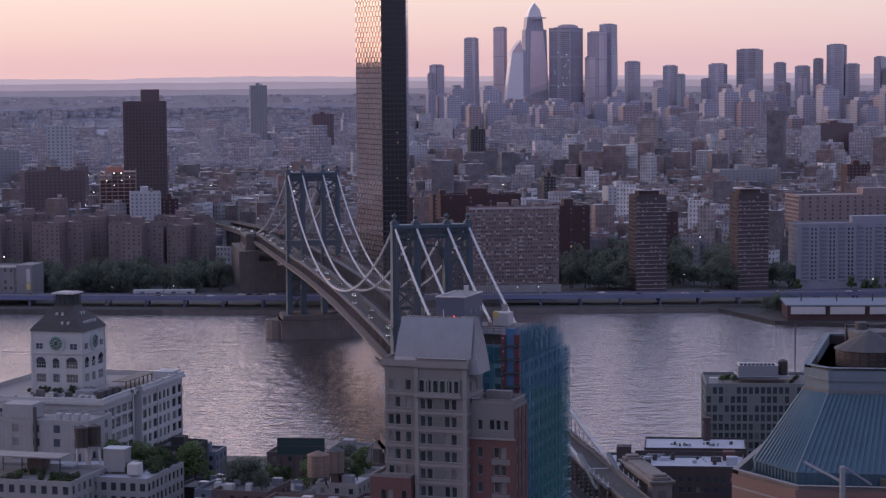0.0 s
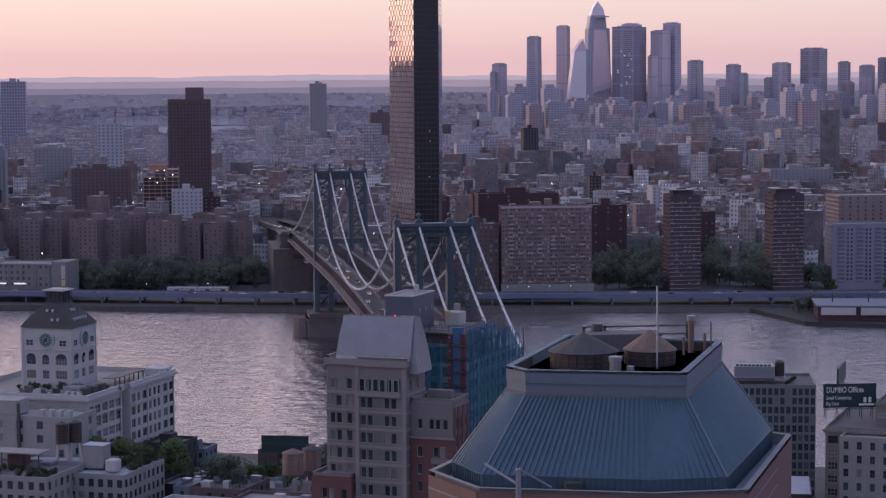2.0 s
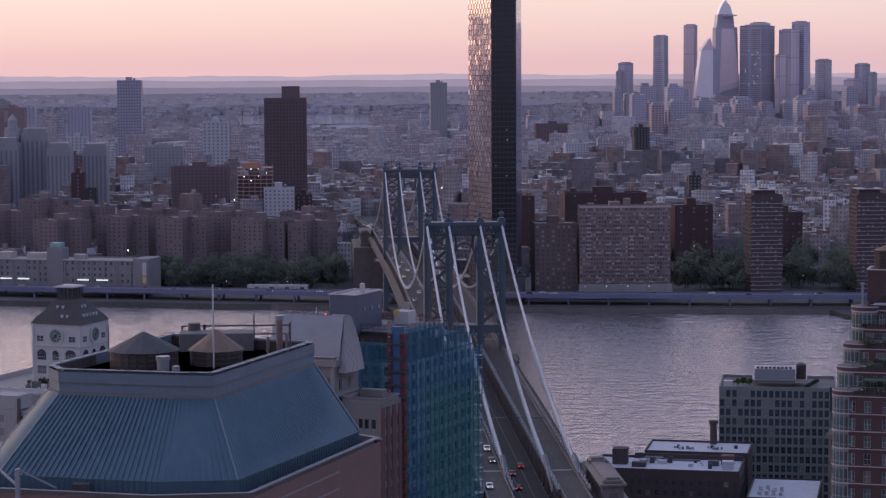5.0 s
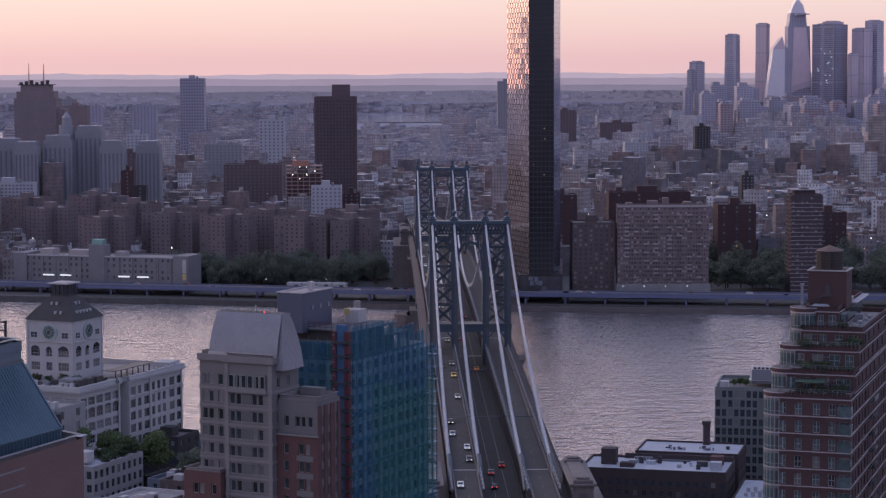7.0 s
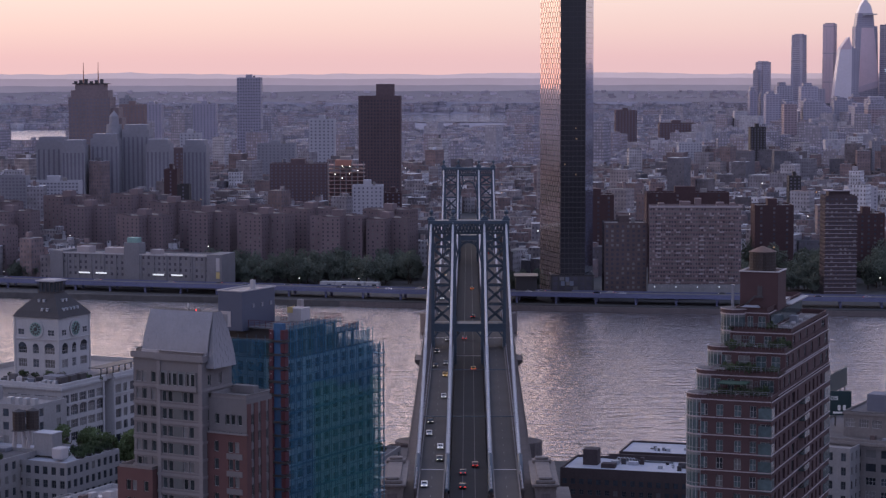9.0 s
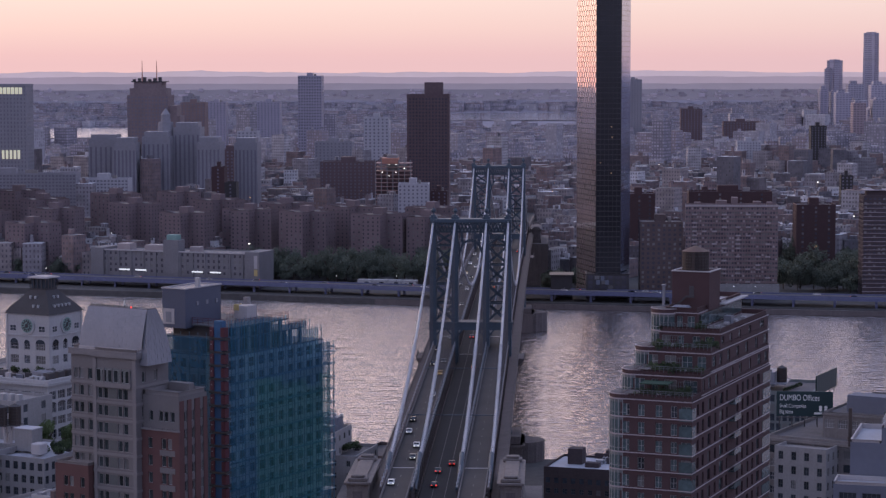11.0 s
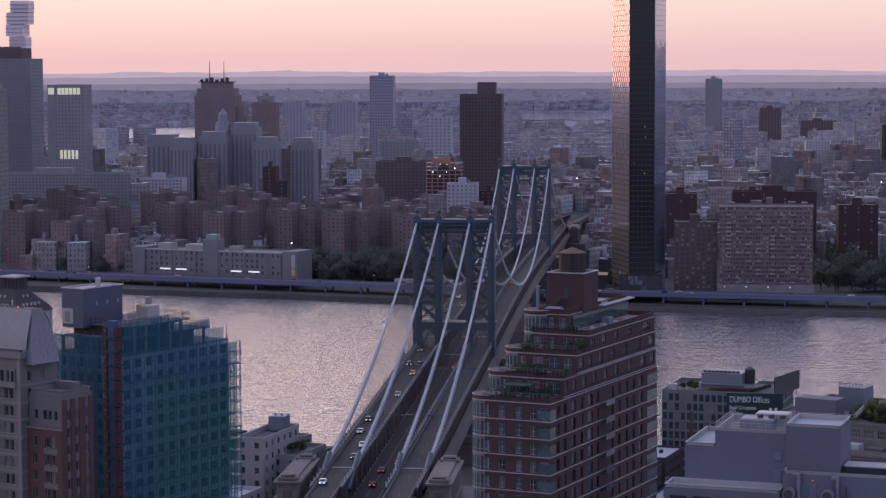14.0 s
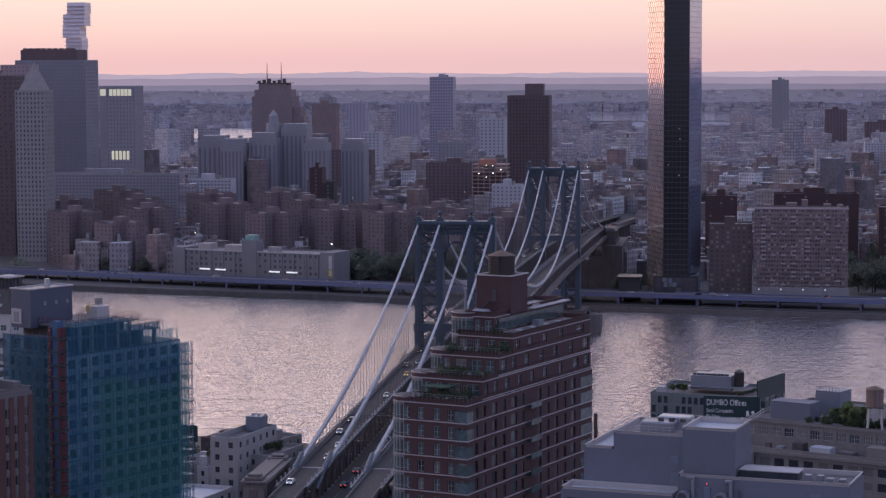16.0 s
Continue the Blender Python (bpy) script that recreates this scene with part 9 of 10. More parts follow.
for x0, x1, y, zt in ((-371, -350, 1150, 86), (-348, -322, 1170, 91), (-322, -297, 1190, 99), (-297, -275, 1170, 86), (-268, -246, 1210, 84), (-400, -372, 1180, 88)):
    g = far_block("civic_wing", "grey stone civic wing with tall vertical window bays", x0, x1, y, 28, zt, "grey_tower", 6, 99, zt - 34, 1.7, z0=8, side=4, top=7, huts=False)
    unit(g, "attic", 2, x1 - x0 - 2, 2, 24, zt - 9, zt - 3.5, "grey_tower")
    part("roof_parapet", boxes([(1.5 + 5 * q, 3.5 + 5 * q, -0.3, 0.0, zt - 13, zt - 8.4) for q in range(int((x1 - x0) / 5))]), M["grey_tower"], g)
dome = thing("cupola_tower", -330, 1196, 90, 0, "grey stone cupola above the civic wings", "tower")
part("drum", drum(0, 0, 0, 14, 8, 7, 14), M["grey_tower"], dome)
part("upper_drum", drum(0, 0, 14, 21, 4.6, 4.2, 14), M["grey_tower"], dome)
part("cap", drum(0, 0, 21, 27, 4.4, 0.0, 14), M["grey_tower"], dome)
ch = far_block("striped_apartment_wall", "long grey apartment slab with stacked balcony bands", -520, -384, 1050, 20, 63, "grey_tower", 44, 2.9, 1.5, 1.9, z0=8)
far_block("striped_apartment_tower", "grey apartment slab with stacked balcony bands", -384, -340, 1060, 20, 58, "pale_tower", 14, 2.9, 1.4, 1.9, z0=8)
far_block("brick_office", "red brick and black glass office block", -257, -246, 1000, 18, 71, "brick_dark", 1, z0=8)
far_block("black_glass_block", "black glass block framed in white", -246, -236, 1000, 16, 58, "slate", 1, z0=8, huts=False)
for name, label, x0, x1, y, zt, mt in (("white_tower", "pale ribbed concrete tower block", -170, -143, 1500, 101, "pale_tower"), ("grey_tower_block", "plain grey stone tower block", -500, -479, 2300, 112, "grey_tower"), ("grey_tower_block", "striped grey office block", -497, -467, 2500, 100, "blue_tower"),
                                       ("grey_tower_block", "plain grey high office block", -419, -384, 2500, 100, "blue_tower"), ("white_tower", "white stepped apartment tower", -335, -312, 1700, 80, "pale_tower"), ("grey_tower_block", "broad grey brick loft block", -250, -205, 1750, 66, "grey_tower"),
                                       ("brown_loft_block", "brown loft block with small windows", -330, -280, 1450, 68, "brown_tower"), ("tan_tower_block", "rust-tan brick setback tower", -452, -420, 2000, 108, "brick_tan"), ("grey_tower_block", "slim ribbed tower on the plain", 158, 187, 3000, 130, "grey_tower"),
                                       ("brown_loft_block", "wide brown brick loft block", 290, 345, 2500, 70, "brown_tower"), ("brown_loft_block", "dark brown brick loft block", 240, 275, 2750, 84, "brown_tower")):
    far_block(name, label, x0, x1, y, 26, zt, mt, max(3, int((x1 - x0) / 4.5)), 3.6, 1.8, 1.8, z0=9, side=5)

far_block("dark_office_tower", "dark brick office tower beside the court tower", -506, -468, 850, 30, 151, "brown_tower", 9, 3.6, 1.8, 1.6, z0=6, side=6)
far_block("rose_stone_tower", "rose stone slab tower with a lit flank", -604, -575, 1215, 30, 160, "rose_stone", 7, 3.6, 1.8, 1.6, z0=8, side=5, huts=False)

# ---- far skyline ----
def sky_tower(label, x0, x1, ztop, mt, slope=0.0, taper=0.0, dy=0.0, cap=0.0, cols=6, belts=True):
    """A distant tower: tapering shaft with window courses, sloped or pointed head."""
    k = 1.0 if x1 < 1060 else 0.95
    cx, cy, cz = -120.0, -856.0, 158.7
    X0, X1 = cx + (x0 - cx) * k + 6, cx + (x1 - cx) * k + 6
    zt = cz + (ztop - cz) * k
    y = cy + (3900 + dy - cy) * k
    t = thing("skyline_tower", X0, y, 15, 0, label, "skyscraper", "skyline towers")
    w, h, d = X1 - X0, zt - 15, 36.0
    if cols:
        c = w * (0.5 + 0.22 * math.sin(x0 * 1.7))
        plan = [(0, c * 0.7), (c, 0), (w, (w - c) * 1.43), (w - c, c * 0.7 + (w - c) * 1.43)]
    else:
        plan = [(0, 0), (w, 0), (w, d), (0, d)]
    mx, my = sum(p[0] for p in plan) / 4, sum(p[1] for p in plan) / 4

    def ring(z, grow=0.0):
        """The plan at height z, drawn in by the taper and pushed out by grow metres."""
        g = 1 - 2 * taper * z / h + 2 * grow / w
        return [(mx + (x - mx) * g, my + (yy - my) * g, z) for x, yy in plan]

    V = ring(0) + ring(h)
    if slope:
        V = [(x, yy, z - (abs(slope) * ((w - x) if slope > 0 else x) / w if z > 1 else 0)) for x, yy, z in V]
    part("shaft", mesh_of("shaft", V, [(0, 1, 5, 4), (1, 2, 6, 5), (2, 3, 7, 6), (3, 0, 4, 7), (4, 5, 6, 7)], [M[mt]]), None, t)
    top = h - abs(slope)
    if cols:
        bm = bmesh.new()
        lo, hi = ring(0, 0.3), ring(top, 0.3)
        for q in (0, 1):
            for n in range(cols // 2 + 1):
                f = n / (cols // 2)
                p0, p1 = Vector(lo[q]).lerp(Vector(lo[q + 1]), f), Vector(hi[q]).lerp(Vector(hi[q + 1]), f)
                add_beam(bm, p0, p1, 0.5)
        part("fin_screen", bm, M["sky_line"], t, "slim vertical facade fins", kind="stuff")
        # plant storey behind a set-back screen on the roof
        part("roof_storey", mesh_of("roof_storey", ring(top - 0.5, -0.14 * w) + ring(top + 2.0, -0.14 * w), [(0, 1, 5, 4), (1, 2, 6, 5), (2, 3, 7, 6), (3, 0, 4, 7), (4, 5, 6, 7)], [M["haze_tower"]]), None, t)
    for z in (0.45 * top, 0.72 * top, 0.97 * top) if belts else ():
        part("belt", mesh_of("belt", ring(z, 0.5) + ring(z + 2.0, 0.5), [(0, 1, 5, 4), (1, 2, 6, 5), (2, 3, 7, 6), (3, 0, 4, 7), (4, 5, 6, 7), (3, 2, 1, 0)], [M["sky_line"]]), None, t)
    if cap:
        part("pointed_cap", mesh_of("cap", ring(h) + [(mx, my, h + cap)], [(0, 1, 4), (1, 2, 4), (2, 3, 4), (3, 0, 4)], [M["silver_tower"]]), None, t)
    return t


def far_facade(name, col, rough=0.5, wide=5.5, tall=4.4, deep=0.72):
    """Distant wall with faint courses of windows, in metres of the tower's own frame."""
    m = mat(name, col, rough, var=0.16, scale=0.02, fine=0.2, bump=0, vary=0.14)
    t = m.node_tree
    b = t.nodes["Principled BSDF"]
    src = b.inputs["Base Color"].links[0].from_socket
    tc, sp, add, cb, br, mul = (t.nodes.new("ShaderNode" + k) for k in ("TexCoord", "SeparateXYZ", "Math", "CombineXYZ", "TexBrick", "Mix"))
    t.links.new(tc.outputs["Object"], sp.inputs[0])
    t.links.new(sp.outputs["X"], add.inputs[0])
    t.links.new(sp.outputs["Y"], add.inputs[1])
    t.links.new(add.outputs[0], cb.inputs["X"])
    t.links.new(sp.outputs["Z"], cb.inputs["Y"])
    t.links.new(cb.outputs[0], br.inputs["Vector"])
    br.offset = 0.0
    for k, v in (("Scale", 1.0), ("Mortar Size", 1.1), ("Mortar Smooth", 0.1), ("Brick Width", wide), ("Row Height", tall), ("Bias", 0.0)):
        br.inputs[k].default_value = v
    br.inputs["Color1"].default_value = (deep, deep, deep, 1)
    br.inputs["Color2"].default_value = (deep * 0.8, deep * 0.8, deep * 0.85, 1)
    br.inputs["Mortar"].default_value = (1.1, 1.1, 1.1, 1)
    mul.data_type, mul.blend_type = "RGBA", "MULTIPLY"
    mul.inputs[0].default_value = 1.0
    t.links.new(src, mul.inputs[6])
    t.links.new(br.outputs["Color"], mul.inputs[7])
    t.links.new(mul.outputs[2], b.inputs["Base Color"])
    return m


# distant facades: base colours are paled and violet to imitate haze
M["sky_line"] = mat("hazed_facade_line", (0.36, 0.34, 0.40), 0.5, var=0.2, scale=0.01, fine=0.05, bump=0)
M["haze_tower"] = far_facade("hazed_violet_facade", (0.36, 0.335, 0.39), 0.7)
M["haze_brown"] = far_facade("hazed_brown_brick", (0.33, 0.26, 0.28), 0.8, 6.0)
# the pink of reflected dusk is put into this base colour
M["pink_glass"] = mat("painted_dusk_glass", (0.68, 0.53, 0.57), 0.3, var=0.1, scale=0.02, fine=0.2)
M["dusk_tower"] = far_facade("hazed_dark_tower_glass", (0.29, 0.27, 0.335), 0.4, 7.0)
M["slate_tower"] = far_facade("hazed_slate_tower_glass", (0.375, 0.35, 0.42), 0.4, 6.0, 4.4, 0.78)
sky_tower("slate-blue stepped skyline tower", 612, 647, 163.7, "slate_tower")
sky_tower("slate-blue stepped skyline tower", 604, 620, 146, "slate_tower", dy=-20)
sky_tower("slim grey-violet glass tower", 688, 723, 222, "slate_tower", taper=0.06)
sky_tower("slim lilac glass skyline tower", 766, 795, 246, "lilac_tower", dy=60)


def facet_tower(label, dy, faces):
    """A faceted skyline tower: leaning glass facets, each a wedge with its own depth."""
    t = thing("skyline_tower", 6, 3900 + dy, 15, 0, label, "skyscraper", "skyline towers")
    for name, mt, front, depth, pts in faces:
        n = len(pts)
        V = [(x, front, z - 15) for x, z in pts] + [(x, front + depth, z - 15) for x, z in pts]
        F = [tuple(range(n)), tuple(range(2 * n - 1, n - 1, -1))] + [(i, n + i, n + (i + 1) % n, (i + 1) % n) for i in range(n)]
        part(name, mesh_of(name, V, F, [M[mt]]), None, t)
    return t


# facet colours paint the light: pink for reflected dusk, slate for the shaded side
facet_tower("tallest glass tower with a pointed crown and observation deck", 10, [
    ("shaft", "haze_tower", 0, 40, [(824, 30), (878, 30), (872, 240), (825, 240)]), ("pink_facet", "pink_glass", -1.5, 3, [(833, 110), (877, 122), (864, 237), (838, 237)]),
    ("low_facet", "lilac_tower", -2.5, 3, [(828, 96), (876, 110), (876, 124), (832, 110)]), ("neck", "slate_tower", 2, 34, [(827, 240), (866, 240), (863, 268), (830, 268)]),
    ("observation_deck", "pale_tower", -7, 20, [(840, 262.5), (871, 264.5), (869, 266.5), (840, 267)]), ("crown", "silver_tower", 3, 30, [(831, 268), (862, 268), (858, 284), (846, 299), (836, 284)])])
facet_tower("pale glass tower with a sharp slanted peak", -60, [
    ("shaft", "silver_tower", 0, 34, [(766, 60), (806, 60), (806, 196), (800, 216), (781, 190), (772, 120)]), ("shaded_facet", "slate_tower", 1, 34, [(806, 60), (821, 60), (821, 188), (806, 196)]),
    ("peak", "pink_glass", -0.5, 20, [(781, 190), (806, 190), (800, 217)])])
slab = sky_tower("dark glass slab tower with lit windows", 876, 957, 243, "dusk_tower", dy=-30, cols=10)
rnd = random.Random(21)
lo = [v.co.copy() for v in slab.children[0].data.vertices]
for k in range(14):
    p = lo[0].lerp(lo[1], rnd.uniform(0.25, 0.95) if k % 3 else rnd.uniform(0.5, 0.8))
    z = rnd.uniform(95, 195)
    part("lit_window", box(p.x - 0.9, p.x + 0.9, p.y - 1.6, p.y - 0.6, z, z + 1.6), M["lit_room"], slab)
sky_tower("lilac glass tower behind the dark slab", 915, 966, 250.5, "lilac_tower", dy=70)
sky_tower("flat-topped lilac glass skyline tower", 963, 1014, 234, "lilac_tower", dy=-10)
sky_tower("violet-grey glass tower with a flat head", 998, 1046, 251.5, "slate_tower", taper=0.06, dy=30)
sky_tower("pale pink slab in front of the dark tower", 923, 950, 179, "lilac_tower", dy=-150)
sky_tower("violet-grey stepped skyline tower", 1048, 1088, 168.5, "slate_tower")
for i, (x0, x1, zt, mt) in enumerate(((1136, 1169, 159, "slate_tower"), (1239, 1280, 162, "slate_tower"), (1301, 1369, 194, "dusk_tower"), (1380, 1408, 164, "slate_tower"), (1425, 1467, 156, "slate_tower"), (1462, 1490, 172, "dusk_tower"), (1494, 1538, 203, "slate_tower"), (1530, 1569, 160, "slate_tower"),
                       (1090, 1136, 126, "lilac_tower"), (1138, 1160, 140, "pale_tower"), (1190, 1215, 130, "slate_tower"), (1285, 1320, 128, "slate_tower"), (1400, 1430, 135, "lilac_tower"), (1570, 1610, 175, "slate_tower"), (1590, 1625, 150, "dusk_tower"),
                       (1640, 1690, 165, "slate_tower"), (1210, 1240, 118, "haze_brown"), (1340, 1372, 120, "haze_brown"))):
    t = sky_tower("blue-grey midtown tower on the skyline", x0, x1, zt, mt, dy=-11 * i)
    head = [v.co.copy() for v in t.children[0].data.vertices][4:]
    if x0 == 1301:
        for f in (0.04, 0.9):
            p = head[0].lerp(head[1], f) if f < 0.5 else head[1].lerp(head[2], f)
            part("crown_lamp", box(p.x - 1.2, p.x + 1.2, p.y - 2.2, p.y - 0.6, p.z - 3, p.z - 0.5), M["lit_room"], t, "lit white crown corner")
    if x0 == 1494:
        mid = (head[0] + head[2]) / 2
        part("mast", beams([((mid.x, mid.y, mid.z), (mid.x, mid.y, mid.z + 36))], 0.9), M["sky_line"], t, "thin roof mast")
        for q in range(4):
            for f in (0.1, 0.36, 0.64, 0.9):
                p = head[q].lerp(head[(q + 1) % 4], f).lerp(mid, 0.06)
                part("crown_spike", beams([(p, p + Vector((0, 0, 8.5)))], 1.1), M["sky_line"], t)
rnd = random.Random(52)
for k in range(150):
    x0 = rnd.uniform(560, 1720)
    w = rnd.uniform(12, 42)
    t = sky_tower("low violet-grey block at the skyline's foot", x0, x0 + w, rnd.uniform(44, 92) if k % 4 else rnd.uniform(80, 118), rnd.choice(("slate_tower", "haze_tower", "haze_brown", "haze_brown", "haze_tower", "dusk_tower", "haze_tower")), dy=rnd.uniform(-900, -60), cols=0, belts=False)
    # roof storeys set back on the shaft
    zt = max(v.co.z for v in t.children[0].data.vertices)
    part("roof_storey", box(w * 0.15, w * rnd.uniform(0.45, 0.85), 6, 30, zt - 0.5, zt + rnd.uniform(2.5, 8.0)), M["haze_tower"], t)

# ---- waterfront: viaduct, quay, pier, trees ----
LINE = [(-900, 815), (-700, 755), (-480, 705), (-335, 668), (-241, 640), (-152, 617), (-40, 586), (99, 559), (213, 541), (330, 526), (600, 500), (900, 470)]


def along(u):
    """Point and direction at u metres along the viaduct."""
    for (a, b), (c, d) in zip(LINE, LINE[1:]):
        L = math.hypot(c - a, d - b)
        if u <= L:
            return a + (c - a) * u / L, b + (d - b) * u / L, math.degrees(math.atan2(d - b, c - a))
        u -= L
    return (*LINE[-1], 0)


TOTAL = sum(math.hypot(c - a, d - b) for (a, b), (c, d) in zip(LINE, LINE[1:]))
viaduct = thing("elevated_highway", 0, 0, 0, 0, "elevated waterfront highway with lavender-blue edge girders on columns", "highway")


def band(off0, off1, z0, z1):
    V, F = [], []
    n = 120
    for i in range(n + 1):
        x, y, a = along(TOTAL * i / n)
        s, c = math.sin(radians(a)), math.cos(radians(a))
        for o, z in ((off0, z0), (off1, z0), (off1, z1), (off0, z1)):
            V.append((x - o * s, y + o * c, z))
    for i in range(n):
        F += [(4 * i + k, 4 * i + (k + 1) % 4, 4 * i + 4 + (k + 1) % 4, 4 * i + 4 + k) for k in range(4)]
    return mesh_of("band", V, F, [])


part("deck", band(0, 16, 9.2, 10.0), M["asphalt"], viaduct, "dark asphalt deck")
part("edge_girder", band(-0.6, 0, 8.2, 10.2), M["fdr_blue"], viaduct, "lavender-blue edge girder")
part("edge_girder", band(16, 16.6, 7.8, 11.0), M["fdr_blue"], viaduct, "lavender-blue edge girder")
part("parapet", band(-0.5, -0.1, 10.3, 11.0), M["fdr_blue"], viaduct)
part("barrier", band(7.8, 8.3, 10.0, 10.9), M["concrete"], viaduct)
for i in range(int(TOTAL / 26)):
    x, y, a = along(26 * i)
    if -480 < x < 480:
        part("column", boxes([(0, 1.4, 1.5, 2.9, 1.5, 9.2), (0, 1.4, 12.6, 14, 1.5, 9.2), (-0.2, 1.6, 0.5, 15.6, 8.0, 9.2)]), M["fdr_blue"], viaduct, m=pose(x, y, 0, 0, 0, a))
q = thing("quay_wall", 0, 0, 0, 0, "dark stone quay wall and esplanade along the water", "quay", kind="structure")
part("esplanade", band(-10, 0, 2.2, 2.8), M["concrete"], q)
part("wall", band(-10.6, -10, -2.5, 3.2), M["stone_dark"], q)
part("rail", band(-10.2, -10.0, 3.9, 4.05), M["iron"], q)
# pier and shed downstream of the bend
pier = thing("pier", 0, 0, 0, 0, "paved pier with planting and a long shed", "pier", kind="structure")
part("slab", mesh_of("slab", [(268, 540, 2.4), (284, 446, 2.4), (400, 385, 2.4), (600, 340, 2.4), (600, 500, 2.4), (268, 540, -3), (284, 446, -3), (400, 385, -3), (600, 340, -3), (600, 500, -3)],
                    [(0, 1, 2, 3, 4), (0, 5, 6, 1), (1, 6, 7, 2), (2, 7, 8, 3), (3, 8, 9, 4)], [M["asphalt_old"]]), None, pier)
shed = thing("pier_shed", 292, 446, 2.4, -13, "long pier shed with pale roof panels and red-brown sides", "shed")
part("wall", box(0, 150, 0, 40, 0, 9), M["brick_dark"], shed)
part("roof", box(-1, 151, -1.5, 41, 9, 9.8), M["box_grey"], shed)
for k in range(4):
    part("roof_panel", box(2 + 24 * k, 23 + 24 * k, -1.9, -1.5, 4.0, 8.6), M["coping"], shed, "pale wall panel")
for k in range(5):
    part("lamp", box(10 + 22 * k, 10.8 + 22 * k, 20, 20.8, 9.8, 14.5), M["iron"], shed)
rnd = random.Random(77)
for k in range(9):
    tree(290 + 24 * rnd.random(), 492 + 34 * rnd.random(), 2.4, rnd.choice((1, 3)), rnd.uniform(0.8, 1.1), "pier trees")
depot = thing("trailer_row", -102, 648, 6, -10, "row of pale site cabins by the river", "cabins")
for k in range(4):
    part("cabin", box(10.5 * k, 10 + 10.5 * k, 0, 6, 0, 4.2), M["clock_white"], depot)
    part("door", box(10.5 * k + 2, 10.5 * k + 3.2, -0.1, 0, 0, 2.2), M["iron"], depot)
    part("window", box(10.5 * k + 5, 10.5 * k + 8, -0.1, 0, 1.4, 2.9), M["glass"], depot)
# parks and street trees
for k in range(34):
    tree(rnd.uniform(184, 348), rnd.uniform(604, 640), 6, rnd.choice((1, 3)), rnd.uniform(1.2, 1.8), "park trees", "dark green park tree between tower blocks")
for k in range(85):
    tree(rnd.uniform(-185, -30), rnd.uniform(668, 740), 6, rnd.choice((1, 3)), rnd.uniform(1.1, 1.75), "park trees", "dark green park tree by the river")
for k in range(26):
    tree(rnd.uniform(-360, -312), rnd.uniform(700, 770), 6, rnd.choice((1, 3)), rnd.uniform(0.9, 1.3), "park trees", "dark green park tree by the river")
for k in range(70):
    tree(rnd.uniform(188, 350), rnd.uniform(625, 760), 6, rnd.choice((1, 3)), rnd.uniform(1.3, 2.1), "park trees", "dark green park tree between tower blocks")
for k in range(14):
    tree(rnd.uniform(28, 60), rnd.uniform(610, 680), 6, rnd.choice((1, 3)), rnd.uniform(0.8, 1.2), "park trees", "dark green tree by the bridge's foot")
for k in range(16):
    tree(rnd.uniform(345, 470), rnd.uniform(572, 596), 6, rnd.choice((1, 0)), rnd.uniform(0.7, 1.0), "park trees", "dark green street tree")


def wood(name, spots, label):
    """Many far trees as one mass of leaf clumps."""
    V, F = [], []
    r2 = random.Random(len(spots))
    for x, y, z, r in spots:
        for _ in range(70):
            v = Vector((r2.gauss(0, 1), r2.gauss(0, 1), abs(r2.gauss(0, 0.8)))).normalized() * r * r2.uniform(0.5, 1.0)
            p = Vector((x, y, z + r * 0.7)) + v
            a = Vector((r2.gauss(0, 1), r2.gauss(0, 1), r2.gauss(0, 1))).normalized() * r * 0.2
            b = a.cross(Vector((r2.gauss(0, 1), r2.gauss(0, 1), r2.gauss(0, 1))).normalized())
            k = len(V)
            V += [p - a, p + b, p + a, p - b]
            F.append((k, k + 1, k + 2, k + 3))
    tagged(new(name, mesh_of(name, V, F, [M["leaf_dark"]])), label, "trees", kind="stuff")


spots = []
for k in range(420):
    a, s = radians(rnd.uniform(-20, 22)), rnd.uniform(1560, 3300)
    x, y = polar(a, s)
    if not (-26 < x < 26):
        spots.append((x, y, land_z(s) + 4, rnd.uniform(4, 8)))
wood("street_trees", spots, "dark street trees among the tenements")
# riverside traffic and lamps
for k in range(40):
    u = TOTAL * (0.28 + 0.5 * rnd.random())
    x, y, a = along(u)
    o = rnd.choice((2.4, 5.6, 10.6, 13.8))
    s, c = math.sin(radians(a)), math.cos(radians(a))
    put_car(rnd.choice((0, 1, 2, 5, 5, 0)), x - o * s, y + o * c, 10.0, a + (90 if o < 9 else -90), "along the riverside highway")
for k in range(34):
    x = rnd.uniform(-330, 420)
    y = shore_y(x) + rnd.uniform(45, 190)
    if abs(x) < 24:
        continue
    l = thing("street_lamp", x, y, 5, 0, "lit street lamp on a slim pole", "street lamp", "street lamps")
    part("pole", drum(0, 0, 0, 8, 0.12, 0.08, 6), M["iron"], l)
    part("lamp_head", box(-0.22, 0.22, -0.22, 0.22, 8, 8.25), M[rnd.choice(("lit_white", "lit_white", "lit_amber"))], l)
for c in CARS:
    for o in (*c.children_recursive, c):
        bpy.data.objects.remove(o)


# ---- the far city ----
def inside(px, py, zones):
    for x0, x1, y0, y1 in zones:
        if x0 < px < x1 and y0 < py < y1:
            return True
    return False


KEEP = [(-26, 26, 500, 1330), (28, 100, 545, 690), (-310, -150, 590, 720), (-115, -50, 1080, 1150), (85, 200, 560, 740), (225, 285, 560, 700), (295, 480, 470, 720), (-560, -380, 700, 1060),
        (-200, -28, 600, 840), (-400, 700, 380, 640), (100, 330, 640, 860)]


LAKES = [(-13.8, -10.0, 3750, 5250), (-3.1, 1.2, 4700, 7300)]


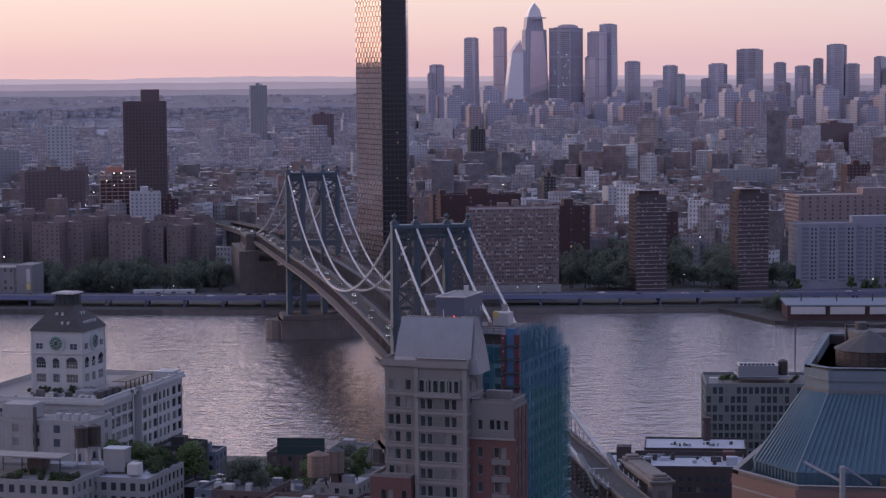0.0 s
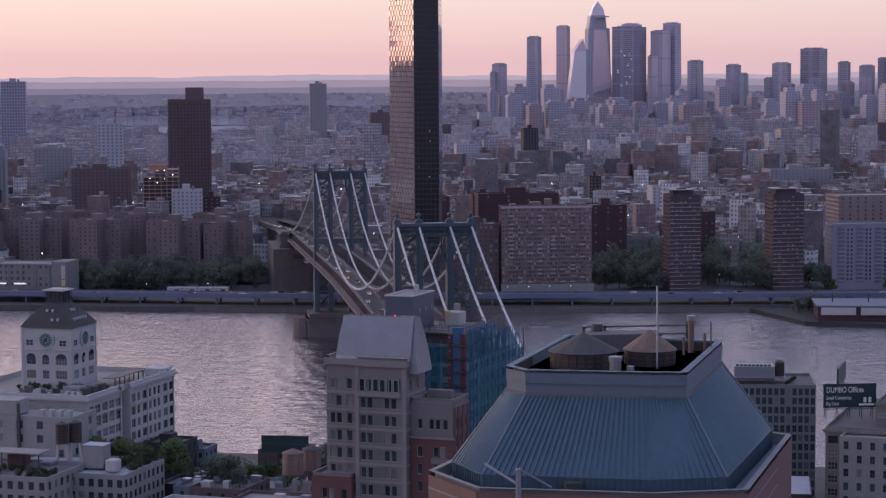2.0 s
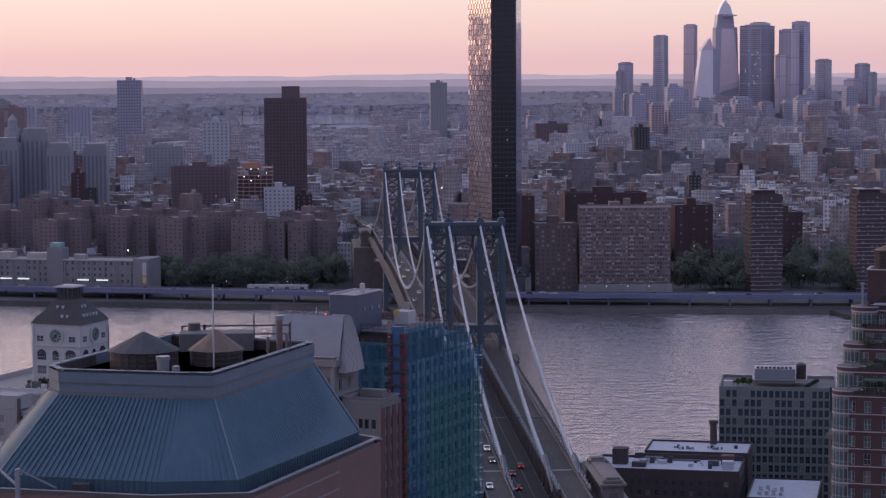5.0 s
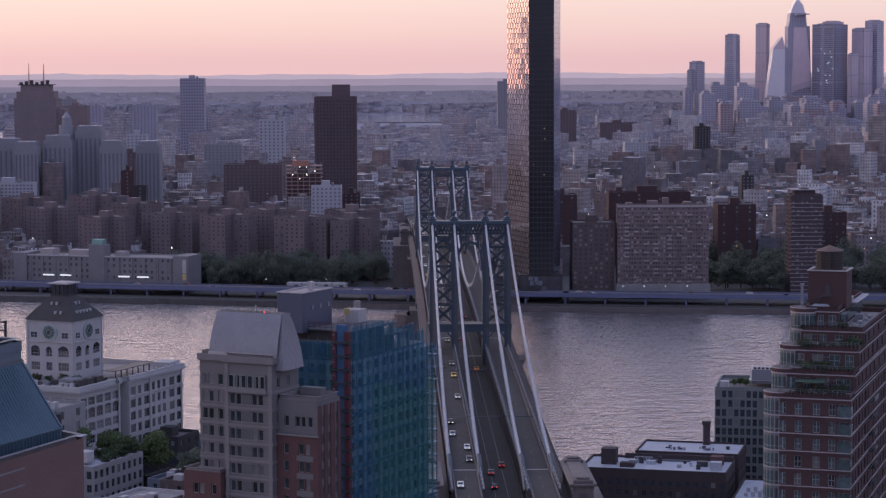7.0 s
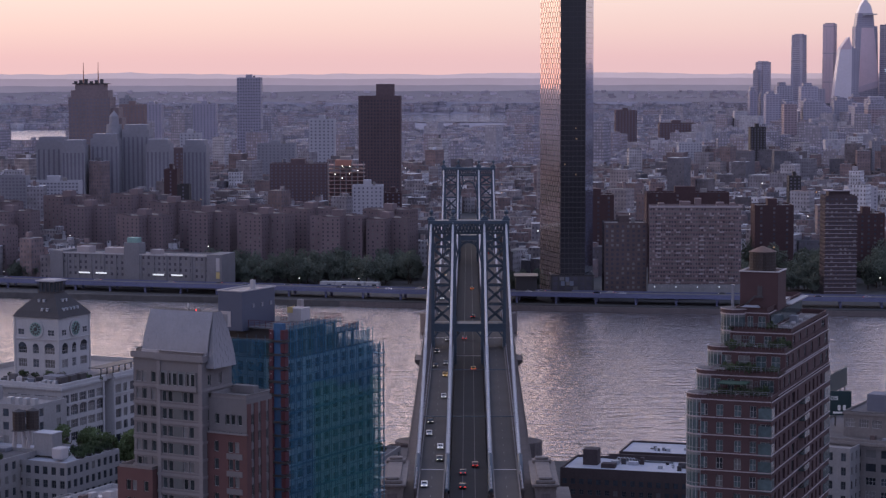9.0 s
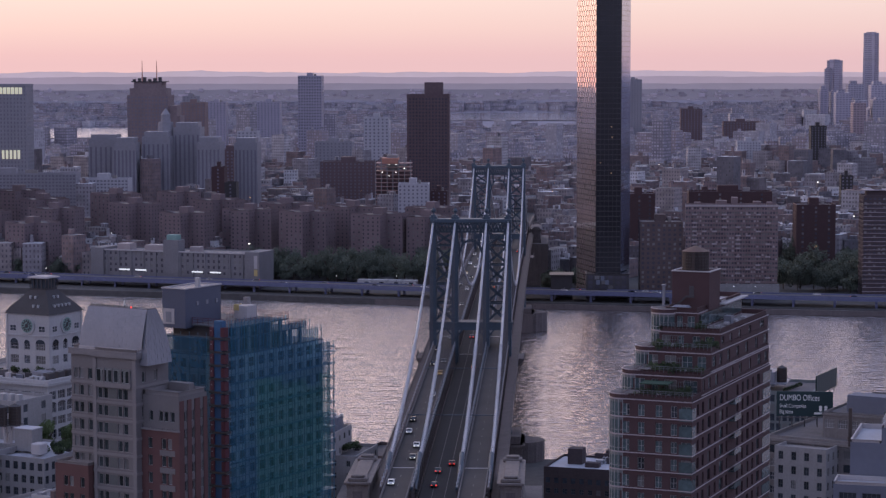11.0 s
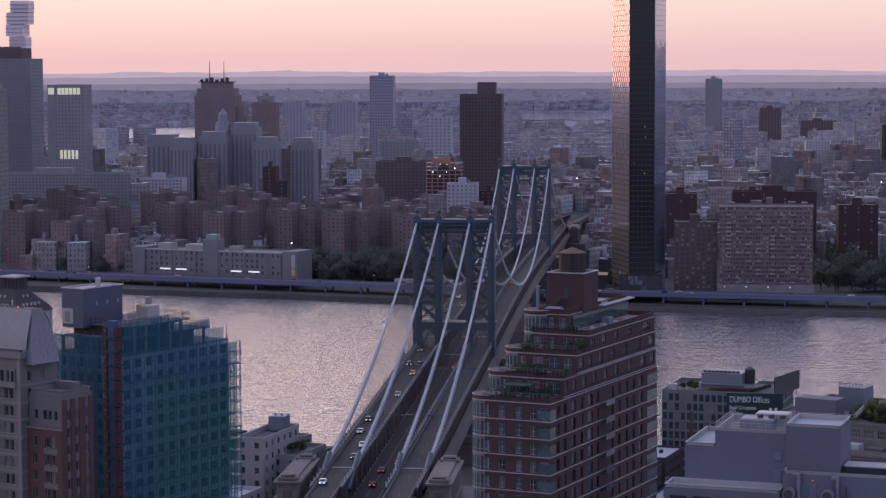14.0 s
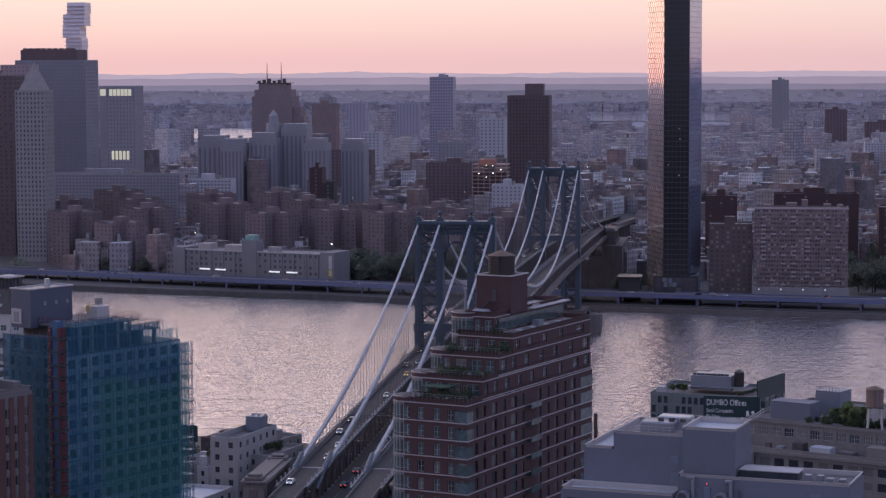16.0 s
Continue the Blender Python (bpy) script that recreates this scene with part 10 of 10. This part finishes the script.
def city(name, label, d0, d1, material, seed, pitch0, grow, low, spread, tall):
    """Rows of houses on a turned street grid, each with a roof hut; far ones drawn together with the land."""
    rnd = random.Random(seed)
    V, F, UV = [], [], []
    rot = radians(-28)
    c, s = math.cos(rot), math.sin(rot)

    def put(cx, cy, w, d, z0, h, r, k, sink=0.0):
        cr, sr = math.cos(r), math.sin(r)
        n = len(V)
        base = [(-w / 2, -d / 2), (w / 2, -d / 2), (w / 2, d / 2), (-w / 2, d / 2)]
        for z in (z0 - 4 * k - sink, z0 + h):
            V.extend((cx + a * cr - b * sr, cy + a * sr + b * cr, z) for a, b in base)
        o = rnd.random() * 50
        for i in range(4):
            j = (i + 1) % 4
            F.append((n + i, n + j, n + 4 + j, n + 4 + i))
            ln = (w if i % 2 == 0 else d) / k
            UV.extend(((o, 0), (o + ln, 0), (o + ln, h / k), (o, h / k)))
        F.append((n + 4, n + 5, n + 6, n + 7))
        UV.extend(((0, 0), (1, 0), (1, 1), (0, 1)))
    D = d0
    while D < d1:
        pitch = pitch0 + (D - d0) * grow
        n = int(1.3 * D / pitch)
        for i in range(n):
            ang = radians(-24 + 50 * (i + 0.35 * rnd.random()) / n)
            dd = D + rnd.uniform(-0.35, 0.35) * pitch
            # streets of the turned grid stay open
            tx, ty = dd * math.sin(ang), dd * math.cos(ang)
            gx, gy = tx * c + ty * s, -tx * s + ty * c
            if (gx % 95) < 17 or (gy % 170) < 15:
                continue
            sc = fold(dd)
            k = sc / dd
            x, y = polar(ang, sc)
            if y < shore_y(x) + 70 or inside(x, y, KEEP):
                continue
            if any(a0 < math.degrees(ang) < a1 and e0 < dd < e1 for a0, a1, e0, e1 in LAKES):
                continue
            r = rnd.random()
            h = low + spread * rnd.random() ** 2 + (tall * rnd.random() if r < 0.07 else 0) + (tall * 1.4 * rnd.random() if r < 0.015 else 0)
            if dd > 5200 and rnd.random() < min(0.6, (dd - 5200) / 4000):
                continue
            if dd > 5200:
                h *= 0.6
            elif math.degrees(ang) > 5 and dd > 2500 and rnd.random() < 0.12:
                h += rnd.uniform(12, 42)
            w, d = pitch * rnd.uniform(0.55, 0.98), pitch * rnd.uniform(0.6, 1.05)
            if r < 0.07:
                w, d = min(w, 26), min(d, 24)
            z0 = land_z(sc)
            put(x, y, w * k, d * k, z0, h * k, rot + (0 if rnd.random() < 0.8 else 0.5), k, z0 - land_z(max(1500, sc - 0.8 * d * k)))
            if rnd.random() < 0.7 and dd < 5500:
                f = rnd.uniform(0.18, 0.4)
                put(x + rnd.uniform(-0.2, 0.2) * w * k, y + rnd.uniform(-0.2, 0.2) * d * k, w * f * k, d * f * k, z0 + h * k, rnd.uniform(2.5, 4.5) * k, rot, k)
            if rnd.random() < 0.25 and dd < 3000:
                put(x + rnd.uniform(-0.3, 0.3) * w, y + rnd.uniform(-0.3, 0.3) * d, 2.6, 2.6, z0 + h, rnd.uniform(4, 6), 0.3, 1)
        D += pitch * 0.95
    ob = new(name, mesh_of(name, V, F, [M[material]], uvs=UV))
    tagged(ob, label, "houses", kind="stuff")
    return len(F)


city("tenement_rows", "close-packed brick tenements with tar and silver roofs", 1540, 2900, "city_near", 5, 17.0, 0.006, 13, 11, 22)
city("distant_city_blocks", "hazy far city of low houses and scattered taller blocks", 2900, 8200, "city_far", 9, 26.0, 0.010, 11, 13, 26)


# far reach of the other river, glinting between the roofs
for a0, a1, s0, s1 in ((-13.6, -10.2, fold(4450), fold(5100)), (-2.95, 1.1, fold(5700), fold(6550))):
    n, m = 14, 4
    V = []
    for i in range(n + 1):
        a = radians(a0 + (a1 - a0) * i / n)
        for j in range(m + 1):
            sc = s0 + (s1 - s0) * j / m + 3 * math.sin(i * 1.7 + j)
            V.append((*polar(a, sc), land_z(sc) + 1.6))
    F = [(i * (m + 1) + j, (i + 1) * (m + 1) + j, (i + 1) * (m + 1) + j + 1, i * (m + 1) + j + 1) for i in range(n) for j in range(m)]
    tagged(new("far_water", mesh_of("far_water", V, F, [M["far_water"]])), "far reach of water shining with the dusk sky", "water", kind="structure")


# lamps lit here and there among the far streets and roofs
rnd = random.Random(88)
V, F, I = [], [], []
for k in range(150):
    a, sc = radians(rnd.uniform(-15, 17)), rnd.uniform(1580, 2900)
    x, y = polar(a, sc)
    if inside(x, y, KEEP[:1]):
        continue
    r, z, n = rnd.uniform(0.16, 0.34), land_z(sc) + rnd.uniform(10, 34), len(V)
    V += [(x + dx, y + dy, z + dz) for dz in (-r, r) for dx, dy in ((-r, -r), (r, -r), (r, r), (-r, r))]
    F += [tuple(n + q for q in f) for f in ((0, 1, 5, 4), (1, 2, 6, 5), (2, 3, 7, 6), (3, 0, 4, 7), (4, 5, 6, 7), (3, 2, 1, 0))]
    I += [rnd.choice((0, 0, 0, 1))] * 6
tagged(new("distant_lamps", mesh_of("distant_lamps", V, F, [M["lit_white"], M["lit_amber"]], I)), "small lit lamps scattered among the far roofs", "lamps", kind="stuff")
